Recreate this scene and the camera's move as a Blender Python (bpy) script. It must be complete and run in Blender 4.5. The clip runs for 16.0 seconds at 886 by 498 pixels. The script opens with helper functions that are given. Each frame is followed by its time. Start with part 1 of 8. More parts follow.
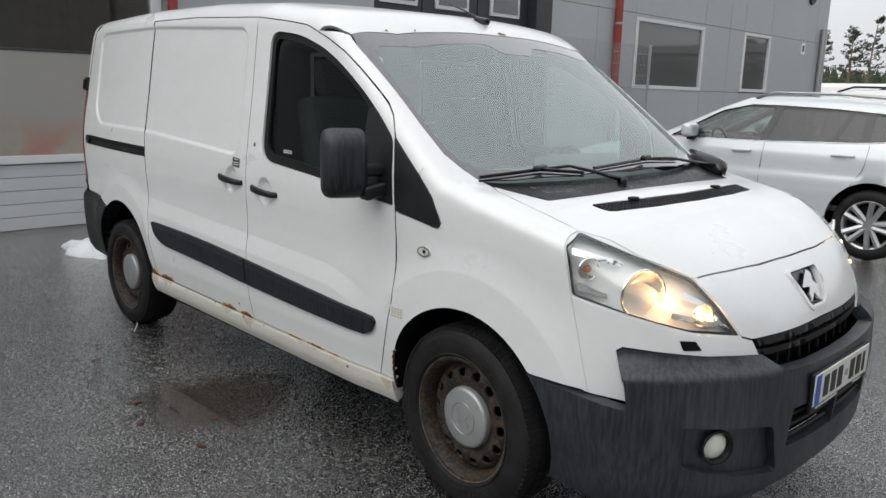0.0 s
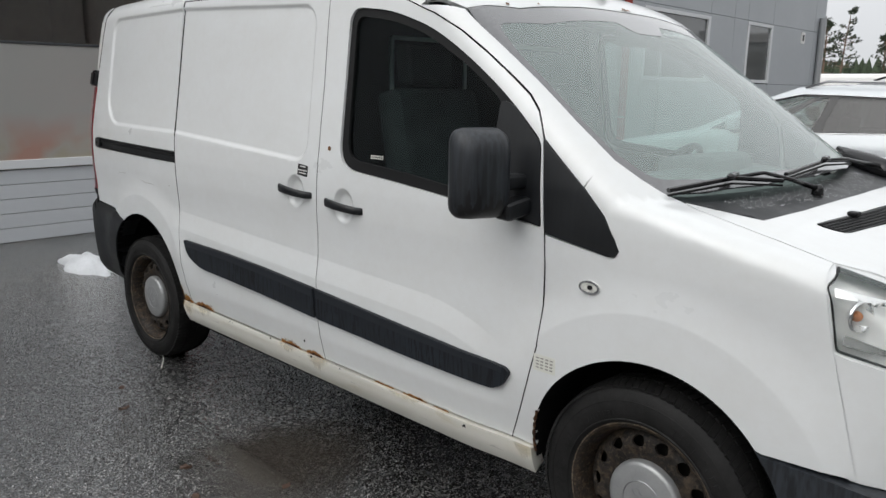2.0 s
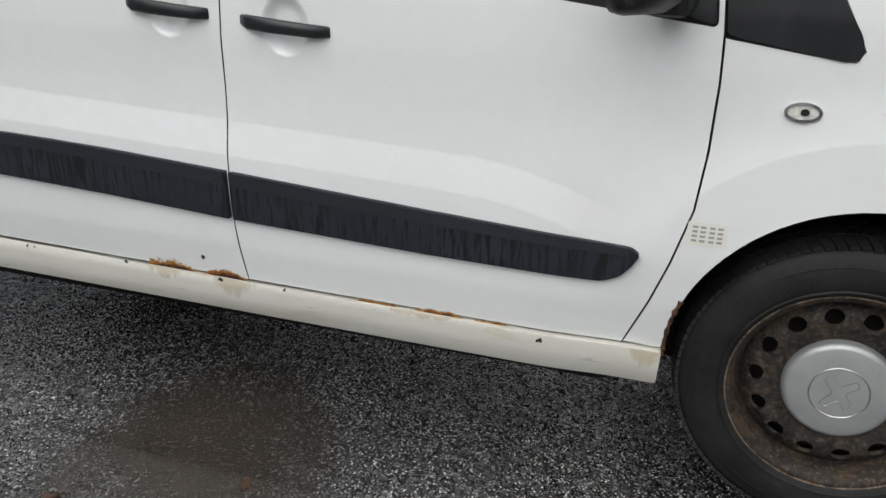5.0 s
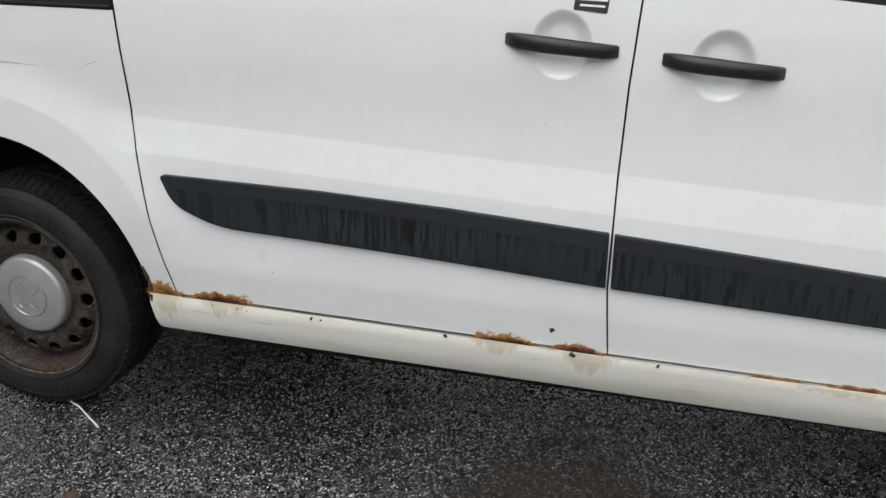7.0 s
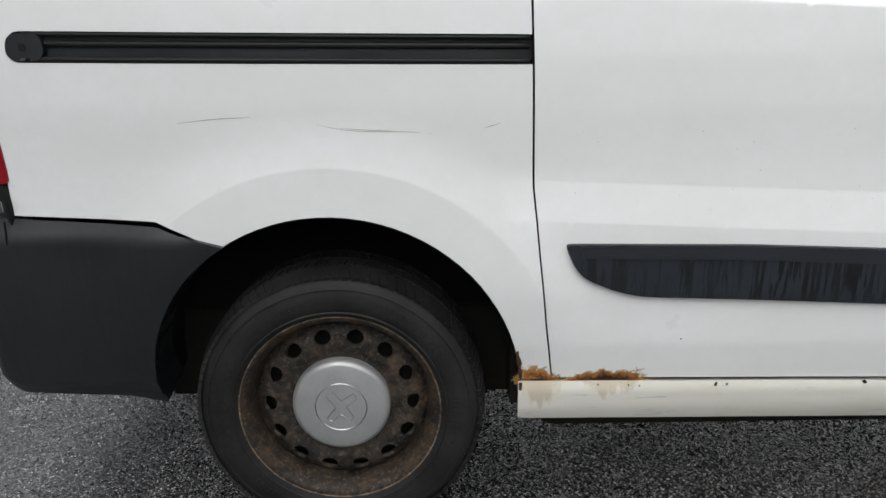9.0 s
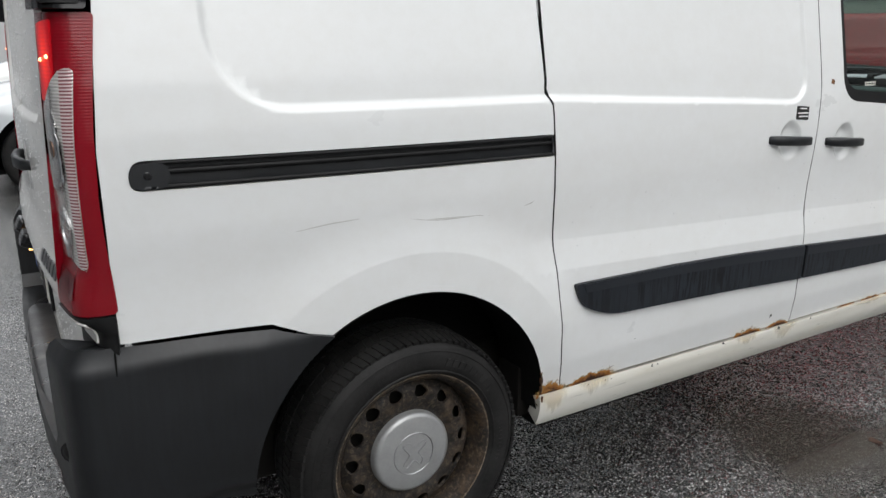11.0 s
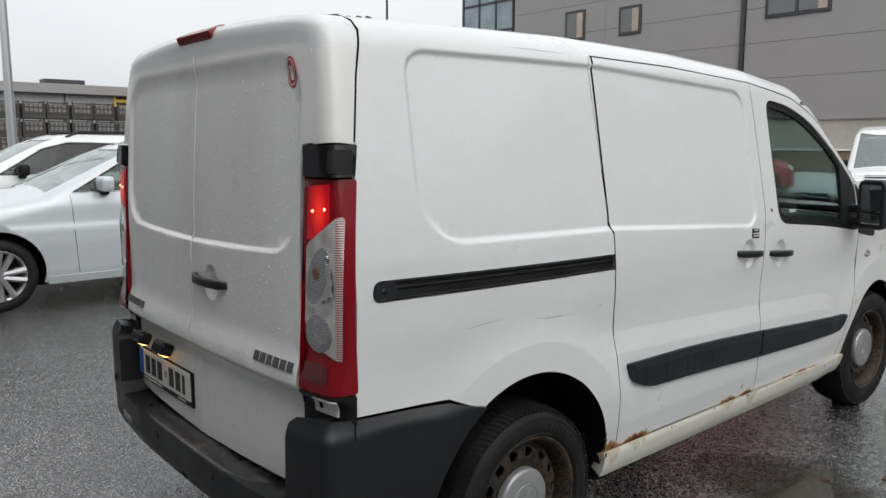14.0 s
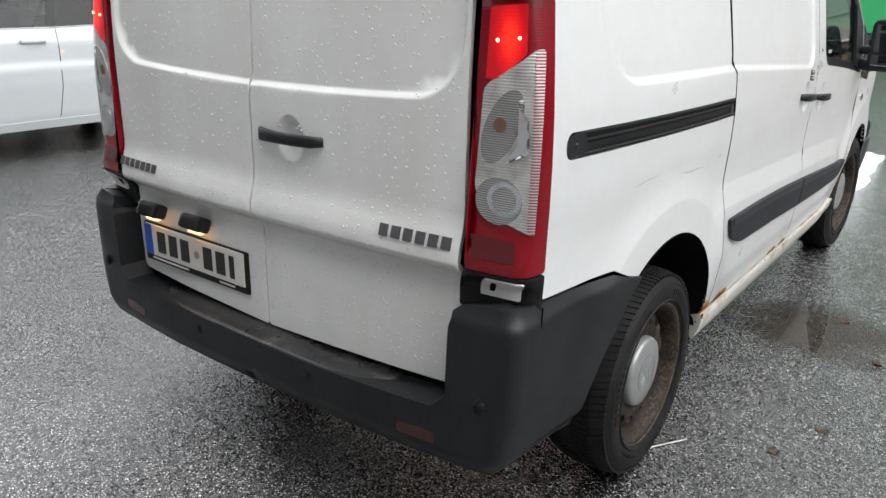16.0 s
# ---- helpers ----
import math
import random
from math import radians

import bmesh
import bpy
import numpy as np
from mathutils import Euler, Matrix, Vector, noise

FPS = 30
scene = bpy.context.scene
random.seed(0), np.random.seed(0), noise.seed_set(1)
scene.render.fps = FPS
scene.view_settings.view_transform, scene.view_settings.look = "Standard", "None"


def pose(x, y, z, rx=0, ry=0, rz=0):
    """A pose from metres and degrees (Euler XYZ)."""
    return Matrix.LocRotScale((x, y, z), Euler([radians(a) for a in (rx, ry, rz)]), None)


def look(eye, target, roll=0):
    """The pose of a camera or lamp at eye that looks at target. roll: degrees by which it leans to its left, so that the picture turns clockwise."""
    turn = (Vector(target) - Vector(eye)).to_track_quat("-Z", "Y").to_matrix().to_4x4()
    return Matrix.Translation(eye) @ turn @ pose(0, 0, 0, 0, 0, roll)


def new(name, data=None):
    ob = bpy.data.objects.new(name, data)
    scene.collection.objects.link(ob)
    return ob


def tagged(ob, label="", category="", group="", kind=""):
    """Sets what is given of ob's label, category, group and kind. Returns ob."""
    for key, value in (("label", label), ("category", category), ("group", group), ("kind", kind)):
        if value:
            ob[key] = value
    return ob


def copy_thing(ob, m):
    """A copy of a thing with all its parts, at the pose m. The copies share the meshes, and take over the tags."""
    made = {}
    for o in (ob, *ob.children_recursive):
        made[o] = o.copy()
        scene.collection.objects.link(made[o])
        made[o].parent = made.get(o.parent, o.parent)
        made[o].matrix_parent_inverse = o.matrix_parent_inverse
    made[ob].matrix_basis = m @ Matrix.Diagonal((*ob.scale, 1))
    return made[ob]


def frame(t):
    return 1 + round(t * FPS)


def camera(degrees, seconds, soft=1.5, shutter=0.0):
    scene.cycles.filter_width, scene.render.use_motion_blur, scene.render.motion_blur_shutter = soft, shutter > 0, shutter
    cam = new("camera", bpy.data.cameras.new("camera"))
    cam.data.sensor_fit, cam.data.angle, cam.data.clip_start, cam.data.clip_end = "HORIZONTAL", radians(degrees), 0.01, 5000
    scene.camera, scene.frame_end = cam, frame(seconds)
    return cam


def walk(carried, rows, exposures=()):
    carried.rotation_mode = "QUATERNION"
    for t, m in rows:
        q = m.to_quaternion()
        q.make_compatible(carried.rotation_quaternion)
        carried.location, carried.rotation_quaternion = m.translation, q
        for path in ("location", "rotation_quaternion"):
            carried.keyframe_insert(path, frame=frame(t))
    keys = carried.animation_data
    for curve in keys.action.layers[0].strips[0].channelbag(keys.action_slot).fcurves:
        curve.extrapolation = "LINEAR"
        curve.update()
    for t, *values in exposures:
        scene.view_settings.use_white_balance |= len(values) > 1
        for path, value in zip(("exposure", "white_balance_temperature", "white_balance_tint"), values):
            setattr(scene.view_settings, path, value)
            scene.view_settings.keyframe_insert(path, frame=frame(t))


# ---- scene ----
cam = camera(60.7, 16.0, soft=1.5, shutter=0.0)
PATH = [
    (0, (4.812, -2.786, 1.524), (3.414, -1.414, 1.118), 1.5),
    (0.5, (4.647, -2.739, 1.523), (3.23, -1.379, 1.149), 1.3),
    (1, (4.463, -2.717, 1.534), (3.043, -1.354, 1.179), 1.3),
    (1.5, (4.2, -2.719, 1.522), (2.794, -1.344, 1.157), 1.1),
    (2, (3.953, -2.713, 1.495), (2.601, -1.299, 1.077), 0.9),
    (2.5, (3.699, -2.608, 1.387), (2.469, -1.119, 0.866), 0.4),
    (3, (3.45, -2.531, 1.312), (2.387, -0.954, 0.692), 0.3),
    (5.5, (2.381, -2.495, 1.215), (1.901, -0.704, 0.465), 1.8),
    (6, (2.13, -2.466, 1.237), (1.691, -0.674, 0.465), 1.8),
    (6.5, (1.853, -2.452, 1.247), (1.424, -0.652, 0.49), 1.5),
    (7, (1.562, -2.485, 1.242), (1.13, -0.673, 0.515), 1.1),
    (7.5, (1.281, -2.506, 1.225), (0.878, -0.674, 0.532), 0.7),
    (8, (0.929, -2.5, 1.208), (0.598, -0.634, 0.569), 0.4),
    (8.5, (0.577, -2.493, 1.226), (0.38, -0.605, 0.595), -0.0),
    (9, (0.226, -2.474, 1.215), (0.244, -0.567, 0.612), -0.5),
    (11.5, (-1.071, -2.52, 1.481), (0.074, -0.959, 0.978), -0.0),
    (12, (-1.256, -2.605, 1.521), (-0.023, -1.084, 1.114), -0.2),
    (12.5, (-1.432, -2.734, 1.566), (-0.156, -1.229, 1.243), -0.4),
    (13, (-1.591, -2.777, 1.589), (-0.302, -1.269, 1.332), -0.4),
    (13.5, (-1.76, -2.696, 1.581), (-0.469, -1.187, 1.344), -0.2),
    (14, (-1.85, -2.588, 1.56), (-0.55, -1.093, 1.289), 0.1),
    (14.5, (-1.861, -2.392, 1.502), (-0.526, -0.947, 1.145), 0.4),
    (15, (-1.907, -2.158, 1.486), (-0.513, -0.802, 1.021), 0.6),
    (15.5, (-2.05, -1.916, 1.474), (-0.592, -0.67, 0.905), 0.8),
    (16, (-2.129, -1.675, 1.474), (-0.614, -0.539, 0.83), 1.2),
]
EXPOSURES = [(0.0, 0.42), (2.0, 0.40), (3.0, 0.52), (5.5, 0.74), (9.0, 0.78), (12.0, 0.66), (13.0, 0.48), (13.5, 0.40), (14.5, 0.53), (15.5, 0.93), (16.0, 1.18)]
walk(cam, [(t, look(eye, target, roll)) for t, eye, target, roll in PATH], EXPOSURES)

# ---- light: an overcast winter day ----
world = bpy.data.worlds.new("overcast_sky")
scene.world = world
world.use_nodes = True
wn, wl = world.node_tree.nodes, world.node_tree.links
sky = wn.new("ShaderNodeTexSky")
sky.sky_type, sky.sun_disc = "NISHITA", False
sky.sun_elevation, sky.sun_rotation = radians(44), radians(195)
sky.air_density, sky.dust_density, sky.ozone_density = 1.0, 6.0, 1.0
grey = wn.new("ShaderNodeHueSaturation")
grey.inputs["Saturation"].default_value = 0.10
cloud_at = wn.new("ShaderNodeTexCoord")
cloud = wn.new("ShaderNodeTexNoise")
cloud.inputs["Scale"].default_value, cloud.inputs["Detail"].default_value = 2.2, 5.0
veil = wn.new("ShaderNodeMix")
veil.data_type, veil.blend_type = "RGBA", "MIX"
veil.inputs["Factor"].default_value = 0.72
tone = wn.new("ShaderNodeValToRGB")
tone.color_ramp.elements[0].position, tone.color_ramp.elements[1].position = 0.3, 0.75
tone.color_ramp.elements[0].color, tone.color_ramp.elements[1].color = (8.0, 8.25, 8.6, 1), (9.5, 9.7, 9.9, 1)
wl.new(sky.outputs[0], grey.inputs["Color"])
wl.new(cloud_at.outputs["Generated"], cloud.inputs["Vector"])
wl.new(cloud.outputs["Fac"], tone.inputs["Fac"])
wl.new(grey.outputs[0], veil.inputs["A"])
wl.new(tone.outputs[0], veil.inputs["B"])
# an overcast sky is brighter overhead than at the horizon
rise = wn.new("ShaderNodeSeparateXYZ")
wl.new(cloud_at.outputs["Generated"], rise.inputs[0])
lift = wn.new("ShaderNodeMapRange")
lift.inputs["From Min"].default_value, lift.inputs["From Max"].default_value = 0.0, 1.0
lift.inputs["To Min"].default_value, lift.inputs["To Max"].default_value = 0.84, 1.34
wl.new(rise.outputs["Z"], lift.inputs["Value"])
dome = wn.new("ShaderNodeVectorMath")
dome.operation = "SCALE"
wl.new(veil.outputs["Result"], dome.inputs[0])
wl.new(lift.outputs[0], dome.inputs["Scale"])
wl.new(dome.outputs[0], wn["Background"].inputs["Color"])
wn["Background"].inputs["Strength"].default_value = 0.10

sun = new("sun", bpy.data.lights.new("sun", "SUN"))
sun.data.energy, sun.data.angle, sun.data.color = 0.7, radians(80), (1.0, 0.98, 0.95)
sun.matrix_world = look((0, 0, 20), (5.5, 20, 0))


# ---- materials ----
def material(name, color, rough=0.5, metal=0.0, coat=0.0, spec=0.5):
    m = bpy.data.materials.new(name)
    m.use_nodes = True
    b = m.node_tree.nodes["Principled BSDF"]
    b.inputs["Base Color"].default_value = (*color, 1)
    b.inputs["Roughness"].default_value, b.inputs["Metallic"].default_value = rough, metal
    b.inputs["Coat Weight"].default_value, b.inputs["Coat Roughness"].default_value = coat, 0.04
    b.inputs["Specular IOR Level"].default_value = spec
    return m


def node(m, kind, **values):
    n = m.node_tree.nodes.new(kind)
    for key, value in values.items():
        n.inputs[key.replace("_", " ")].default_value = value
    return n


def wire(m, a, b):
    m.node_tree.links.new(a, b)


def shader(m):
    return m.node_tree.nodes["Principled BSDF"]


def noise_at(m, scale, detail=4.0, rough=0.55, stretch=None, kind="ShaderNodeTexNoise"):
    """A noise in the object's own metres; stretch: factors for x, y, z."""
    at = node(m, "ShaderNodeTexCoord")
    src = at.outputs["Object"]
    if stretch:
        mp = node(m, "ShaderNodeMapping", Scale=stretch)
        wire(m, src, mp.inputs["Vector"])
        src = mp.outputs[0]
    n = node(m, kind, Scale=scale)
    if kind == "ShaderNodeTexNoise":
        n.inputs["Detail"].default_value, n.inputs["Roughness"].default_value = detail, rough
    wire(m, src, n.inputs["Vector"])
    return n


def ramp(m, fac, stops):
    r = node(m, "ShaderNodeValToRGB")
    while len(r.color_ramp.elements) < len(stops):
        r.color_ramp.elements.new(0.5)
    for e, (pos, col) in zip(r.color_ramp.elements, stops):
        e.position, e.color = pos, (*col, 1) if len(col) == 3 else col
    wire(m, fac, r.inputs["Fac"])
    return r.outputs["Color"]


def grey3(v):
    return (v, v, v)


def mix(m, fac, a, b, how="MIX"):
    n = node(m, "ShaderNodeMix")
    n.data_type, n.blend_type = "RGBA", how
    for socket, value in ((n.inputs["Factor"], fac), (n.inputs["A"], a), (n.inputs["B"], b)):
        if isinstance(value, (int, float)):
            socket.default_value = value
        elif isinstance(value, tuple):
            socket.default_value = (*value, 1)
        else:
            wire(m, value, socket)
    return n.outputs["Result"]


def bump(m, height, strength=0.3, distance=0.002):
    n = node(m, "ShaderNodeBump", Strength=strength, Distance=distance)
    wire(m, height, n.inputs["Height"])
    wire(m, n.outputs[0], shader(m).inputs["Normal"])


def varied(m, color, scale, amount, stretch=None):
    """The colour, made lighter and darker by that share, at two scales."""
    big, fine = noise_at(m, scale, 3.0, 0.5, stretch), noise_at(m, scale * 9, 5.0, 0.6, stretch)
    dark, light = tuple(c * (1 - amount) for c in color), tuple(min(c * (1 + amount), 0.95) for c in color)
    a = ramp(m, big.outputs["Fac"], [(0.3, dark), (0.7, light)])
    out = mix(m, 0.35, a, ramp(m, fine.outputs["Fac"], [(0.3, dark), (0.7, light)]))
    wire(m, out, shader(m).inputs["Base Color"])
    return out, fine


# white car paint with a thin film of road dirt and orange-peel
paint = material("white_paint", (0.70, 0.71, 0.71), 0.32, coat=0.8)
film = noise_at(paint, 2.2, 5.0, 0.6, (1, 1, 1.6))
low = noise_at(paint, 26.0, 4.0, 0.7)
col = ramp(paint, film.outputs["Fac"], [(0.30, (0.668, 0.675, 0.668)), (0.62, (0.710, 0.724, 0.726))])
wire(paint, mix(paint, 0.25, col, ramp(paint, low.outputs["Fac"], [(0.35, (0.660, 0.662, 0.645)), (0.6, (0.710, 0.724, 0.726))])), shader(paint).inputs["Base Color"])
wire(paint, ramp(paint, film.outputs["Fac"], [(0.3, grey3(0.42)), (0.7, grey3(0.26))]), shader(paint).inputs["Roughness"])
shader(paint).inputs["Coat Roughness"].default_value = 0.12
bump(paint, noise_at(paint, 3.0, 2.0).outputs["Fac"], 0.05, 0.01)

# the rear doors, speckled with drops
drop_paint = material("wet_white_paint", (0.76, 0.77, 0.75), 0.35, coat=0.7)
film = noise_at(drop_paint, 3.0, 5.0, 0.6, (1, 1, 0.4))
wire(drop_paint, ramp(drop_paint, film.outputs["Fac"], [(0.3, (0.68, 0.68, 0.65)), (0.65, (0.79, 0.79, 0.77))]), shader(drop_paint).inputs["Base Color"])
shader(drop_paint).inputs["Coat Roughness"].default_value = 0.10

sill_paint = material("stained_sill_paint", (0.72, 0.69, 0.58), 0.4, coat=0.6)
st = noise_at(sill_paint, 5.0, 6.0, 0.65, (0.6, 1, 2.2))
sc = noise_at(sill_paint, 30.0, 5.0, 0.7, (0.25, 1, 3.0))
a = ramp(sill_paint, st.outputs["Fac"], [(0.26, (0.64, 0.59, 0.47)), (0.42, (0.765, 0.755, 0.71)), (0.64, (0.80, 0.80, 0.775))])
b = ramp(sill_paint, sc.outputs["Fac"], [(0.30, (0.16, 0.14, 0.11)), (0.37, (0.74, 0.72, 0.65))])
wire(sill_paint, mix(sill_paint, 0.6, a, b, "MULTIPLY"), shader(sill_paint).inputs["Base Color"])
bump(sill_paint, sc.outputs["Fac"], 0.2, 0.001)

# weathered black plastic with runs of dirt
def grimy(name, share):
    """Weathered black plastic with runs of dirt; share: how much pale film lies on it."""
    m = material(name, (0.014, 0.015, 0.017), 0.5, spec=0.5)
    run, bl = noise_at(m, 30.0, 4.0, 0.6, (2.6, 2.6, 0.20)), noise_at(m, 3.5, 4.0, 0.6)
    tint = lambda v: (v * share * 0.86, v * share, v * share * 1.22)
    a = ramp(m, run.outputs["Fac"], [(0.40, tint(0.004)), (0.50, tint(0.017)), (0.64, tint(0.032))])
    b = ramp(m, bl.outputs["Fac"], [(0.3, tint(0.009)), (0.7, tint(0.021))])
    wire(m, mix(m, min(0.75, 0.30 * share + 0.1), b, a), shader(m).inputs["Base Color"])
    wire(m, ramp(m, bl.outputs["Fac"], [(0.3, grey3(0.34)), (0.7, grey3(0.56))]), shader(m).inputs["Roughness"])
    bump(m, noise_at(m, 420.0, 2.0).outputs["Fac"], 0.15, 0.001)
    return m


plastic = grimy("black_plastic", 0.48)
dirty_plastic = grimy("dirty_black_plastic", 1.55)
mirror_plastic = grimy("streaked_mirror_plastic", 1.25)
at = node(mirror_plastic, "ShaderNodeTexCoord")
up = node(mirror_plastic, "ShaderNodeSeparateXYZ")
wire(mirror_plastic, at.outputs["Generated"], up.inputs[0])
drip = node(mirror_plastic, "ShaderNodeMath")
drip.operation = "MULTIPLY_ADD"
drip.inputs[1].default_value = -0.9
wire(mirror_plastic, up.outputs["Z"], drip.inputs[0])
wire(mirror_plastic, noise_at(mirror_plastic, 70.0, 2.0, 0.5, (1.0, 1.0, 0.02)).outputs["Fac"], drip.inputs[2])
film_col = shader(mirror_plastic).inputs["Base Color"].links[0].from_socket
wire(mirror_plastic, mix(mirror_plastic, ramp(mirror_plastic, drip.outputs[0], [(0.27, grey3(0.0)), (0.31, grey3(1.0))]), film_col, (0.003, 0.003, 0.0035)), shader(mirror_plastic).inputs["Base Color"])
# the rear step: wet, worn pale in blotches
step_mat = material("scuffed_step", (0.02, 0.02, 0.022), 0.3, spec=0.5)
worn = noise_at(step_mat, 9.0, 7.0, 0.7, (1, 0.6, 1))
wire(step_mat, ramp(step_mat, worn.outputs["Fac"], [(0.40, (0.010, 0.010, 0.011)), (0.56, (0.024, 0.023, 0.023)), (0.62, (0.075, 0.066, 0.058)), (0.72, (0.13, 0.125, 0.12))]), shader(step_mat).inputs["Base Color"])
wire(step_mat, ramp(step_mat, noise_at(step_mat, 5.0, 4.0, 0.6).outputs["Fac"], [(0.35, grey3(0.16)), (0.65, grey3(0.42))]), shader(step_mat).inputs["Roughness"])
bump(step_mat, noise_at(step_mat, 160.0, 3.0).outputs["Fac"], 0.25, 0.002)
strip_edge_mat = material("clean_plastic_edge", (0.015, 0.0175, 0.0225), 0.42, spec=0.35)
varied(strip_edge_mat, (0.015, 0.0175, 0.0225), 5.0, 0.2)
# the rubbing strips: a grey film with dark runs in it
streaked = material("streaked_plastic", (0.03, 0.03, 0.032), 0.5, spec=0.30)
run = noise_at(streaked, 105.0, 3.0, 0.55, (1.0, 1.0, 0.07))
tops = noise_at(streaked, 7.0, 4.0, 0.6)
runs = ramp(streaked, run.outputs["Fac"], [(0.44, (0.0018, 0.0022, 0.0026)), (0.50, (0.018, 0.0225, 0.0295))])
wire(streaked, mix(streaked, ramp(streaked, tops.outputs["Fac"], [(0.40, grey3(0.25)), (0.60, grey3(0.95))]), (0.0125, 0.0150, 0.0190), runs), shader(streaked).inputs["Base Color"])
bump(streaked, noise_at(streaked, 420.0, 2.0).outputs["Fac"], 0.15, 0.001)
gloss_black = material("gloss_black", (0.009, 0.009, 0.010), 0.18, spec=0.45)
# black print made grey: the sky's reflection is put into its colour
border_glass = material("sky_grey_printed_glass", (0.085, 0.085, 0.088), 0.10, coat=1.0, spec=0.9)
varied(border_glass, (0.085, 0.085, 0.088), 6.0, 0.25)
trim_black = material("trim_black", (0.009, 0.009, 0.0095), 0.50, spec=0.25)
cavity = material("dark_cavity", (0.006, 0.006, 0.006), 0.9, spec=0.1)
under = material("underbody", (0.012, 0.011, 0.010), 0.9, spec=0.1)

rubber = material("tyre_rubber", (0.008, 0.008, 0.008), 0.62, spec=0.24)
varied(rubber, (0.0125, 0.0122, 0.0120), 9.0, 0.75)
bump(rubber, noise_at(rubber, 160.0, 4.0).outputs["Fac"], 0.35, 0.002)



def rusted(name, stops, specks):
    """Old wheel paint with rust in patches and fine specks."""
    m = material(name, stops[1][1], 0.62, spec=0.35)
    rn, sn, tn = noise_at(m, 14.0, 8.0, 0.72), noise_at(m, 95.0, 6.0, 0.75), noise_at(m, 46.0, 5.0, 0.7)
    a = ramp(m, rn.outputs["Fac"], stops)
    pick = ramp(m, sn.outputs["Fac"], [(0.52, grey3(0.0)), (0.60, grey3(1.0))])
    dark = ramp(m, tn.outputs["Fac"], [(0.36, grey3(0.25)), (0.50, grey3(1.0))])
    col = mix(m, 1.0, mix(m, pick, a, specks), dark, "MULTIPLY")
    wire(m, col, shader(m).inputs["Base Color"])
    wire(m, ramp(m, rn.outputs["Fac"], [(0.3, grey3(0.42)), (0.6, grey3(0.8))]), shader(m).inputs["Roughness"])
    bump(m, sn.outputs["Fac"], 0.6, 0.003)
    return m


steel = rusted("rusty_wheel_disc", [(0.40, (0.009, 0.0085, 0.0085)), (0.50, (0.022, 0.018, 0.015)), (0.58, (0.052, 0.037, 0.025)), (0.72, (0.115, 0.080, 0.050))], (0.075, 0.056, 0.039))
rim_steel = rusted("rusty_rim_edge", [(0.38, (0.010, 0.009, 0.008)), (0.50, (0.024, 0.017, 0.012)), (0.60, (0.050, 0.032, 0.019)), (0.74, (0.090, 0.055, 0.030))], (0.080, 0.056, 0.036))

lip_rust = rusted("worn_rim_lip", [(0.36, (0.05, 0.042, 0.034)), (0.48, (0.10, 0.075, 0.052)), (0.58, (0.16, 0.115, 0.075)), (0.72, (0.22, 0.16, 0.10))], (0.24, 0.20, 0.15))
cap_silver = material("silver_cap", (0.40, 0.405, 0.405), 0.40, metal=0.5)
varied(cap_silver, (0.34, 0.345, 0.345), 14.0, 0.12)
signal_lens = material("clear_signal_lens", (0.62, 0.62, 0.58), 0.15, metal=0.15, coat=1.0)
varied(signal_lens, (0.60, 0.60, 0.56), 90.0, 0.5)
chrome = material("chrome", (0.62, 0.62, 0.63), 0.18, metal=1.0)
dull_chrome = material("dull_chrome", (0.35, 0.35, 0.36), 0.35, metal=0.9)


def glassy(name, tint, gloss_rough=0.02, ior=1.5, dirt=0.0):
    """A thin pane: it lets light through with a tint and mirrors more towards grazing. dirt: how much of a pale veil
    lies over it.
    """
    m = bpy.data.materials.new(name)
    m.use_nodes = True
    m.node_tree.nodes.clear()
    out = node(m, "ShaderNodeOutputMaterial")
    clear = node(m, "ShaderNodeBsdfTransparent")
    clear.inputs["Color"].default_value = (*tint, 1)
    shine = node(m, "ShaderNodeBsdfGlossy")
    shine.inputs["Roughness"].default_value, shine.inputs["Color"].default_value = gloss_rough, (1, 1, 1, 1)
    face = node(m, "ShaderNodeLayerWeight", Blend=0.5)
    steep = node(m, "ShaderNodeMath")
    steep.operation = "POWER"
    steep.inputs[1].default_value = 5.0
    share = node(m, "ShaderNodeMath")
    share.operation = "MULTIPLY_ADD"
    base = 2 * ((ior - 1) / (ior + 1)) ** 2
    share.inputs[1].default_value, share.inputs[2].default_value = 1 - base, base
    wire(m, face.outputs["Facing"], steep.inputs[0])
    wire(m, steep.outputs[0], share.inputs[0])
    both = node(m, "ShaderNodeMixShader")
    wire(m, share.outputs[0], both.inputs[0])
    wire(m, clear.outputs[0], both.inputs[1])
    wire(m, shine.outputs[0], both.inputs[2])
    last = both.outputs[0]
    if dirt:
        # pale veil: fogged glass and mirrored sky put into a diffuse colour
        haze = node(m, "ShaderNodeBsdfDiffuse", Color=(0.50, 0.64, 0.60, 1))
        over = node(m, "ShaderNodeMixShader")
        n = noise_at(m, 3.0, 5.0, 0.6)
        wire(m, ramp(m, n.outputs["Fac"], [(0.3, grey3(dirt * 0.85)), (0.75, grey3(dirt * 1.15))]), over.inputs[0])
        wire(m, last, over.inputs[1])
        wire(m, haze.outputs[0], over.inputs[2])
        last = over.outputs[0]
    wire(m, last, out.inputs["Surface"])
    return m


screen_glass = glassy("windscreen_glass", (0.66, 0.80, 0.76), 0.03, 1.80, 0.18)
side_glass = glassy("side_glass", (0.50, 0.60, 0.58), 0.015, 1.30)
lens_clear = glassy("clear_lens", (0.97, 0.97, 0.96), 0.03, 1.40, 0.07)
mirror_glass = material("mirror_glass", (0.85, 0.88, 0.88), 0.02, metal=1.0)

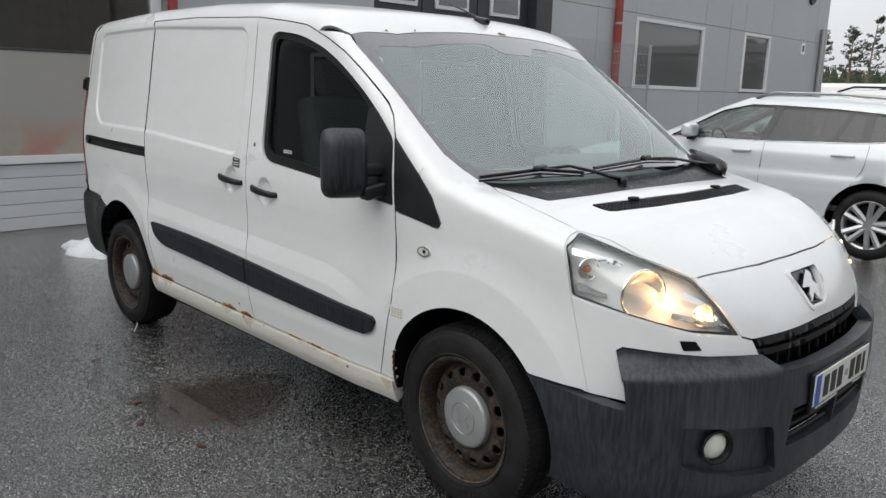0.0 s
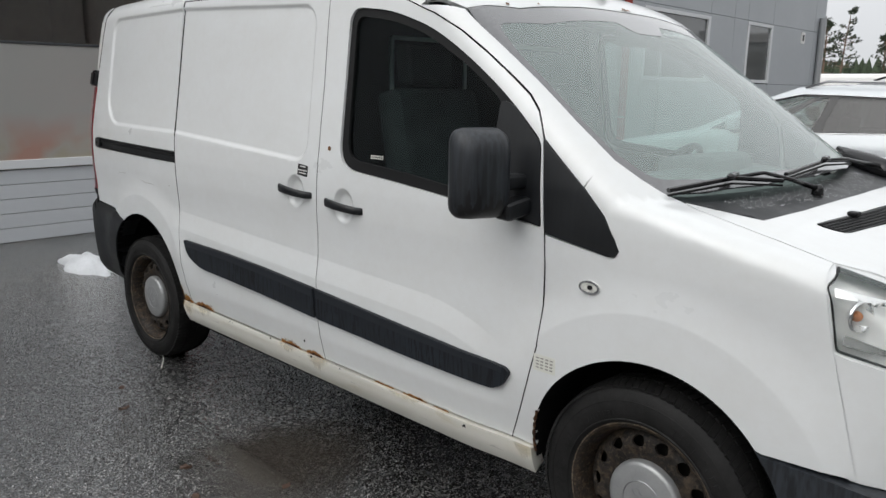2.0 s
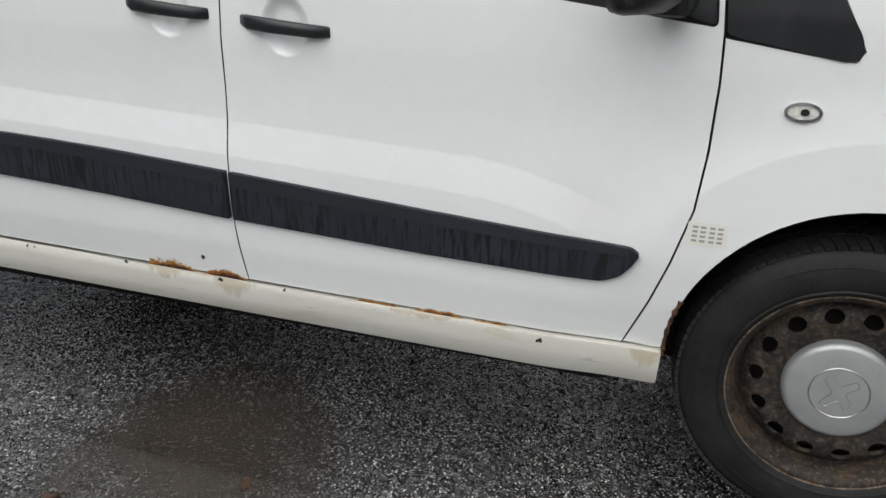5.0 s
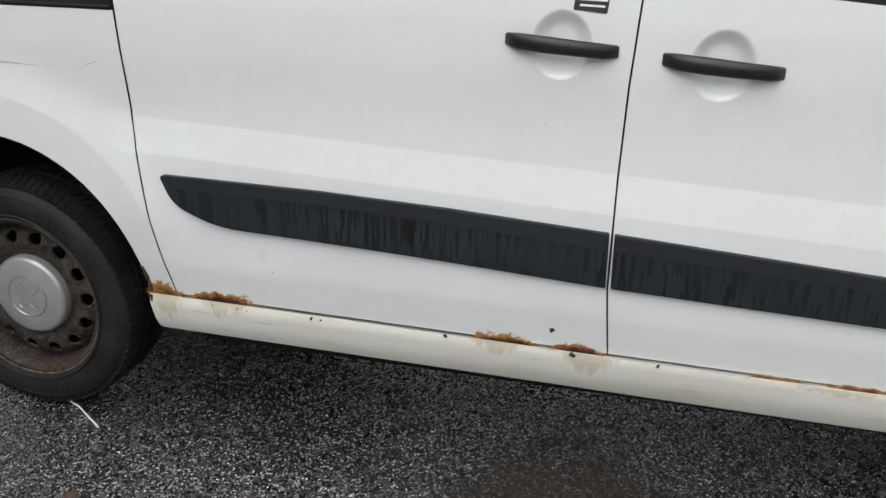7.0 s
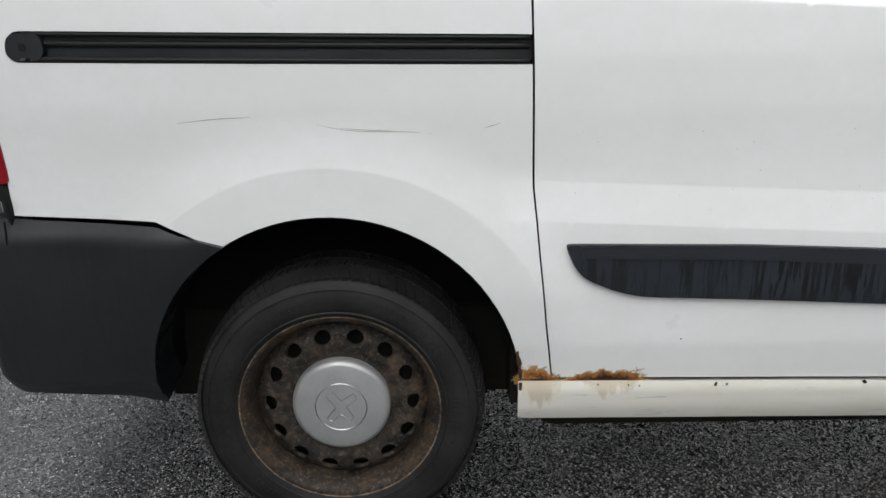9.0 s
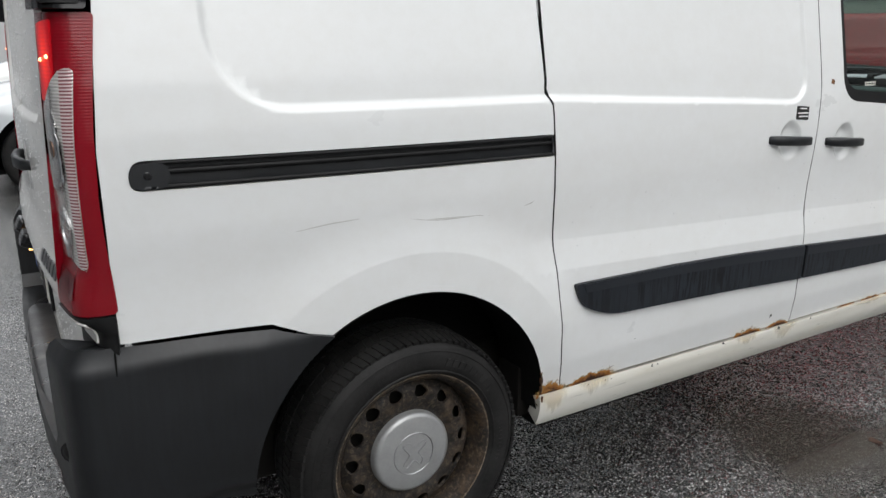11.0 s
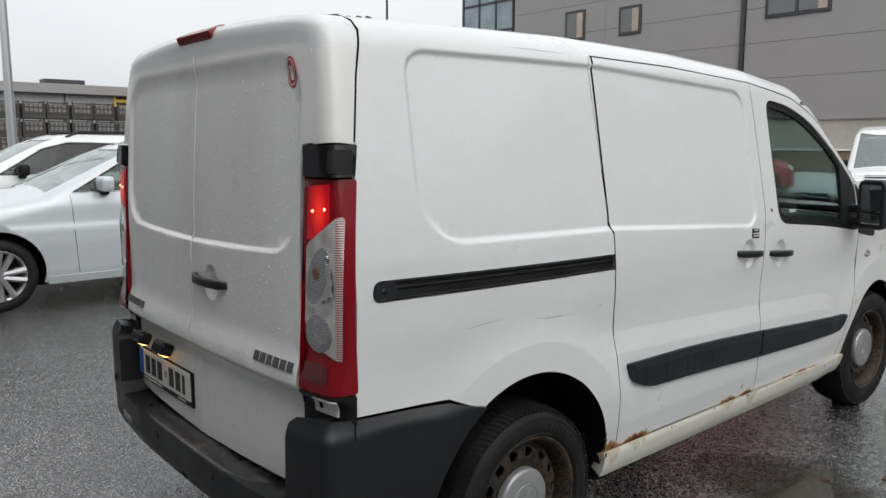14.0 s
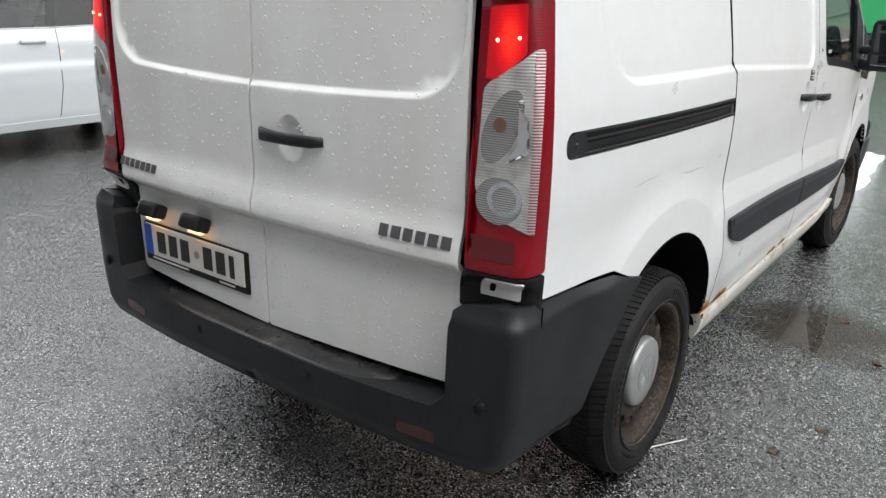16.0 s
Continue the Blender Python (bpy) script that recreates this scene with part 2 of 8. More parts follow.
lens_red = material("red_lens", (0.20, 0.002, 0.008), 0.22, coat=0.2, spec=0.3)
wv = node(lens_red, "ShaderNodeTexWave", Scale=52.0, Distortion=0.0)
wv.bands_direction = "Z"
at = node(lens_red, "ShaderNodeTexCoord")
wire(lens_red, at.outputs["Object"], wv.inputs["Vector"])
bump(lens_red, wv.outputs["Fac"], 0.10, 0.002)
lens_ribbed = material("ribbed_clear_lens", (0.50, 0.49, 0.47), 0.18, metal=0.25, coat=1.0)
wv = node(lens_ribbed, "ShaderNodeTexWave", Scale=48.0, Distortion=0.0)
wv.bands_direction = "Z"
at = node(lens_ribbed, "ShaderNodeTexCoord")
wire(lens_ribbed, at.outputs["Object"], wv.inputs["Vector"])
wire(lens_ribbed, mix(lens_ribbed, 0.5, ramp(lens_ribbed, wv.outputs["Fac"], [(0.2, (0.40, 0.39, 0.375)), (0.7, (0.62, 0.61, 0.59))]), ramp(lens_ribbed, noise_at(lens_ribbed, 16.0).outputs["Fac"], [(0.35, (0.22, 0.21, 0.20)), (0.65, (0.72, 0.70, 0.68))])), shader(lens_ribbed).inputs["Base Color"])
bump(lens_ribbed, wv.outputs["Fac"], 0.4, 0.002)

lens_smoke = material("smoky_reflector", (0.16, 0.155, 0.15), 0.14, metal=0.6, coat=1.0)
wv = node(lens_smoke, "ShaderNodeTexWave", Scale=60.0, Distortion=0.0)
wv.bands_direction = "Z"
at = node(lens_smoke, "ShaderNodeTexCoord")
wire(lens_smoke, at.outputs["Object"], wv.inputs["Vector"])
wire(lens_smoke, ramp(lens_smoke, wv.outputs["Fac"], [(0.3, (0.20, 0.195, 0.19)), (0.8, (0.56, 0.555, 0.55))]), shader(lens_smoke).inputs["Base Color"])
bump(lens_smoke, wv.outputs["Fac"], 0.3, 0.002)

lens_pink = material("pink_ribbed_lens", (0.42, 0.22, 0.23), 0.15, metal=0.2, coat=1.0)
wv = node(lens_pink, "ShaderNodeTexWave", Scale=48.0, Distortion=0.0)
wv.bands_direction = "Z"
at = node(lens_pink, "ShaderNodeTexCoord")
wire(lens_pink, at.outputs["Object"], wv.inputs["Vector"])
wire(lens_pink, ramp(lens_pink, wv.outputs["Fac"], [(0.3, (0.24, 0.09, 0.10)), (0.7, (0.62, 0.50, 0.50))]), shader(lens_pink).inputs["Base Color"])
bump(lens_pink, wv.outputs["Fac"], 0.4, 0.002)


def glowing(name, color, strength):
    m = material(name, color, 0.3)
    shader(m).inputs["Emission Color"].default_value = (*color, 1)
    shader(m).inputs["Emission Strength"].default_value = strength
    return m


bulb_warm = glowing("lit_headlamp_bulb", (1.0, 0.56, 0.17), 2.2)
bulb_red = glowing("lit_tail_lamp", (1.0, 0.015, 0.010), 0.34)
at = node(bulb_red, "ShaderNodeTexCoord")
spot = node(bulb_red, "ShaderNodeMapping", Location=(-1.0, -1.0, -0.75), Scale=(2.0, 2.0, 1.6))
wire(bulb_red, at.outputs["Generated"], spot.inputs["Vector"])
halo = node(bulb_red, "ShaderNodeTexGradient")
halo.gradient_type = "SPHERICAL"
wire(bulb_red, spot.outputs[0], halo.inputs["Vector"])
ribs = node(bulb_red, "ShaderNodeTexWave", Scale=40.0, Distortion=0.0)
ribs.bands_direction = "Z"
wire(bulb_red, at.outputs["Object"], ribs.inputs["Vector"])
shine = mix(bulb_red, 0.35, ramp(bulb_red, halo.outputs["Fac"], [(0.0, (0.45, 0.001, 0.006)), (0.35, (1.0, 0.006, 0.006)), (0.9, (2.2, 0.10, 0.03))]), ramp(bulb_red, ribs.outputs["Fac"], [(0.2, grey3(0.55)), (0.8, grey3(1.1))]), "MULTIPLY")
wire(bulb_red, shine, shader(bulb_red).inputs["Emission Color"])
shader(bulb_red).inputs["Base Color"].default_value = (0.22, 0.002, 0.006, 1)
bulb_spark = glowing("tail_lamp_spark", (1.0, 0.25, 0.10), 6.0)
plate_glow = glowing("plate_lamp_glow", (1.0, 0.50, 0.15), 3.0)
reflector = material("headlamp_reflector", (0.88, 0.88, 0.88), 0.20, metal=1.0)
housing = material("headlamp_housing", (0.90, 0.90, 0.89), 0.30, metal=0.05)
varied(housing, (0.89, 0.89, 0.88), 9.0, 0.08)
amber = material("amber_bulb", (0.60, 0.20, 0.06), 0.25)
smoked_amber = material("smoked_amber_bulb", (0.17, 0.085, 0.05), 0.25)
deep_red = material("deep_red_lens", (0.085, 0.002, 0.005), 0.2, coat=0.5)
dark_red = material("dark_red_reflector", (0.045, 0.005, 0.006), 0.2, coat=0.6)

plate_white = material("plate_white", (0.62, 0.61, 0.57), 0.45)
plate_blue = material("plate_blue", (0.02, 0.09, 0.42), 0.4)
letter_grey = material("dark_chrome_letter", (0.16, 0.16, 0.165), 0.28, metal=0.8)
ink = material("black_ink", (0.015, 0.015, 0.015), 0.5)
label_pale = material("pale_label", (0.66, 0.66, 0.60), 0.5)
label_red = material("red_label", (0.42, 0.05, 0.07), 0.45)
label_white = material("white_label", (0.78, 0.77, 0.75), 0.45)
cloth = material("seat_cloth", (0.05, 0.052, 0.055), 0.95)
varied(cloth, (0.055, 0.057, 0.06), 12.0, 0.3)
dash_grey = material("dashboard_grey", (0.16, 0.17, 0.17), 0.7)
varied(dash_grey, (0.16, 0.17, 0.17), 6.0, 0.2)
bulkhead_grey = material("bulkhead_grey", (0.02, 0.021, 0.022), 0.7)
varied(bulkhead_grey, (0.02, 0.021, 0.022), 4.0, 0.25)
frame_grey = material("bulkhead_frame_grey", (0.72, 0.73, 0.73), 0.5)

# wet asphalt: dark binder, rounded stones of many greys, a few pale ones, glints of water
asphalt = material("wet_asphalt", (0.05, 0.05, 0.052), 0.5, spec=1.0, coat=1.0)
shader(asphalt).inputs["Coat Roughness"].default_value = 0.09
grit = noise_at(asphalt, 230.0, 3.0, 0.7)
stones = noise_at(asphalt, 185.0, kind="ShaderNodeTexVoronoi")
chips = noise_at(asphalt, 112.0, kind="ShaderNodeTexVoronoi")
wet = noise_at(asphalt, 0.55, 5.0, 0.6)
patchy = noise_at(asphalt, 2.3, 6.0, 0.68)
broad = noise_at(asphalt, 0.35, 3.0, 0.5)
stone = ramp(asphalt, stones.outputs["Color"], [(0.30, (0.007, 0.007, 0.0075)), (0.52, (0.026, 0.0255, 0.025)), (0.70, (0.125, 0.122, 0.117)), (0.86, (0.50, 0.49, 0.475))])
joint = ramp(asphalt, stones.outputs["Distance"], [(0.30, grey3(1.0)), (0.62, grey3(0.10))])
col = mix(asphalt, 1.0, stone, joint, "MULTIPLY")
col = mix(asphalt, 1.0, col, ramp(asphalt, grit.outputs["Fac"], [(0.36, grey3(0.45)), (0.62, grey3(1.65))]), "MULTIPLY")
pick = mix(asphalt, 1.0, ramp(asphalt, chips.outputs["Distance"], [(0.14, grey3(1.0)), (0.26, grey3(0.0))]), ramp(asphalt, chips.outputs["Color"], [(0.60, grey3(0.0)), (0.78, grey3(1.0))]), "MULTIPLY")
col = mix(asphalt, pick, col, (0.58, 0.57, 0.55))
col = mix(asphalt, 1.0, col, ramp(asphalt, patchy.outputs["Fac"], [(0.30, grey3(0.60)), (0.70, grey3(1.35))]), "MULTIPLY")
col = mix(asphalt, 1.0, col, ramp(asphalt, broad.outputs["Fac"], [(0.35, (1.10, 1.06, 1.02)), (0.65, (0.95, 0.96, 0.98))]), "MULTIPLY")
# paler towards the yard behind the van, broken up by noise
pale_noise = noise_at(asphalt, 0.7, 5.0, 0.6)
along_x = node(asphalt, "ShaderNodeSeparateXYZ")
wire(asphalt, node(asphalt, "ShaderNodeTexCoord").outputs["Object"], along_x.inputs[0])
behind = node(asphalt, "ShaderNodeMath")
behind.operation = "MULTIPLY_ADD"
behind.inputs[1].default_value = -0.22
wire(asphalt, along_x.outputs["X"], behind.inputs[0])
wire(asphalt, pale_noise.outputs["Fac"], behind.inputs[2])
pale_share = ramp(asphalt, behind.outputs[0], [(0.62, grey3(0.0)), (1.05, grey3(1.0))])
col = mix(asphalt, pale_share, col, mix(asphalt, 1.0, col, grey3(2.4), "MULTIPLY"))
crumbs = noise_at(asphalt, 30.0, kind="ShaderNodeTexVoronoi")
scatter = noise_at(asphalt, 1.7, 4.0, 0.6)
crumb = mix(asphalt, 1.0, ramp(asphalt, crumbs.outputs["Distance"], [(0.16, grey3(1.0)), (0.28, grey3(0.0))]), ramp(asphalt, scatter.outputs["Fac"], [(0.48, grey3(0.0)), (0.58, grey3(1.0))]), "MULTIPLY")
col = mix(asphalt, crumb, col, (0.012, 0.011, 0.010))
wire(asphalt, col, shader(asphalt).inputs["Base Color"])
mottle = noise_at(asphalt, 26.0, 5.0, 0.7)
rough = mix(asphalt, 0.6, ramp(asphalt, wet.outputs["Fac"], [(0.36, grey3(0.10)), (0.50, grey3(0.19)), (0.66, grey3(0.32))]), ramp(asphalt, mottle.outputs["Fac"], [(0.40, grey3(0.06)), (0.60, grey3(0.30))]))
wire(asphalt, rough, shader(asphalt).inputs["Roughness"])
wire(asphalt, mix(asphalt, crumb, grey3(1.0), grey3(0.0)), shader(asphalt).inputs["Coat Weight"])
tilt_a, tilt_b = noise_at(asphalt, 230.0, kind="ShaderNodeTexVoronoi"), noise_at(asphalt, 380.0, 2.0, 0.6)


def facing(color, amount):
    """Turns a random colour into a sideways lean."""
    off = node(asphalt, "ShaderNodeVectorMath")
    off.operation = "SUBTRACT"
    off.inputs[1].default_value = (0.5, 0.5, 0.5)
    wire(asphalt, color, off.inputs[0])
    by = node(asphalt, "ShaderNodeVectorMath")
    by.operation = "MULTIPLY"
    by.inputs[1].default_value = (amount, amount, 0.0)
    wire(asphalt, off.outputs[0], by.inputs[0])
    return by.outputs[0]


def summed(a, b):
    n = node(asphalt, "ShaderNodeVectorMath")
    n.operation = "ADD"
    for socket, value in ((n.inputs[0], a), (n.inputs[1], b)):
        if isinstance(value, tuple):
            socket.default_value = value
        else:
            wire(asphalt, value, socket)
    return n.outputs[0]


lean = node(asphalt, "ShaderNodeVectorMath")
lean.operation = "NORMALIZE"
wire(asphalt, summed(summed(facing(tilt_a.outputs["Color"], 1.05), facing(tilt_b.outputs["Color"], 1.3)), (0.0, 0.0, 1.0)), lean.inputs[0])
wire(asphalt, lean.outputs[0], shader(asphalt).inputs["Normal"])
film = node(asphalt, "ShaderNodeVectorMath")
film.operation = "NORMALIZE"
wire(asphalt, summed(summed(facing(tilt_a.outputs["Color"], 0.85), facing(tilt_b.outputs["Color"], 0.55)), (0.0, 0.0, 1.0)), film.inputs[0])
wire(asphalt, film.outputs[0], shader(asphalt).inputs["Coat Normal"])


def ragged(m, mask):
    """Lets what lies under show through where the mask is dark."""
    clear, both = node(m, "ShaderNodeBsdfTransparent"), node(m, "ShaderNodeMixShader")
    wire(m, mask, both.inputs[0])
    wire(m, clear.outputs[0], both.inputs[1])
    wire(m, shader(m).outputs[0], both.inputs[2])
    wire(m, both.outputs[0], m.node_tree.nodes["Material Output"].inputs["Surface"])


puddle_mat = material("puddle_water", (0.040, 0.034, 0.028), 0.05, spec=0.6)
pn = noise_at(puddle_mat, 60.0, 6.0, 0.7)
wire(puddle_mat, ramp(puddle_mat, pn.outputs["Fac"], [(0.3, (0.018, 0.015, 0.012)), (0.7, (0.075, 0.062, 0.050))]), shader(puddle_mat).inputs["Base Color"])
bump(puddle_mat, noise_at(puddle_mat, 9.0, 3.0).outputs["Fac"], 0.03, 0.004)
at = node(puddle_mat, "ShaderNodeTexCoord")
spot = node(puddle_mat, "ShaderNodeMapping", Location=(-1.99, 1.34, 0.0), Scale=(1.31, 1.20, 1.0))
wire(puddle_mat, at.outputs["Object"], spot.inputs["Vector"])
far = node(puddle_mat, "ShaderNodeVectorMath")
far.operation = "LENGTH"
wire(puddle_mat, spot.outputs[0], far.inputs[0])
frayed = node(puddle_mat, "ShaderNodeMath")
frayed.operation = "MULTIPLY_ADD"
frayed.inputs[1].default_value = 0.82
wire(puddle_mat, noise_at(puddle_mat, 4.5, 8.0, 0.68).outputs["Fac"], frayed.inputs[0])
wire(puddle_mat, far.outputs["Value"], frayed.inputs[2])
shore = ramp(puddle_mat, frayed.outputs[0], [(0.0, grey3(0.72)), (0.60, grey3(0.70)), (0.78, grey3(0.40)), (0.95, grey3(0.0))])
ragged(puddle_mat, shore)



def blooming(name, stops, reach, thin, most, scale, stretch=(1.0, 1.0, 1.0)):
    """Rust that spreads from the foot of its patch and breaks up towards the patch's edges."""
    m = material(name, stops[-1][1], 0.85, spec=0.2)
    at = node(m, "ShaderNodeTexCoord")
    axes = node(m, "ShaderNodeSeparateXYZ")
    wire(m, at.outputs["Generated"], axes.inputs[0])

    def calc(op, a, b):
        n = node(m, "ShaderNodeMath")
        n.operation = op
        for k, v in enumerate((a, b)):
            if isinstance(v, (int, float)):
                n.inputs[k].default_value = v
            else:
                wire(m, v, n.inputs[k])
        return n.outputs[0]

    side = calc("ABSOLUTE", calc("SUBTRACT", axes.outputs["X"], 0.5), 0.0)
    side = calc("MULTIPLY", side, side)
    rise = axes.outputs["Z"] if reach > 0 else calc("SUBTRACT", 1.0, axes.outputs["Z"])
    field = calc("SUBTRACT", calc("SUBTRACT", 1.0, calc("MULTIPLY", side, 2.6)), calc("MULTIPLY", rise, abs(reach)))
    rough = calc("ADD", calc("MULTIPLY", noise_at(m, scale, 8.0, 0.66, stretch).outputs["Fac"], 1.5), calc("MULTIPLY", noise_at(m, scale * 5, 5.0, 0.7, stretch).outputs["Fac"], 0.5))
    level = calc("SUBTRACT", calc("ADD", field, rough), 1.0)
    wire(m, ramp(m, level, stops), shader(m).inputs["Base Color"])
    bump(m, noise_at(m, scale * 4, 6.0, 0.7).outputs["Fac"], 0.8, 0.003)
    ragged(m, ramp(m, level, [(thin, grey3(0.0)), (thin + 0.12, grey3(most * 0.5)), (thin + 0.26, grey3(most))]))
    return m


rust = blooming("rust", [(0.42, (0.52, 0.36, 0.15)), (0.54, (0.42, 0.20, 0.045)), (0.66, (0.24, 0.095, 0.022)), (0.80, (0.10, 0.040, 0.014)), (0.92, (0.035, 0.016, 0.010))], 1.15, 0.36, 1.0, 26.0)
stain = blooming("rust_stain", [(0.40, (0.66, 0.57, 0.32)), (0.80, (0.60, 0.43, 0.16)), (1.05, (0.34, 0.17, 0.05))], -1.05, 0.40, 0.24, 24.0, (1.5, 1.0, 0.22))
bare_rust = material("bare_rust", (0.14, 0.06, 0.02), 0.9)
varied(bare_rust, (0.15, 0.065, 0.022), 60.0, 0.7)
dark_rust = material("dark_rust", (0.05, 0.024, 0.012), 0.9)
wire(dark_rust, ramp(dark_rust, noise_at(dark_rust, 85.0, 6.0, 0.7).outputs["Fac"], [(0.36, (0.018, 0.010, 0.007)), (0.52, (0.060, 0.026, 0.011)), (0.66, (0.20, 0.095, 0.030))]), shader(dark_rust).inputs["Base Color"])
bump(dark_rust, noise_at(dark_rust, 120.0, 5.0).outputs["Fac"], 0.8, 0.003)

snow_mat = material("wet_snow", (0.78, 0.80, 0.82), 0.6)
varied(snow_mat, (0.74, 0.76, 0.78), 8.0, 0.12)
bump(snow_mat, noise_at(snow_mat, 40.0, 5.0).outputs["Fac"], 0.6, 0.01)


def panelled(name, color, amount=0.06):
    m = material(name, color, 0.5, metal=0.0)
    varied(m, color, 0.7, amount)
    return m


clad_a = panelled("grey_cladding", (0.40, 0.42, 0.44), 0.05)
clad_c = panelled("warm_grey_cladding", (0.27, 0.26, 0.255), 0.05)
clad_e = panelled("unseen_wall_cladding", (0.11, 0.108, 0.105), 0.12)
clad_d = panelled("pale_cladding", (0.34, 0.345, 0.35), 0.06)
anthracite = panelled("anthracite_frame", (0.035, 0.037, 0.042), 0.1)
white_frame = panelled("white_frame", (0.66, 0.67, 0.68), 0.05)
door_panel = panelled("pale_door_panel", (0.52, 0.54, 0.56), 0.05)
door_haze = material("frosted_door_glazing", (0.34, 0.335, 0.32), 0.16, spec=0.6)
haze_at = node(door_haze, "ShaderNodeTexCoord")
haze_xyz = node(door_haze, "ShaderNodeSeparateXYZ")
wire(door_haze, haze_at.outputs["Generated"], haze_xyz.inputs[0])
goods = ramp(door_haze, noise_at(door_haze, 1.6, 3.0, 0.5).outputs["Fac"], [(0.38, (0.34, 0.30, 0.20)), (0.50, (0.36, 0.33, 0.28)), (0.62, (0.40, 0.20, 0.15))])
wire(door_haze, mix(door_haze, ramp(door_haze, haze_xyz.outputs["Z"], [(0.10, grey3(0.75)), (0.42, grey3(0.0))]), (0.33, 0.325, 0.31), goods), shader(door_haze).inputs["Base Color"])
window_dark = material("dark_window_glass", (0.10, 0.105, 0.105), 0.04, spec=0.9)
room_brown = panelled("brown_interior", (0.40, 0.33, 0.27), 0.30)
red_pipe = panelled("red_pipe_paint", (0.30, 0.040, 0.030), 0.1)
concrete = panelled("concrete", (0.36, 0.34, 0.29), 0.18)
ochre = panelled("ochre_render", (0.22, 0.165, 0.10), 0.18)
galvanised = material("galvanised_steel", (0.40, 0.41, 0.42), 0.4, metal=0.7)
crate_mat = panelled("dark_crates", (0.05, 0.046, 0.042), 0.5)
crate_pale = panelled("pale_crate_fill", (0.20, 0.19, 0.18), 0.4)
yellow = material("yellow_sign", (0.62, 0.42, 0.05), 0.5)
silver_car = material("silver_white_car_paint", (0.58, 0.61, 0.63), 0.28, metal=0.15, coat=1.0)
white_car = material("white_car_paint", (0.72, 0.73, 0.72), 0.3, coat=1.0)
red_car = material("red_car_paint", (0.42, 0.025, 0.03), 0.3, coat=0.8)
green_paint = material("green_sheet", (0.02, 0.30, 0.10), 0.5)
car_glass = glassy("car_window_glass", (0.05, 0.056, 0.056), 0.02, 1.34)
car_front_glass = glassy("car_front_window_glass", (0.42, 0.50, 0.48), 0.02, 1.36)
# its veil stands in for overcast sky mirrored in the sloping screens
car_screen = glassy("car_screen_glass", (0.50, 0.57, 0.55), 0.03, 1.75, 0.14)
gate_glass = glassy("gate_glass", (0.72, 0.73, 0.72), 0.02, 1.5)
alloy = material("alloy_wheel", (0.45, 0.45, 0.46), 0.3, metal=0.8)
needle = material("pine_needles", (0.030, 0.045, 0.022), 0.9)
varied(needle, (0.030, 0.045, 0.022), 1.5, 0.5)
bark = material("pine_bark", (0.13, 0.085, 0.06), 0.95)
varied(bark, (0.13, 0.085, 0.06), 3.0, 0.4)

tower_glass = material("stair_tower_glass", (0.20, 0.26, 0.29), 0.05, spec=0.9)
varied(tower_glass, (0.22, 0.28, 0.31), 0.6, 0.35)
soaked = material("soaked_leaf", (0.06, 0.03, 0.018), 0.6)
scratch_mat = material("scratch", (0.30, 0.29, 0.27), 0.7)


# ---- building tools ----
def thing(name, label, category, at=(0, 0, 0), turn=0.0, group="", kind=""):
    e = new(name)
    e.empty_display_size = 0.1
    e.matrix_world = pose(*at, 0, 0, turn)
    return tagged(e, label, category, group, kind)


def part(name, bm, mat, parent, label="", smooth=False, kind=""):
    """Links a bmesh as one mesh object under a thing or a part."""
    me = bpy.data.meshes.new(name)
    if smooth:
        for fc in bm.faces:
            fc.smooth = True
    bm.to_mesh(me)
    bm.free()
    me.materials.append(mat)
    ob = new(name, me)
    ob.parent = parent
    return tagged(ob, label, kind=kind)


def solo(name, bm, mat, label, category, kind="", group="", smooth=False):
    ob = part(name, bm, mat, None, label, smooth)
    return tagged(ob, label, category, group, kind)


def block(bm, size, m=Matrix(), bevel=0.0, segments=2):
    """A box of that size round the origin of m, with its edges rounded."""
    made = bmesh.ops.create_cube(bm, size=1.0, matrix=m @ Matrix.Diagonal((*size, 1)))
    if bevel:
        edges = list({e for v in made["verts"] for e in v.link_edges})
        bmesh.ops.bevel(bm, geom=edges, offset=bevel, segments=segments, profile=0.6, affect="EDGES", clamp_overlap=True)
    return bm


def boxed(size, at, bevel=0.0, turn=(0, 0, 0), segments=2):
    return block(bmesh.new(), size, pose(*at, *turn), bevel, segments)


def tube(bm, points, radius, sides=8, closed=False):
    """A round bar along a line of points; radius may be one number or one for each point."""
    pts = [Vector(p) for p in points]
    rings, n = [], len(pts)
    side = None
    for i, p in enumerate(pts):
        a, b = pts[(i - 1) % n if closed else max(i - 1, 0)], pts[(i + 1) % n if closed else min(i + 1, n - 1)]
        way = (b - a).normalized()
        if side is None or abs(side.dot(way)) > 0.95:
            side = way.orthogonal().normalized()
        side = (side - way * side.dot(way)).normalized()
        up = way.cross(side)
        r = radius[i] if isinstance(radius, (list, tuple)) else radius
        rings.append([bm.verts.new(p + r * (math.cos(t) * side + math.sin(t) * up)) for t in (2 * math.pi * k / sides for k in range(sides))])
    for i in range(n if closed else n - 1):
        a, b = rings[i], rings[(i + 1) % n]
        for k in range(sides):
            bm.faces.new((a[k], a[(k + 1) % sides], b[(k + 1) % sides], b[k]))
    if not closed:
        bm.faces.new(rings[0][::-1])
        bm.faces.new(rings[-1])
    return bm


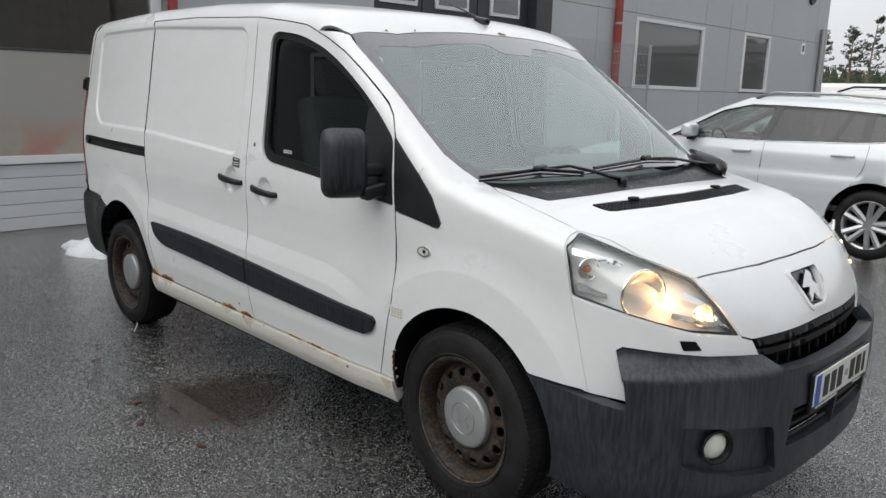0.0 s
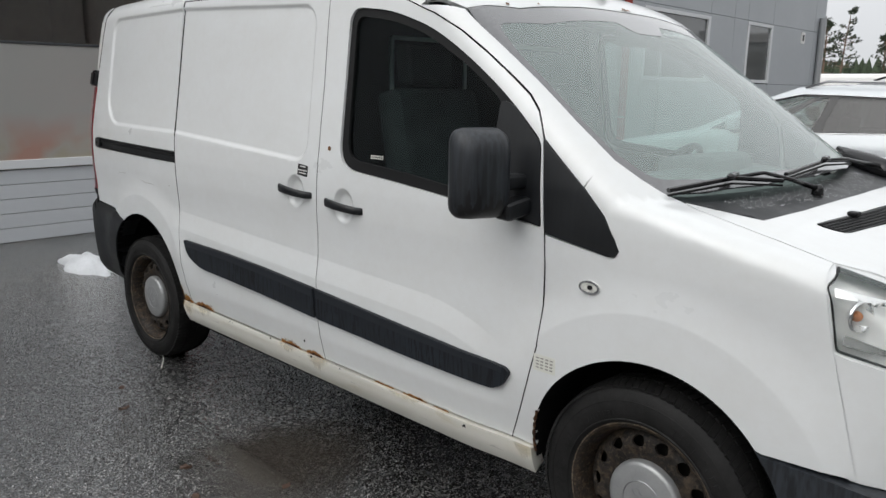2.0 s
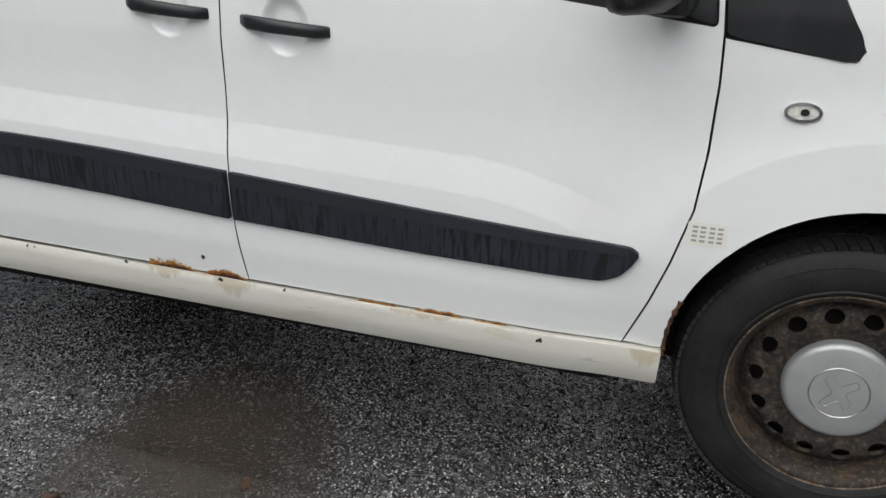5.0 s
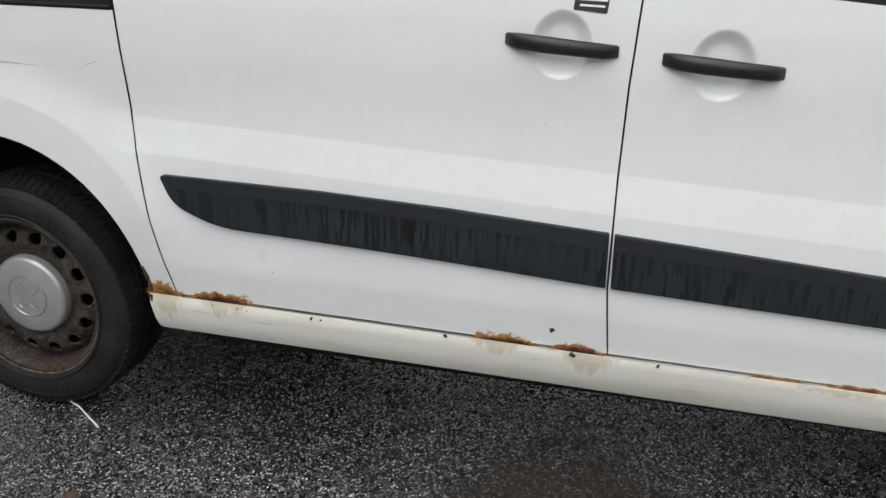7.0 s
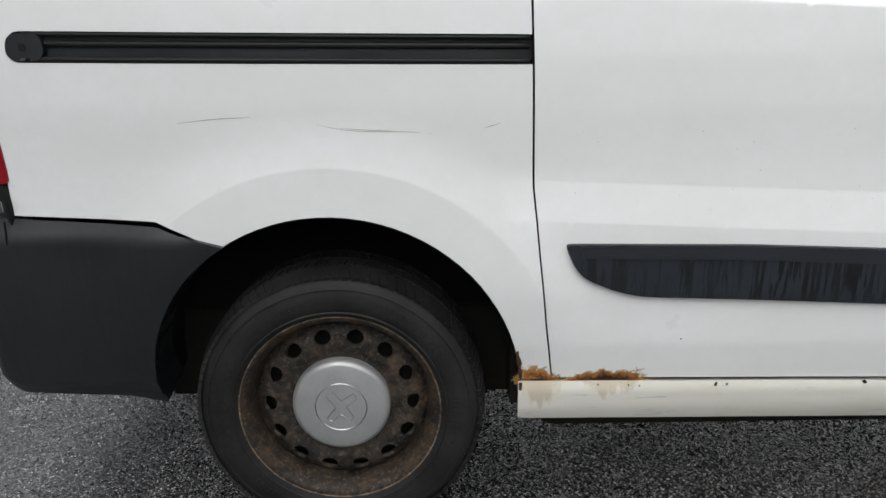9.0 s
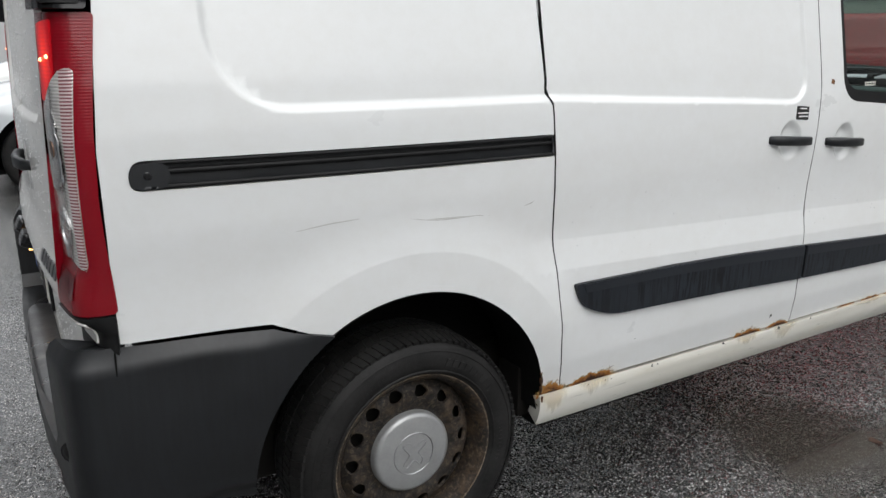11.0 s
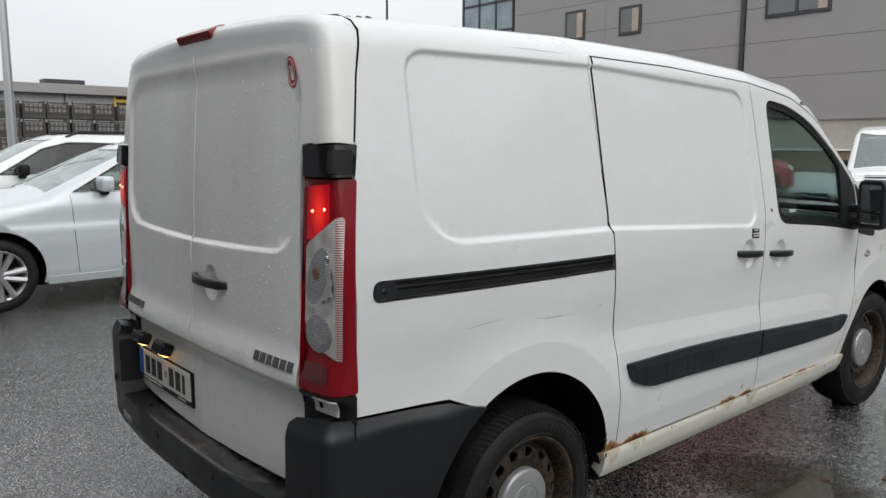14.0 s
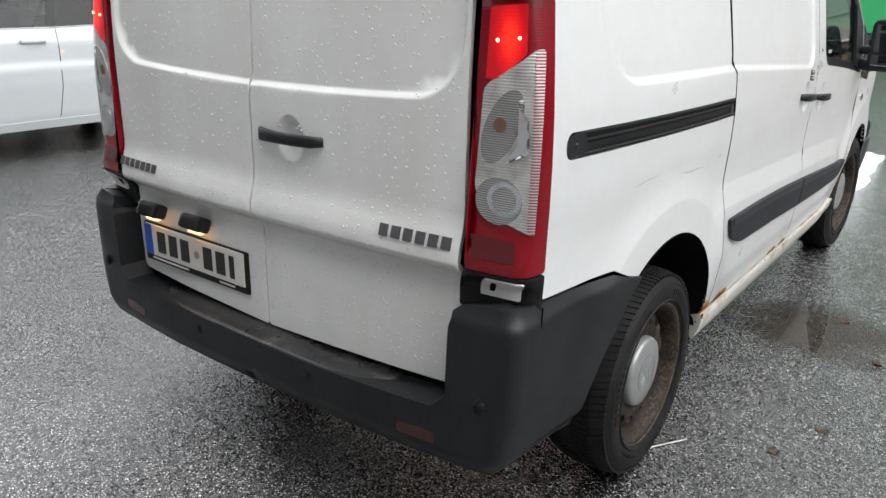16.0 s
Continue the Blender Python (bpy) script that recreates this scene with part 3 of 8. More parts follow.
def lathe(bm, profile, sides=48, m=Matrix()):
    """A body of revolution round the y axis of m; profile: rows of radius and place along the axis."""
    rings = []
    for r, h in profile:
        if r < 1e-5:
            rings.append([bm.verts.new(m @ Vector((0, h, 0)))])
        else:
            rings.append([bm.verts.new(m @ Vector((r * math.cos(t), h, r * math.sin(t)))) for t in (2 * math.pi * k / sides for k in range(sides))])
    for a, b in zip(rings, rings[1:]):
        for k in range(sides):
            q = [a[k % len(a)], a[(k + 1) % len(a)], b[(k + 1) % len(b)], b[k % len(b)]]
            q = [v for i, v in enumerate(q) if v not in q[:i]]
            if len(q) > 2:
                bm.faces.new(q)
    return bm


def rounded(points, r, steps=6):
    """A closed outline with its corners rounded; a third number at a point is that corner's own radius."""
    out, n = [], len(points)
    for i in range(n):
        p, a, b = (np.array(points[j % n][:2], float) for j in (i, i - 1, i + 1))
        rr = points[i][2] if len(points[i]) > 2 else r
        la, lb = np.linalg.norm(a - p), np.linalg.norm(b - p)
        cut = min(rr, la * 0.49, lb * 0.49)
        if cut < 1e-4:
            out.append(tuple(p))
            continue
        s, e = p + (a - p) / la * cut, p + (b - p) / lb * cut
        for k in range(steps + 1):
            t = k / steps
            out.append(tuple((1 - t) ** 2 * s + 2 * t * (1 - t) * p + t * t * e))
    return out


def arc(cx, cz, r, start, end, steps=24):
    """Points on a circle, from one angle to another, in degrees."""
    return [(cx + r * math.cos(radians(a)), cz + r * math.sin(radians(a))) for a in np.linspace(start, end, steps)]


def inside(pts, loop):
    """Which of the points lie in a closed outline."""
    x, y = pts[:, 0][:, None], pts[:, 1][:, None]
    a = np.array(loop)
    b = np.roll(a, -1, 0)
    cross = ((a[:, 1] > y) != (b[:, 1] > y)) & (x < (b[:, 0] - a[:, 0]) * (y - a[:, 1]) / (b[:, 1] - a[:, 1] + 1e-12) + a[:, 0])
    return cross.sum(1) % 2 == 1


def resampled(loop, step):
    out, n = [], len(loop)
    for i in range(n):
        a, b = np.array(loop[i], float), np.array(loop[(i + 1) % n], float)
        k = max(1, int(np.ceil(np.linalg.norm(b - a) / step)))
        if np.linalg.norm(b - a) < 1e-6:
            continue
        out += [a + (b - a) * j / k for j in range(k)]
    return np.array(out)


def shrunk(loop, gap):
    """The outline moved inwards, which leaves half a joint."""
    if not gap:
        return loop
    a, b = np.roll(loop, 1, 0), np.roll(loop, -1, 0)
    area = np.sum(loop[:, 0] * b[:, 1] - b[:, 0] * loop[:, 1])
    t = b - a
    t /= np.linalg.norm(t, axis=1)[:, None] + 1e-9
    return loop + np.stack([-t[:, 1], t[:, 0]], 1) * gap * np.sign(area)


def filled(outline, holes=(), step=0.03, gap=0.0, lines=()):
    """Points and triangles that fill an outline; lines: creases, which get rows of points on either side."""
    from mathutils.geometry import delaunay_2d_cdt
    loops = [shrunk(resampled(outline, step), gap)] + [resampled(h, step) for h in holes]
    lo, hi = loops[0].min(0), loops[0].max(0)
    gx, gy = np.arange(lo[0] + step / 2, hi[0], step), np.arange(lo[1] + step / 2, hi[1], step)
    grid = np.stack(np.meshgrid(gx, gy), -1).reshape(-1, 2)
    if len(grid):
        keep = inside(grid, loops[0])
        for h in loops[1:]:
            keep &= ~inside(grid, h)
        grid = grid[keep]
    edge = np.concatenate(loops)
    if len(grid):
        near = np.full(len(grid), 9.0)
        for some in np.array_split(edge, max(1, len(edge) // 60)):
            near = np.minimum(near, np.sqrt(((grid[:, None] - some[None]) ** 2).sum(-1)).min(1))
        grid = grid[near > 0.45 * step]
    for line in lines:
        line, rows = line if isinstance(line, tuple) else (line, (-0.003, 0.003))
        c = along(line, max(3, int(np.linalg.norm(np.diff(np.array(line), axis=0), axis=1).sum() / (step * 0.8))))
        t = np.gradient(c, axis=0)
        t /= np.linalg.norm(t, axis=1)[:, None]
        two = np.concatenate([c + w * np.stack([-t[:, 1], t[:, 0]], 1) for w in rows])
        ok = inside(two, loops[0])
        for h in loops[1:]:
            ok &= ~inside(two, h)
        near = np.sqrt(((two[:, None] - edge[None]) ** 2).sum(-1)).min(1)
        two = two[ok & (near > 0.003)]
        if len(two) and len(grid):
            grid = grid[np.sqrt(((grid[:, None] - two[None]) ** 2).sum(-1)).min(1) > 0.4 * step]
            grid = np.concatenate([grid, two])
    pts = np.concatenate([edge, grid]) if len(grid) else edge
    edges, at = [], 0
    for loop in loops:
        n = len(loop)
        edges += [(at + i, at + (i + 1) % n) for i in range(n)]
        at += n
    v, _, tris, *_ = delaunay_2d_cdt([Vector(p) for p in pts], edges, [], 0, 1e-6)
    v, tris = np.array([tuple(p) for p in v]), np.array([t for t in tris if len(t) == 3])
    mid = v[tris].mean(1)
    ok = inside(mid, loops[0])
    for h in loops[1:]:
        ok &= ~inside(mid, h)
    tris = tris[ok]
    used = np.unique(tris)
    back = np.full(len(v), -1)
    back[used] = np.arange(len(used))
    return v[used], back[tris]


def basis(way, across):
    """Two axes and a way out, square to each other."""
    d = np.array(way, float) / np.linalg.norm(way)
    e1 = np.array(across, float) - d * np.dot(across, d)
    e1 /= np.linalg.norm(e1)
    return e1, np.cross(d, e1), d


SIDE = basis((0, -1, 0), (1, 0, 0))
BACK = basis((-1, 0, 0), (0, -1, 0))
FORE = basis((1, 0, 0), (0, 1, 0))
TOP = basis((0, 0, 1), (1, 0, 0))
SHOULDER = basis((0.0, -0.72, 0.69), (1, 0, 0))
CORNER = basis((0.72, -0.69, 0.10), (0.69, 0.72, 0))
TAIL = basis((-0.72, -0.69, 0), (0.69, -0.72, 0))


def gradient(fun, p, h=1e-3):
    g = np.stack([fun(*(p + h * e).T) - fun(*(p - h * e).T) for e in np.eye(3)], 1)
    return g / (np.linalg.norm(g, axis=1)[:, None] + 1e-9)


def projected(fun, uv, axes, off=0.0, far=4.6, near=0.0, origin=(0, 0, 0)):
    """Where lines against the way out, from far outside, first meet the surface."""
    e1, e2, d = axes
    base = np.array(origin) + uv[:, :1] * e1 + uv[:, 1:2] * e2
    value = lambda w: fun(*(base + w[:, None] * d).T) - (off(base + w[:, None] * d) if callable(off) else off)
    steps = np.linspace(far, near, 230)
    a, b = np.full(len(uv), far), np.full(len(uv), np.nan)
    last = a.copy()
    for s in steps:
        w = np.full(len(uv), s)
        hit = np.isnan(b) & (value(w) < 0)
        b[hit], a[hit] = s, last[hit]
        last = w
    lost = np.isnan(b)
    b[lost], a[lost] = near, near
    for _ in range(18):
        m = (a + b) / 2
        low = value(m) < 0
        b[low], a[~low] = m[low], m[~low]
    return base + a[:, None] * d


def flat(points, axes):
    """Places in space, or pairs as they are, laid into the two axes."""
    return [tuple(p) if len(p) == 2 else (float(np.dot(p, axes[0])), float(np.dot(p, axes[1]))) for p in points]


def shell(name, verts, normals, tris, mat, parent, depth=0.015, label="", flip=False, kind=""):
    """A sheet with smooth normals, whose free edges are turned in by depth."""
    v, n, t = np.array(verts), np.array(normals), np.array(tris)
    if flip:
        v, n, t = v * (1, -1, 1), n * (1, -1, 1), t[:, ::-1]
    # let the triangles face outwards
    face = np.cross(v[t[:, 1]] - v[t[:, 0]], v[t[:, 2]] - v[t[:, 0]])
    turn = (face * n[t].mean(1)).sum(1) < 0
    t[turn] = t[turn][:, ::-1]
    faces, norms = [tuple(map(int, q)) for q in t], list(n[t.ravel()])
    if depth:
        seen = {}
        for q in faces:
            for k in range(3):
                seen[(q[k], q[(k + 1) % 3])] = 1
        free = [e for e in seen if (e[1], e[0]) not in seen]
        ring = sorted({i for e in free for i in e})
        at = {i: len(v) + k for k, i in enumerate(ring)}
        v = np.concatenate([v, v[ring] - n[ring] * depth])
        for a, b in free:
            q = (b, a, at[a], at[b])
            w = np.cross(v[q[1]] - v[q[0]], v[q[2]] - v[q[0]])
            w = w / (np.linalg.norm(w) + 1e-12)
            faces.append(q)
            norms += [w] * 4
    me = bpy.data.meshes.new(name)
    me.from_pydata([tuple(p) for p in v], [], faces)
    me.polygons.foreach_set("use_smooth", [True] * len(faces))
    me.normals_split_custom_set([tuple(x) for x in norms])
    me.materials.append(mat)
    ob = new(name, me)
    ob.parent = parent
    return tagged(ob, label, kind=kind)


def skin(name, outline, axes, mat, parent, fun, holes=(), step=0.03, off=0.0, depth=0.015, gap=0.0, label="", flip=False, origin=(0, 0, 0), far=4.6, near=0.0, lines=()):
    """A piece of the surface fun = off that fills an outline, seen along the axes. Outline points in space are first pulled on to the surface."""
    smooth = (lambda x, y, z: fun(x, y, z) - off(np.stack([x, y, z], 1))) if callable(off) else (lambda x, y, z: fun(x, y, z) - off)
    lay = lambda line: flat(line if len(line[0]) == 2 else [tuple(q) for q in settled(smooth, line)], axes)
    uv, tris = filled(lay(outline), [lay(h) for h in holes], step, gap, lines)
    p = projected(fun, uv, axes, off, far, near, origin)
    return shell(name, p, gradient(smooth, p), tris, mat, parent, depth, label, flip)


def settled(fun, p, off=0.0, rounds=12):
    """Places pulled on to the surface."""
    p = np.array(p, float)
    for _ in range(rounds):
        h = 1e-3
        g = np.stack([(fun(*(p + h * e).T) - fun(*(p - h * e).T)) / (2 * h) for e in np.eye(3)], 1)
        p = p - ((fun(*p.T) - off) / ((g * g).sum(1) + 1e-6))[:, None] * g
    return p


def along(points, count):
    """Evenly spaced points on a line of points."""
    p = np.array(points, float)
    s = np.r_[0, np.cumsum(np.linalg.norm(np.diff(p, axis=0), axis=1))]
    return np.stack([np.interp(np.linspace(0, s[-1], count), s, c) for c in p.T], 1)


def band(name, a, b, rows, count, mat, parent, fun, off=0.0, depth=0.012, label="", flip=False):
    """A strip of the surface between two lines in space."""
    a, b = along(a, count), along(b, count)
    t = np.linspace(0, 1, rows)[:, None, None]
    p = settled(fun, ((1 - t) * a + t * b).reshape(-1, 3), off)
    tris = []
    for i in range(rows - 1):
        for j in range(count - 1):
            q = i * count + j
            tris += [(q, q + 1, q + count + 1), (q, q + count + 1, q + count)]
    return shell(name, p, gradient(fun, p), tris, mat, parent, depth, label, flip)


def blob(cx, cy, rx, ry, seed, turn=0.0, steps=40, rough=0.25):
    """An uneven closed outline."""
    out = []
    for k in range(steps):
        t = 2 * math.pi * k / steps
        r = 1 + rough * noise.noise(Vector((math.cos(t) * 1.4 + seed * 7.3, math.sin(t) * 1.4, seed))) + 0.5 * rough * noise.noise(Vector((math.cos(t) * 4, math.sin(t) * 4 + seed, 3.1)))
        x, y = rx * r * math.cos(t), ry * r * math.sin(t)
        c, s = math.cos(radians(turn)), math.sin(radians(turn))
        out.append((cx + c * x - s * y, cy + s * x + c * y))
    return out


# ---- the shape of the van: x to its front, its right flank at negative y, rear axle at x = 0 ----
def smax(a, b, k):
    """The larger of two fields, rounded where they meet."""
    h = np.maximum(k - np.abs(a - b), 0.0) / k
    return np.maximum(a, b) + h * h * k * 0.25


def ease(t):
    t = np.clip(t, 0.0, 1.0)
    return t * t * (3 - 2 * t)


FLANK_Z = [0.20, 0.30, 0.41, 0.50, 0.62, 0.74, 0.82, 0.90, 0.96, 1.02, 1.12, 1.22, 1.32, 1.50, 1.70, 1.85, 2.05]
FLANK_W = [0.850, 0.876, 0.906, 0.922, 0.930, 0.931, 0.930, 0.930, 0.933, 0.937, 0.938, 0.932, 0.918, 0.888, 0.856, 0.830, 0.785]


def flank(x, z):
    """Half the width of the body at a station and a height, with its creases and pressings."""
    w = np.interp(z, FLANK_Z, FLANK_W)
    w = w - 0.046 * np.clip((0.30 - x) / 0.95, 0, 2) ** 2 - 0.028 * np.clip((x - 2.6) / 0.8, 0, 2) ** 2
    # pressed panel of the load space: a shallow field with a soft edge
    low = np.interp(x, [-0.5, 0.42, 1.34, 1.60], [1.270, 1.260, 1.207, 1.192])
    top = np.interp(x, [-0.5, 0.42, 1.36, 1.60], [1.838, 1.845, 1.806, 1.790])
    front, back = 1.464 + 0.030 * np.clip((1.80 - z) / 0.5, 0, 1), -0.455
    r = np.where((x < 0.5) & (z < 1.55), 0.17, 0.075)
    qx, qz = np.maximum(back + r - x, x - front + r), np.maximum(low + r - z, z - top + r)
    d = np.hypot(np.maximum(qx, 0), np.maximum(qz, 0)) + np.minimum(np.maximum(qx, qz), 0) - r
    w = w - 0.010 * ease((0.007 - d) / 0.018)
    # a slanting facet along the doors, from a crisp crease down to the rubbing strip
    crest = 0.874 - 0.045 * (x - 0.44) - 0.10 * np.clip((x - 2.15) / 0.4, 0, 1) ** 2
    ends = ease((x - 0.31) / 0.13) * ease((2.56 - x) / 0.22)
    w = w + 0.013 * np.clip((crest - z) / 0.085, 0, 1) * ends
    # flared wheel arches with a crisp ridge
    for ax, az, rr in ((-0.005, 0.383, 0.522), (3.018, 0.385, 0.52)):
        q = np.hypot(x - ax, z - az)
        w = w + 0.013 * np.clip((rr + 0.11 - q) / 0.11, 0, 1) ** 1.5 * ease((z - 0.42) / 0.25)
    return w


def cab_f(x, y, z):
    a = np.abs(y)
    side = (a - flank(x, z)) * 0.98
    roof = z - (np.interp(x, [-0.8, 0.3, 1.0, 1.6, 2.1, 2.6], [1.955, 1.985, 1.978, 1.950, 1.890, 1.80]) - 0.035 * (a / 0.8) ** 2)
    screen = ((x - 2.17) * 0.63 + (np.maximum(z, 1.05) - 1.825) * 0.86 - 0.068) / 1.084 + 0.085 * (a / 0.82) ** 2.6
    r = 0.13
    qy, qz = a - 0.690 + r, np.maximum(1.226 + 0.02 * (a / 0.6) ** 2 + r - z, z - 1.830 + r)
    d = np.hypot(np.maximum(qy, 0), np.maximum(qz, 0)) + np.minimum(np.maximum(qy, qz), 0) - r
    back = -0.778 + 0.032 * (a / 0.8) ** 3 + 0.04 * np.clip((z - 1.25) / 0.6, 0, 1) ** 1.5 + 0.016 * ease((0.006 - d) / (0.020 + 0.05 * np.clip((z - 1.68) / 0.12, 0, 1)))
    back = back - 0.022 * ease((0.98 - z) / 0.10) + 0.046 * ease((0.865 - z) / 0.045)
    rear = back - x
    f = smax(side, roof, 0.10)
    f = smax(f, screen, 0.07)
    return smax(f, rear, 0.045)


def nose_f(x, y, z):
    a = np.abs(y)
    side = (a - flank(x, z)) * 0.98
    top = (z - (np.interp(x, [2.0, 3.03, 3.27, 3.5, 3.76, 4.0], [1.37, 1.204, 1.167, 1.114, 1.005, 0.87]) - np.interp(x, [2.95, 3.25], [0.005, 0.023]) * (a / 0.72) ** 2.2)) * 0.93
    front = (x - (np.interp(z, [0.15, 0.3, 0.55, 0.75, 0.95, 1.2], [3.87, 3.91, 3.93, 3.92, 3.885, 3.81]) - 0.21 * (a / 0.85) ** 2.8)) * 0.9
    f = smax(side, top, 0.06)
    return np.maximum(smax(f, front, 0.20), 2.2 - x)


def body_f(x, y, z):
    return np.minimum(cab_f(x, y, z), nose_f(x, y, z))


# ---- the white panel van ----
van = thing("panel_van", "white panel van with black bumpers, rusty sills and lit lamps", "van")

SEAM_R = [(0.392, 1.880), (0.404, 1.30), (0.400, 1.275), (0.418, 1.245), (0.424, 1.10), (0.431, 0.86), (0.447, 0.71), (0.466, 0.55), (0.486, 0.412)]
SEAM_M = [(1.540, 1.848), (1.566, 1.50), (1.576, 1.25), (1.569, 1.12), (1.563, 1.0), (1.560, 0.82), (1.562, 0.57), (1.578, 0.398)]
SEAM_F = [(2.648, 1.239), (2.664, 1.088), (2.669, 0.99), (2.668, 0.859), (2.657, 0.733), (2.625, 0.611), (2.592, 0.509), (2.545, 0.388)]
SEAM_B = [(-0.688, 0.796), (-0.690, 0.90), (-0.688, 1.20), (-0.662, 1.455), (-0.648, 1.57), (-0.621, 1.755), (-0.604, 1.83), (-0.596, 1.866)]
GUTTER = [(-0.60, 1.872), (-0.2, 1.880), (0.372, 1.880), (0.9, 1.876), (1.54, 1.848), (1.80, 1.822)]
PILLAR = [(1.953, 1.794), (2.12, 1.734), (2.247, 1.675), (2.365, 1.603), (2.475, 1.529), (2.546, 1.478), (2.590, 1.433), (2.614, 1.390), (2.630, 1.352)]
PRESSING = rounded([(-0.452, 1.836, 0.075), (0.42, 1.843, 0.0), (1.462, 1.798, 0.075), (1.492, 1.201, 0.075), (0.42, 1.262, 0.0), (-0.452, 1.272, 0.17)], 0.0, 10)
PRESS_ROWS = (PRESSING + PRESSING[:1], (-0.013, -0.006, 0.0, 0.006, 0.013))

sides = (False, True)


def sill_off(q):
    """The rounded swell of the sill."""
    u = np.clip((q[:, 2] - 0.270) / 0.145, 0, 1)
    return 0.003 + 0.017 * np.maximum(np.sin(math.pi * u), np.sin(math.pi * u**1.7))


def arch(cx, cz, r, start, end, flip_way=False):
    pts = arc(cx, cz, r, start, end, 28)
    return pts[::-1] if flip_way else pts


def lipped(name, cx, cz, r, start, end, parent, flip, off=0.004):
    """The dark rolled edge of a wheel arch."""
    pts = np.array(arc(cx, cz, r, start, end, 30))
    p = projected(body_f, pts, SIDE, off)
    q = p.copy()
    q[:, 1] += 0.20
    v = np.concatenate([p, q])
    if flip:
        v = v * (1, -1, 1)
    n = len(p)
    bm = bmesh.new()
    vs = [bm.verts.new(tuple(c)) for c in v]
    for i in range(n - 1):
        bm.faces.new((vs[i], vs[i + 1], vs[n + i + 1], vs[n + i]))
    return part(name, bm, cavity, parent)


for flip in sides:
    sg = 1 if flip else -1
    # rear quarter
    high_seam, low_seam = [q for q in SEAM_R[1:] if q[1] > 1.17], [q for q in SEAM_R if q[1] < 1.11]
    quarter = [*SEAM_B, *GUTTER[1:3], *high_seam, (0.4235, 1.166), *rounded([(0.40, 1.1665, 0.0), (-0.628, 1.180, 0.026), (-0.634, 1.122, 0.026), (0.40, 1.1125, 0.0)], 0.0), (0.4240, 1.112), *low_seam, (0.412, 0.405), *arch(-0.005, 0.383, 0.417, 3, 124), (-0.37, 0.788), (-0.60, 0.794)]
    rail = rounded([(-0.628, 1.182), (0.422, 1.168), (0.424, 1.110), (-0.634, 1.120)], 0.026)
    quarter_panel = skin("quarter_panel", quarter, SIDE, paint, van, body_f, gap=0.002, flip=flip, step=0.025, lines=[PRESS_ROWS, arc(-0.005, 0.383, 0.522, 12, 152, 40), [(0.31, 0.86), (0.44, 0.874)], [(0.33, 0.79), (0.44, 0.789)]])
    track = skin("door_track", rail, SIDE, plastic, van, body_f, off=-0.011, depth=0.0, flip=flip, step=0.02, label="black sliding door track")
    for za, zb, deep, wide in ((1.176, 1.162, -0.002, 0.004), (1.157, 1.146, -0.009, 0.007), (1.127, 1.117, -0.002, 0.005)):
        p = projected(body_f, along([(-0.60, za), (0.416, zb)], 40), SIDE, deep)
        part("track_lip", tube(bmesh.new(), [tuple(q * (1, -1 if flip else 1, 1)) for q in p], wide, 6), trim_black, track, smooth=True)
    if not flip:
        skin("track_cap", rounded([(-0.632, 1.177), (-0.555, 1.176), (-0.555, 1.124), (-0.636, 1.125)], 0.026), SIDE, plastic, track, body_f, off=0.004, depth=0.016, step=0.012)
        cap = projected(body_f, np.array([[-0.597, 1.150]]), SIDE, 0.004)[0]
        part("screw", lathe(bmesh.new(), [(0.0, -0.002), (0.007, -0.002), (0.008, 0.0), (0.012, 0.002)], 12, Matrix.Translation(cap)), gloss_black, track)
    # sliding door
    slide = [*GUTTER[2:5], *SEAM_M[1:], *SEAM_R[::-1][:-1]]
    bowls = [[(cx + 0.062 * math.cos(t), cz + 0.070 * math.sin(t)) for t in np.linspace(0, 2 * math.pi, 40)[:-1]] for cx, cz in ((1.425, 1.078), (1.732, 1.052))]
    creases = [[(x, 0.874 - 0.045 * (x - 0.44) - 0.10 * max(0, (x - 2.15) / 0.4) ** 2 - d) for x in np.linspace(0.44, 2.5, 50)] for d in (0.0, 0.085)] + [PRESS_ROWS]
    slide_door = skin("sliding_door", slide, SIDE, paint, van, body_f, holes=[bowls[0]], gap=0.002, flip=flip, step=0.025, lines=creases, label="white sliding side door with rust along its foot")
    # front door, with the window cut through
    window = rounded([(1.676, 1.782, 0.07), (1.706, 1.195, 0.09), (2.22, 1.150, 0.2), (2.652, 1.095, 0.015), (2.624, 1.345, 0.03), (2.497, 1.457, 0.1), (2.345, 1.563, 0.1), (2.202, 1.647, 0.1), (2.09, 1.700, 0.1), (1.90, 1.758, 0.08)], 0.05)
    front = [SEAM_M[0], (1.80, 1.816), *PILLAR, *SEAM_F, *SEAM_M[::-1][:-1]]
    front_door = skin("front_door", front, SIDE, paint, van, body_f, holes=[window, bowls[1]], gap=0.002, flip=flip, step=0.025, lines=creases, label="white front door with a black handle")
    inner = rounded([(1.706, 1.750, 0.05), (1.738, 1.232, 0.07), (2.12, 1.198, 0.2), (2.440, 1.158, 0.03), (2.450, 1.455, 0.04), (2.31, 1.552, 0.1), (2.17, 1.627, 0.1), (2.05, 1.682, 0.1), (1.90, 1.724, 0.08)], 0.05)
    skin("window_seal", window, SIDE, trim_black, front_door, body_f, holes=[inner], off=-0.010, depth=0.012, gap=0.001, flip=flip, step=0.02)
    pane = skin("window_pane", inner, SIDE, side_glass, front_door, body_f, off=-0.020, depth=0.0, flip=flip)
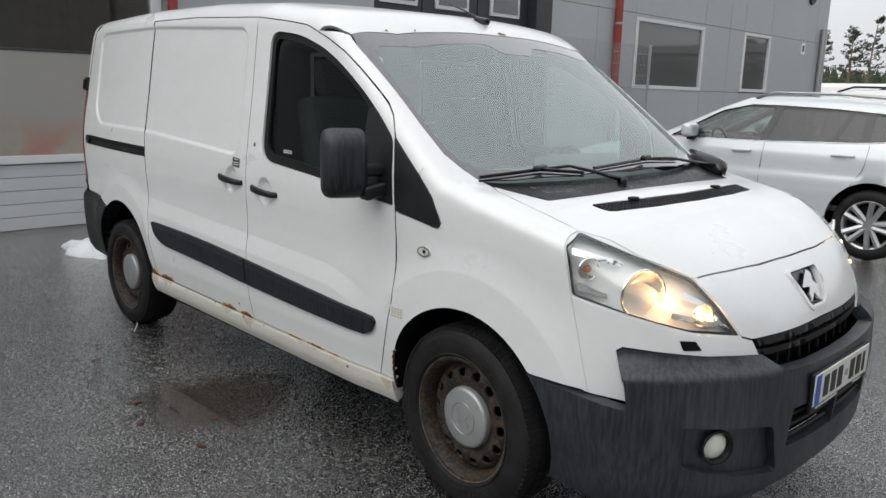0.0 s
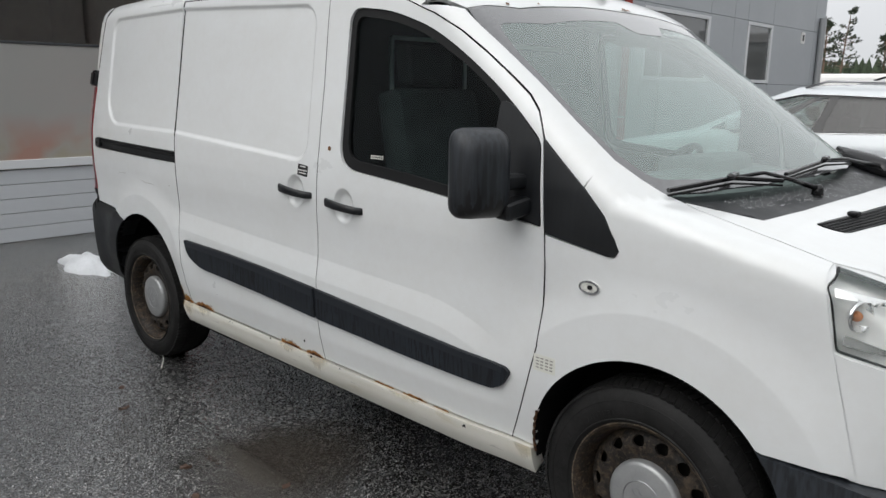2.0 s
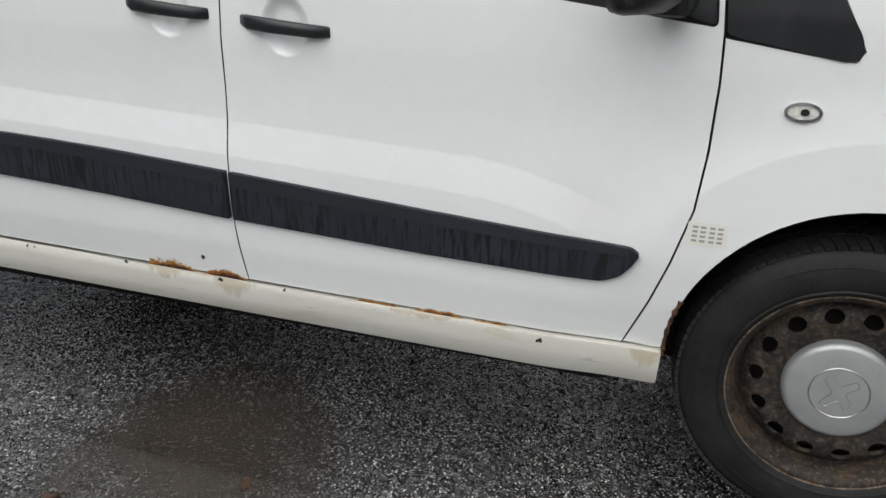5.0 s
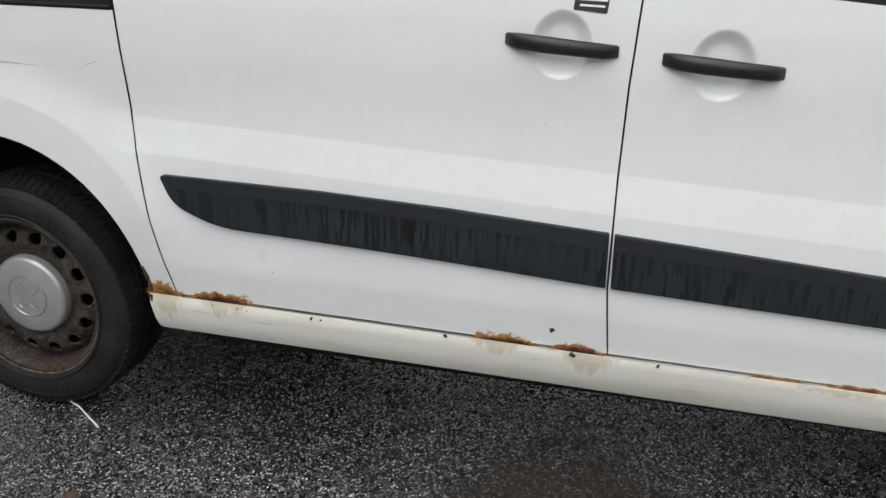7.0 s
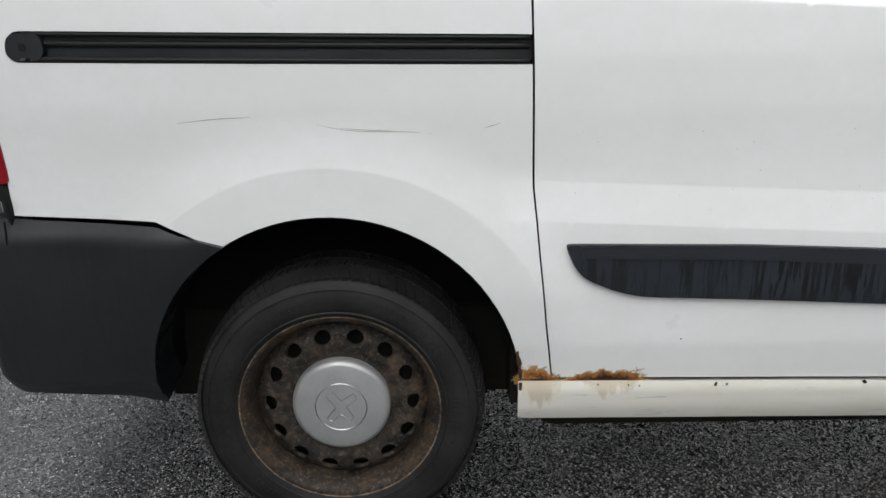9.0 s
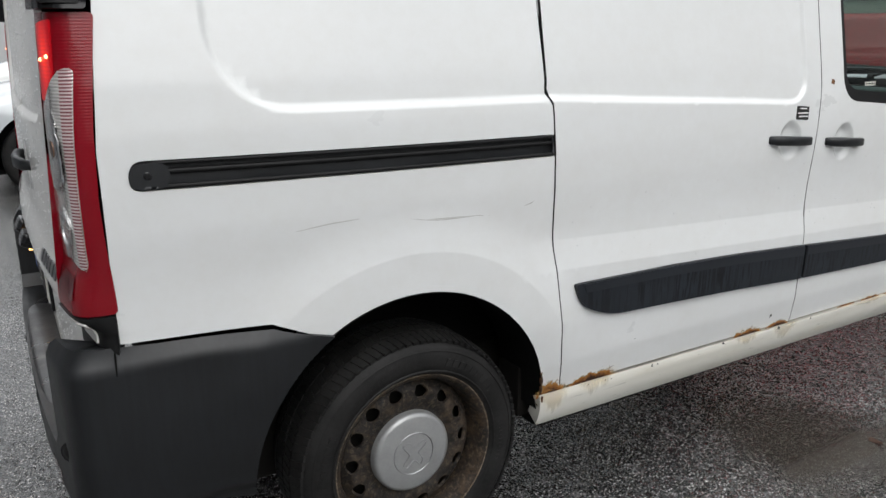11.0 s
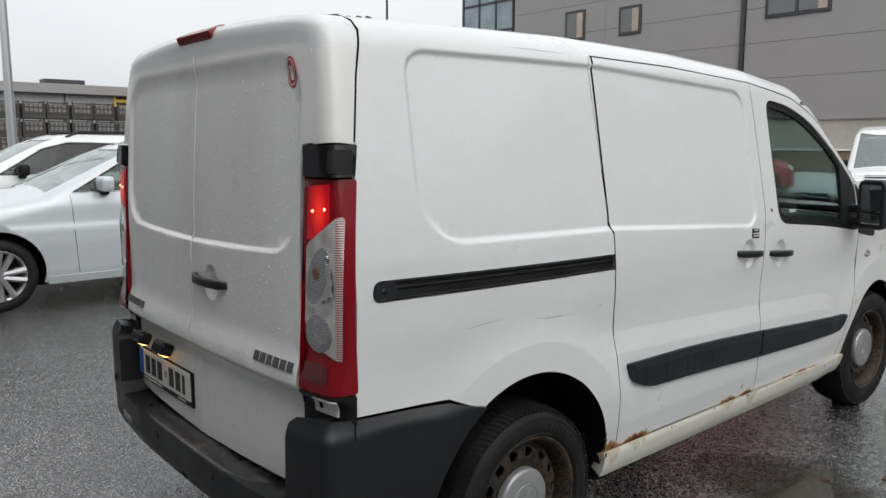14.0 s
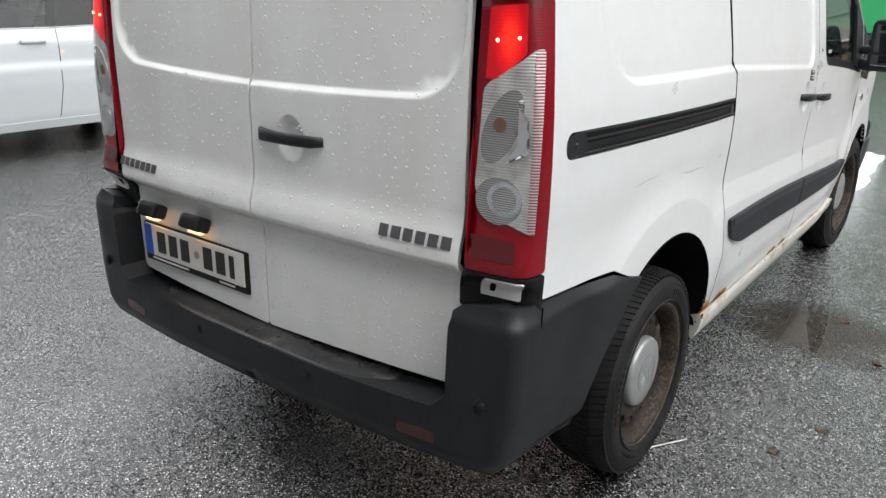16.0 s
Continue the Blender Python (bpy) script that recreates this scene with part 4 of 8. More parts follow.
    # triangle of black trim between door and windscreen
    rim_a = projected(body_f, np.array([(2.634, 1.350), (2.693, 1.302), (2.787, 1.227), (2.858, 1.156), (2.900, 1.092), (2.908, 1.066)]), SIDE)
    rim_b = projected(body_f, np.array([(2.632, 1.348), (2.642, 1.295), (2.651, 1.239), (2.667, 1.092), (2.676, 1.082), (2.816, 1.058), (2.880, 1.046), (2.902, 1.050)]), SIDE)
    band("corner_trim", rim_a, rim_b, 10, 40, plastic, van, body_f, off=0.004, depth=0.02, flip=flip)
    # sill
    sill = rounded([(0.412, 0.300), (0.408, 0.408), (1.0, 0.403), (1.6, 0.393), (2.2, 0.386), (2.635, 0.384), (2.632, 0.282), (2.0, 0.284), (1.2, 0.292)], 0.008)
    skin("sill", sill, SIDE, sill_paint, van, body_f, off=sill_off, step=0.02, depth=0.05, flip=flip, label="yellowed sill with rust blooms")
    # mouldings
    for nm, pts, owner in (
        ("moulding", [(0.500, 0.740, 0.012), (0.90, 0.734), (1.20, 0.722), (1.555, 0.700, 0.004), (1.558, 0.576, 0.004), (1.2, 0.598), (0.9, 0.612), (0.64, 0.622, 0.10), (0.53, 0.668, 0.05)], slide_door),
        ("moulding", [(1.566, 0.699, 0.004), (2.08, 0.664), (2.40, 0.644), (2.543, 0.637, 0.008), (2.563, 0.624, 0.008), (2.551, 0.600, 0.008), (2.526, 0.568, 0.012), (2.487, 0.550, 0.012), (2.44, 0.549), (2.08, 0.556), (1.569, 0.576, 0.004)], front_door),
    ):
        skin(nm, rounded(pts, 0.01), SIDE, streaked, owner, body_f, off=0.013, depth=0.018, flip=flip, step=0.025, label="black rubbing strip streaked with dirt")
    # the clean upper edge of each rubbing strip
    for upper, lower, owner in (([(0.530, 0.7365), (0.90, 0.7325), (1.20, 0.7205), (1.552, 0.6985)], [(0.540, 0.711), (0.9, 0.703), (1.2, 0.689), (1.553, 0.664)], slide_door), ([(1.570, 0.6975), (2.08, 0.6625), (2.40, 0.6425), (2.536, 0.6355)], [(1.571, 0.664), (2.08, 0.634), (2.40, 0.620), (2.536, 0.618)], front_door)):
        band("strip_edge", projected(body_f, along(upper, 44), SIDE), projected(body_f, along(lower, 44), SIDE), 5, 44, strip_edge_mat, owner, body_f, off=0.0155, depth=0.004, flip=flip)
    # door handles: a scooped bowl and a bar across it
    for cx, cz, owner, way in ((1.425, 1.078, slide_door, 1), (1.732, 1.052, front_door, -1)):
        bowl = [(cx + 0.062 * math.cos(t), cz + 0.070 * math.sin(t)) for t in np.linspace(0, 2 * math.pi, 40)[:-1]]
        skin("handle_bowl", bowl, SIDE, paint, owner, body_f, off=lambda q, cx=cx, cz=cz: -0.016 * ease(1.25 - 1.25 * ((q[:, 0] - cx) ** 2 / 0.062**2 + (q[:, 2] - cz) ** 2 / 0.070**2)), depth=0.0, flip=flip, step=0.006)
        ends = [(cx - 0.112, cz + 0.010), (cx + 0.112, cz - 0.010)]
        y = projected(body_f, np.array([[cx, cz]]), SIDE)[0][1]
        bm = bmesh.new()
        bar = [(-0.112, 0.006, 0.012), (-0.085, -0.016, 0.016), (-0.03, -0.024, 0.0165), (0.03, -0.024, 0.0155), (0.085, -0.016, 0.0145), (0.112, 0.006, 0.012)]
        rows = []
        for dx, dy, half in bar:
            mid = Vector((cx + dx, y + dy, cz - 0.075 * dx))
            rows.append([bm.verts.new(mid + Vector((0, a * 0.009, b * half))) for a, b in ((-1, -0.7), (-1, 0.7), (-0.3, 1), (1, 0.8), (1, -0.8), (-0.3, -1))])
        for a, b in zip(rows, rows[1:]):
            for k in range(6):
                bm.faces.new((a[k], a[(k + 1) % 6], b[(k + 1) % 6], b[k]))
        bm.faces.new(rows[0][::-1])
        bm.faces.new(rows[-1])
        if flip:
            bmesh.ops.scale(bm, vec=(1, -1, 1), verts=bm.verts)
            bmesh.ops.reverse_faces(bm, faces=bm.faces)
        part("door_handle", bm, plastic, owner, "black bar handle", smooth=True)
    # front wing
    wing = [(2.667, -0.94, 1.078), (2.816, -0.935, 1.056), (2.898, -0.934, 1.046), (2.911, -0.934, 1.066), (2.860, -0.934, 1.156), (2.788, -0.929, 1.227), (2.808, -0.908, 1.272), (2.816, -0.872, 1.303), (2.830, -0.849, 1.305), (2.903, -0.830, 1.257), (2.960, -0.808, 1.223), (3.008, -0.778, 1.199),
            (3.049, -0.797, 1.187), (3.205, -0.801, 1.150), (3.348, -0.811, 1.116), (3.416, -0.815, 1.099), (3.428, -0.896, 1.066), (3.462, -0.894, 0.912), (3.542, -0.888, 0.617), (3.469, -0.907, 0.620), (3.335, -0.929, 0.618)]
    wing_side = [(x + 0.002, z) for x, z in SEAM_F[2:-1]] + [(2.548, 0.392), (2.612, 0.387)]
    front_arch = arc(3.020, 0.390, 0.380, 180, 38, 32)
    pts = flat([tuple(q) for q in settled(body_f, wing)], SHOULDER)
    ring = projected(body_f, np.array([*front_arch[::-1], *wing_side[::-1]]), SIDE)
    skin("front_wing", pts + flat([tuple(q) for q in ring], SHOULDER), SHOULDER, paint, van, body_f, gap=0.0008, flip=flip, step=0.02, lines=[flat([tuple(q) for q in projected(body_f, np.array(arc(3.018, 0.385, 0.520, 165, 30, 40)), SIDE)], SHOULDER)])
    # screen pillar, from the door's edge over to the glass
    glass_edge = [(2.221, -0.814, 1.740), (2.292, -0.824, 1.692), (2.435, -0.828, 1.596), (2.555, -0.832, 1.509), (2.701, -0.844, 1.398), (2.828, -0.849, 1.305)]
    door_edge = [tuple(q) for q in projected(body_f, np.array([(2.030, 1.769), (2.122, 1.737), (2.249, 1.678), (2.367, 1.606), (2.477, 1.532), (2.548, 1.481), (2.592, 1.436), (2.616, 1.393), (2.634, 1.354), (2.693, 1.305), (2.785, 1.230)]), SIDE)]
    band("screen_pillar", door_edge, glass_edge, 7, 40, paint, van, body_f, flip=flip)
    band("pillar_trim", door_edge, glass_edge, 5, 24, bulkhead_grey, van, body_f, off=-0.022, depth=0.0, flip=flip)
    skin("door_lining", [(1.60, 1.80), (1.80, 1.78), *[(x - 0.01, z - 0.02) for x, z in PILLAR], (2.60, 1.10), (1.62, 1.12)], SIDE, bulkhead_grey, front_door, body_f, holes=[window], off=-0.030, depth=0.0, flip=flip, step=0.04)
    # dark joint above the doors and down the pillar
    joint = projected(body_f, np.array([(0.388, 1.881), (0.9, 1.877), (1.54, 1.8485), (1.80, 1.818), *[(x + 0.001, z + 0.001) for x, z in PILLAR], *SEAM_F[:5]]), SIDE, -0.0012)
    part("door_joint", tube(bmesh.new(), [tuple(q * (1, -1 if flip else 1, 1)) for q in along(joint, 90)], 0.0024, 5), cavity, van)
    for line, wide in ((SEAM_R[:4], 0.0048), (SEAM_R[3:6], 0.003), (SEAM_R[5:], 0.0018), (SEAM_M, 0.0017), (SEAM_F[4:], 0.0018)):
        p = projected(body_f, along(line, 30), SIDE, -0.001)
        part("door_joint", tube(bmesh.new(), [tuple(q * (1, -1 if flip else 1, 1)) for q in p], wide, 5), cavity, van)
    over = np.concatenate([projected(body_f, along(SEAM_B[4:], 16), SIDE, -0.001), settled(body_f, [(-0.590, -0.770, 1.885), (-0.592, -0.735, 1.905), (-0.600, -0.68, 1.925), (-0.605, -0.60, 1.94)], -0.001)])
    part("door_joint", tube(bmesh.new(), [tuple(q * (1, -1 if flip else 1, 1)) for q in over], 0.0034, 5), cavity, van)
    # dark shell behind the joints
    back_cut = [(-0.64, 1.85), (0.4, 1.86), (1.5, 1.83), (1.62, 1.80), (1.66, 1.2), (2.6, 1.08), (2.52, 0.40), (0.45, 0.40), *arch(-0.005, 0.383, 0.425, 3, 120), (-0.64, 0.80)]
    skin("inner_shell", back_cut, SIDE, cavity, van, body_f, off=-0.032, depth=0.0, flip=flip, step=0.06)
    lipped("rear_wheel_liner", -0.005, 0.383, 0.418, -4, 184, van, flip)
    lipped("front_wheel_liner", 3.020, 0.390, 0.381, -8, 186, van, flip)
    # slim turn signal on the wing
    c = projected(body_f, np.array([[2.826, 0.950]]), SIDE)[0]
    lamp = [(2.826 + 0.034 * math.cos(t), 0.950 + 0.019 * math.sin(t)) for t in np.linspace(0, 2 * math.pi, 28)[:-1]]
    sidelamp = skin("side_signal", lamp, SIDE, signal_lens, van, body_f, off=0.004, depth=0.008, flip=flip, step=0.008)
    skin("signal_rim", lamp, SIDE, chrome, sidelamp, body_f, holes=[[(2.826 + 0.028 * math.cos(t), 0.950 + 0.0135 * math.sin(t)) for t in np.linspace(0, 2 * math.pi, 28)[:-1]]], off=0.0062, depth=0.004, flip=flip, step=0.008)
    skin("signal_bulb", [(2.829 + 0.008 * math.cos(t), 0.950 + 0.007 * math.sin(t)) for t in np.linspace(0, 2 * math.pi, 16)[:-1]], SIDE, trim_black, sidelamp, body_f, off=0.006, depth=0.002, flip=flip, step=0.006)

# roof, between the two gutters
g_r = [tuple(q) for q in projected(body_f, np.array([(-0.594, 1.866), (-0.2, 1.875), (0.386, 1.875), (0.9, 1.872), (1.54, 1.844), (1.80, 1.818), (1.953, 1.790), (2.030, 1.766)]), SIDE)]
g_l = [(x, -y, z) for x, y, z in g_r]
roof_out = [(x, y) for x, y, z in g_r] + [(2.222, -0.808), (2.293, -0.62), (2.312, -0.40), (2.318, 0), (2.312, 0.40), (2.293, 0.62), (2.222, 0.808)] + [(x, y) for x, y, z in g_l[::-1]] + [(-0.655, 0.70), (-0.685, 0.35), (-0.69, 0), (-0.685, -0.35), (-0.655, -0.70)]
roof = skin("roof", roof_out, TOP, paint, van, body_f, step=0.04, off=-0.0015, far=2.4, near=1.2, depth=0.02)

for flip in sides:
    skin("roof_corner", [(1.90, -0.70), (2.20, -0.70), (2.20, -0.80), (1.90, -0.80)], TOP, paint, van, body_f, step=0.02, off=-0.006, far=2.4, near=1.2, depth=0.004, flip=flip)

# windscreen with its dark border
half_out = [(2.224, -0.806), (2.292, -0.822), (2.435, -0.826), (2.555, -0.830), (2.701, -0.842), (2.828, -0.846), (2.901, -0.829), (2.965, -0.805), (3.020, -0.66), (3.075, -0.40)]
half_top = [(2.296, -0.62), (2.315, -0.40)]
mirrored = lambda line: [(x, -y) for x, y in line[::-1]]
screen_out = half_out + [(3.095, 0)] + mirrored(half_out) + [(x, -y) for x, y in half_top] + [(2.321, 0)] + half_top[::-1]
half_in = [(2.320, -0.770, 0.04), (2.435, -0.799), (2.555, -0.806), (2.701, -0.820), (2.810, -0.822), (2.925, -0.790, 0.05), (3.000, -0.60), (3.045, -0.35)]
brow = [(2.375, -0.58), (2.385, -0.16), (2.440, -0.10, 0.03)]
screen_in = rounded(half_in + [(3.062, 0)] + [(x, -y, *r) for x, y, *r in half_in[::-1]] + [(x, -y, *r) for x, y, *r in brow] + brow[::-1], 0.01)
screen = skin("windscreen", screen_in, TOP, screen_glass, van, cab_f, off=-0.004, depth=0.0, step=0.05, far=2.4, near=0.6, label="hazy green-tinted windscreen")
screen.visible_shadow = False
skin("screen_border", screen_out, TOP, border_glass, screen, cab_f, holes=[screen_in], off=-0.003, depth=0.006, step=0.04, far=2.4, near=0.6)

# scuttle panel under the wipers
half_scuttle = [(2.93, -0.795), (3.006, -0.774), (3.190, -0.684), (3.215, -0.45), (3.222, -0.254)]
scuttle = half_scuttle + [(3.228, 0)] + mirrored(half_scuttle) + [(2.98, 0.70), (3.03, 0.40), (3.06, 0), (3.03, -0.40), (2.98, -0.70)]
skin("scuttle_panel", scuttle, TOP, plastic, van, nose_f, off=-0.004, depth=0.02, step=0.04, far=2.0, near=0.6, label="black scuttle panel beaded with rain")

# bonnet and nose
vent = rounded([(3.285, -0.575, 0.03), (3.315, -0.30), (3.328, 0), (3.315, 0.30), (3.285, 0.575, 0.03), (3.365, 0.560, 0.04), (3.398, 0.30), (3.410, 0), (3.398, -0.30), (3.365, -0.560, 0.04)], 0.02)
half_bonnet = [(3.012, -0.772), (3.050, -0.792), (3.205, -0.797), (3.348, -0.807), (3.418, -0.812), (3.606, -0.722), (3.717, -0.609), (3.748, -0.43), (3.767, -0.253)]
bonnet_out = half_bonnet + [(3.772, 0)] + mirrored(half_bonnet) + [(3.194, 0.685), (3.219, 0.45), (3.226, 0.254), (3.232, 0), (3.226, -0.254), (3.219, -0.45), (3.194, -0.685)]
bonnet = skin("bonnet", bonnet_out, TOP, paint, van, nose_f, holes=[vent], gap=0.0015, step=0.02, far=2.0, near=0.6, label="white bonnet with a black air intake")
intake = skin("air_intake", vent, TOP, cavity, bonnet, nose_f, off=-0.022, depth=0.0, step=0.04, far=2.0, near=0.6)
for k in range(6):
    s = 3.294 + 0.013 * k
    line = [(s + 0.042 * (1 - (y / 0.54) ** 2), y) for y in np.linspace(-0.555, 0.555, 40)]
    p = projected(nose_f, np.array(line), TOP, -0.002, 2.0, 0.6)
    part("intake_bar", tube(bmesh.new(), [tuple(q) for q in p], 0.0032, 5), trim_black, intake)
for ys in (np.arange(-0.55, -0.10, 0.018), np.arange(0.30, 0.56, 0.018)):
    cross = bmesh.new()
    for y in ys:
        line = [(s + 0.042 * (1 - (y / 0.54) ** 2), y) for s in (3.290, 3.324, 3.362)]
        tube(cross, [tuple(q) for q in projected(nose_f, np.array(line), TOP, -0.002, 2.0, 0.6)], 0.0026, 4)
    part("intake_mesh", cross, trim_black, intake)
for y in (-0.34, 0.30):
    q = projected(nose_f, np.array([[3.318, y]]), TOP, 0.006, 2.0, 0.6)[0]
    part("washer_jet", boxed((0.03, 0.035, 0.012), q, 0.004), trim_black, bonnet)

BONNET_LIP = along([(3.719, -0.607), (3.750, -0.43), (3.769, -0.253), (3.774, 0), (3.769, 0.253), (3.750, 0.43), (3.719, 0.607)], 60)
nose_top = [tuple(q) for q in projected(nose_f, BONNET_LIP, TOP, 0.0, 2.0, 0.6)]
nose_low = [(3.788, 0.577, 0.899), (3.851, 0.524, 0.799), (3.868, 0.476, 0.783), (3.90, 0.20, 0.778), (3.907, 0, 0.780), (3.90, -0.20, 0.778), (3.868, -0.476, 0.783), (3.851, -0.524, 0.799), (3.788, -0.577, 0.899)]
badge_hole = rounded([(-0.118, 0.938, 0.02), (0.118, 0.938, 0.02), (0.068, 0.822, 0.03), (-0.068, 0.822, 0.03)], 0.02)
nose_panel = skin("nose_panel", flat(nose_top + nose_low, FORE), FORE, paint, van, nose_f, holes=[badge_hole], gap=0.0015, step=0.02)
skin("badge_recess", badge_hole, FORE, gloss_black, nose_panel, nose_f, off=-0.012, depth=0.0, step=0.02)
skin("badge_frame", rounded([(-0.134, 0.948, 0.025), (0.134, 0.948, 0.025), (0.080, 0.810, 0.035), (-0.080, 0.810, 0.035)], 0.02), FORE, paint, nose_panel, nose_f, holes=[badge_hole], off=0.006, depth=0.016, step=0.015)
mark = [(-0.05, 0.875), (-0.02, 0.90), (0.02, 0.925), (0.035, 0.91), (0.02, 0.885), (0.05, 0.86), (0.03, 0.855), (0.035, 0.815), (0.015, 0.82), (0.0, 0.85), (-0.03, 0.82), (-0.03, 0.85), (-0.01, 0.87)]
skin("badge_mark", rounded([(1.45 * y, 0.878 + 0.92 * (z - 0.868)) for y, z in mark], 0.008), FORE, chrome, nose_panel, nose_f, off=0.002, depth=0.008, step=0.012)

# upper grille: dark opening with bars
grille = thing("grille", "", "")
grille.parent = van
grille_out = [(-0.474, 0.780), (-0.20, 0.776), (0, 0.778), (0.20, 0.776), (0.474, 0.780), (0.446, 0.722), (0.39, 0.684), (0.20, 0.672), (0, 0.670), (-0.20, 0.672), (-0.39, 0.684), (-0.446, 0.722)]
skin("grille_hollow", grille_out, FORE, cavity, grille, nose_f, off=-0.045, depth=0.0, step=0.04)
for z0, dz, tall, out in ((0.764, -0.004, 0.012, -0.002), (0.722, -0.010, 0.010, -0.006)):
    bar = [(y, z0 - dz * (y / 0.40) ** 2 + tall) for y in np.linspace(-0.455, 0.455, 30)] + [(y, z0 - dz * (y / 0.40) ** 2 - tall) for y in np.linspace(0.445, -0.445, 30)]
    skin("grille_bar", bar, FORE, trim_black, grille, nose_f, off=out, depth=0.03, step=0.03)
for y in np.linspace(-0.32, 0.32, 9):
    p = projected(nose_f, np.array([(y, 0.755 - 0.03 * (y / 0.4) ** 2), (y, 0.665)]), FORE, -0.018)
    part("grille_rib", tube(bmesh.new(), [tuple(q) for q in p], 0.006, 5), trim_black, grille)


# front bumper
def bumper_off(q):
    z, y = q[:, 2], np.abs(q[:, 1])
    jut = 0.052 * ease((0.750 - z) / 0.06) * ease((z - 0.18) / 0.12) * ease((q[:, 0] - 3.42) / 0.25)
    return 0.006 + jut


low_arch = [tuple(q) for q in projected(body_f, np.array(arc(3.020, 0.390, 0.382, 38, -24, 15)), SIDE)]
bumper_line = [(3.335, -0.929, 0.614), (3.469, -0.907, 0.612), (3.542, -0.888, 0.609), (3.660, -0.840, 0.600), (3.618, -0.860, 0.760), (3.631, -0.852, 0.774), (3.765, -0.749, 0.763), (3.885, -0.458, 0.721), (3.898, -0.401, 0.687), (3.925, -0.20, 0.676), *[(3.97, 0.0, z) for z in (0.674, 0.65, 0.63, 0.60, 0.56, 0.53, 0.50, 0.46, 0.42, 0.38, 0.34, 0.30, 0.26, 0.235, 0.215)],
               (3.90, -0.30, 0.215), (3.80, -0.62, 0.218), (3.60, -0.82, 0.222), (3.37, -0.90, 0.228)]
fog_out = rounded(flat([(3.818, -0.788, 0.560), (3.954, -0.451, 0.511), (3.952, -0.390, 0.335), (3.900, -0.601, 0.366), (3.816, -0.774, 0.423)], CORNER), 0.02)
for flip in sides:
    # the central intake is cut out of each half
    mouth = rounded(flat([(3.965, -0.345, 0.55), (3.985, -0.004, 0.54), (3.985, -0.004, 0.405), (3.965, -0.36, 0.415)], CORNER), 0.012)
    half_b = skin("front_bumper", bumper_line + low_arch[::-1], CORNER, dirty_plastic, van, nose_f, holes=[fog_out, mouth], off=bumper_off, depth=0.05, step=0.03, flip=flip, label="scuffed black front bumper with dirt runs")
    skin("intake_hollow", mouth, CORNER, cavity, half_b, nose_f, off=0.0, depth=0.0, step=0.04, flip=flip)
    for z0 in (0.515, 0.475, 0.437):
        p = projected(nose_f, np.array(flat([(3.93, y, z0) for y in np.linspace(-0.34, -0.0, 14)], CORNER)), CORNER, 0.040)
        if flip:
            p = p * (1, -1, 1)
        part("intake_slat", tube(bmesh.new(), [tuple(q) for q in p], 0.008, 6), trim_black, half_b, smooth=True)
    skin("fog_pocket", fog_out, CORNER, dirty_plastic, half_b, nose_f, off=0.030, depth=0.0, step=0.03, flip=flip)
    c = projected(nose_f, np.array(flat([(3.876, -0.670, 0.478)], CORNER)), CORNER, 0.036)[0]
    w = Matrix.Translation((c[0], -c[1] if flip else c[1], c[2])) @ pose(0, 0, 0, 0, 0, 62 if not flip else 118)
    part("fog_ring", lathe(bmesh.new(), [(0.040, 0.02), (0.052, 0.0), (0.058, -0.016), (0.052, -0.020), (0.046, -0.012), (0.042, 0.02)], 32, w), trim_black, half_b, smooth=True)
    part("fog_lamp", lathe(bmesh.new(), [(0.0, -0.012), (0.030, -0.008), (0.045, 0.004)], 28, w), label_pale, half_b, "milky fog lamp", smooth=True)
    # painted corner of the bumper below the headlamp
    corner = [(3.464, -0.896, 0.908), (3.652, -0.832, 0.867), (3.780, -0.704, 0.823), (3.852, -0.524, 0.794), (3.868, -0.478, 0.780), (3.886, -0.452, 0.724), (3.765, -0.749, 0.767), (3.631, -0.852, 0.778), (3.615, -0.861, 0.764), (3.656, -0.842, 0.606), (3.546, -0.886, 0.613)]
    skin("bumper_corner", corner, CORNER, paint, van, nose_f, gap=0.0006, step=0.025, flip=flip)
    wash = rounded(flat([(3.762, -0.744, 0.807), (3.790, -0.698, 0.803), (3.805, -0.683, 0.774), (3.772, -0.737, 0.777)], CORNER), 0.004)
    skin("washer_opening", wash, CORNER, cavity, van, nose_f, off=0.002, depth=0.002, step=0.02, flip=flip)
    # headlamp: a bowl of reflectors under a clear lens
    lens_line = [(3.430, -0.896, 1.066), (3.466, -0.894, 0.914), (3.652, -0.832, 0.873), (3.780, -0.702, 0.829), (3.849, -0.528, 0.800), (3.786, -0.581, 0.899), (3.717, -0.614, 0.971), (3.609, -0.724, 1.030), (3.424, -0.819, 1.099)]
    lamp_2d = rounded(flat([tuple(q) for q in settled(nose_f, lens_line)], CORNER), 0.012)
    # white flanges under the joints of lamp, wing and bumper
    grown = shrunk(resampled(lamp_2d, 0.012), -0.016)
    skin("lamp_flange", [tuple(q) for q in grown], CORNER, paint, van, nose_f, holes=[lamp_2d], off=-0.0035, depth=0.006, step=0.02, flip=flip)
    band("wing_flange", [(3.448, -0.900, 0.90), (3.528, -0.892, 0.615)], [(3.486, -0.885, 0.895), (3.564, -0.880, 0.610)], 4, 12, paint, van, nose_f, off=-0.0035, flip=flip)
    headlamp = thing("headlamp", "", "")
    headlamp.parent = van
    tagged(headlamp, "clear headlamp with a warm lit bulb")
    skin("lamp_lens", lamp_2d, CORNER, lens_clear, headlamp, nose_f, gap=0.001, off=0.001, depth=0.0, step=0.03, flip=flip).visible_shadow = False
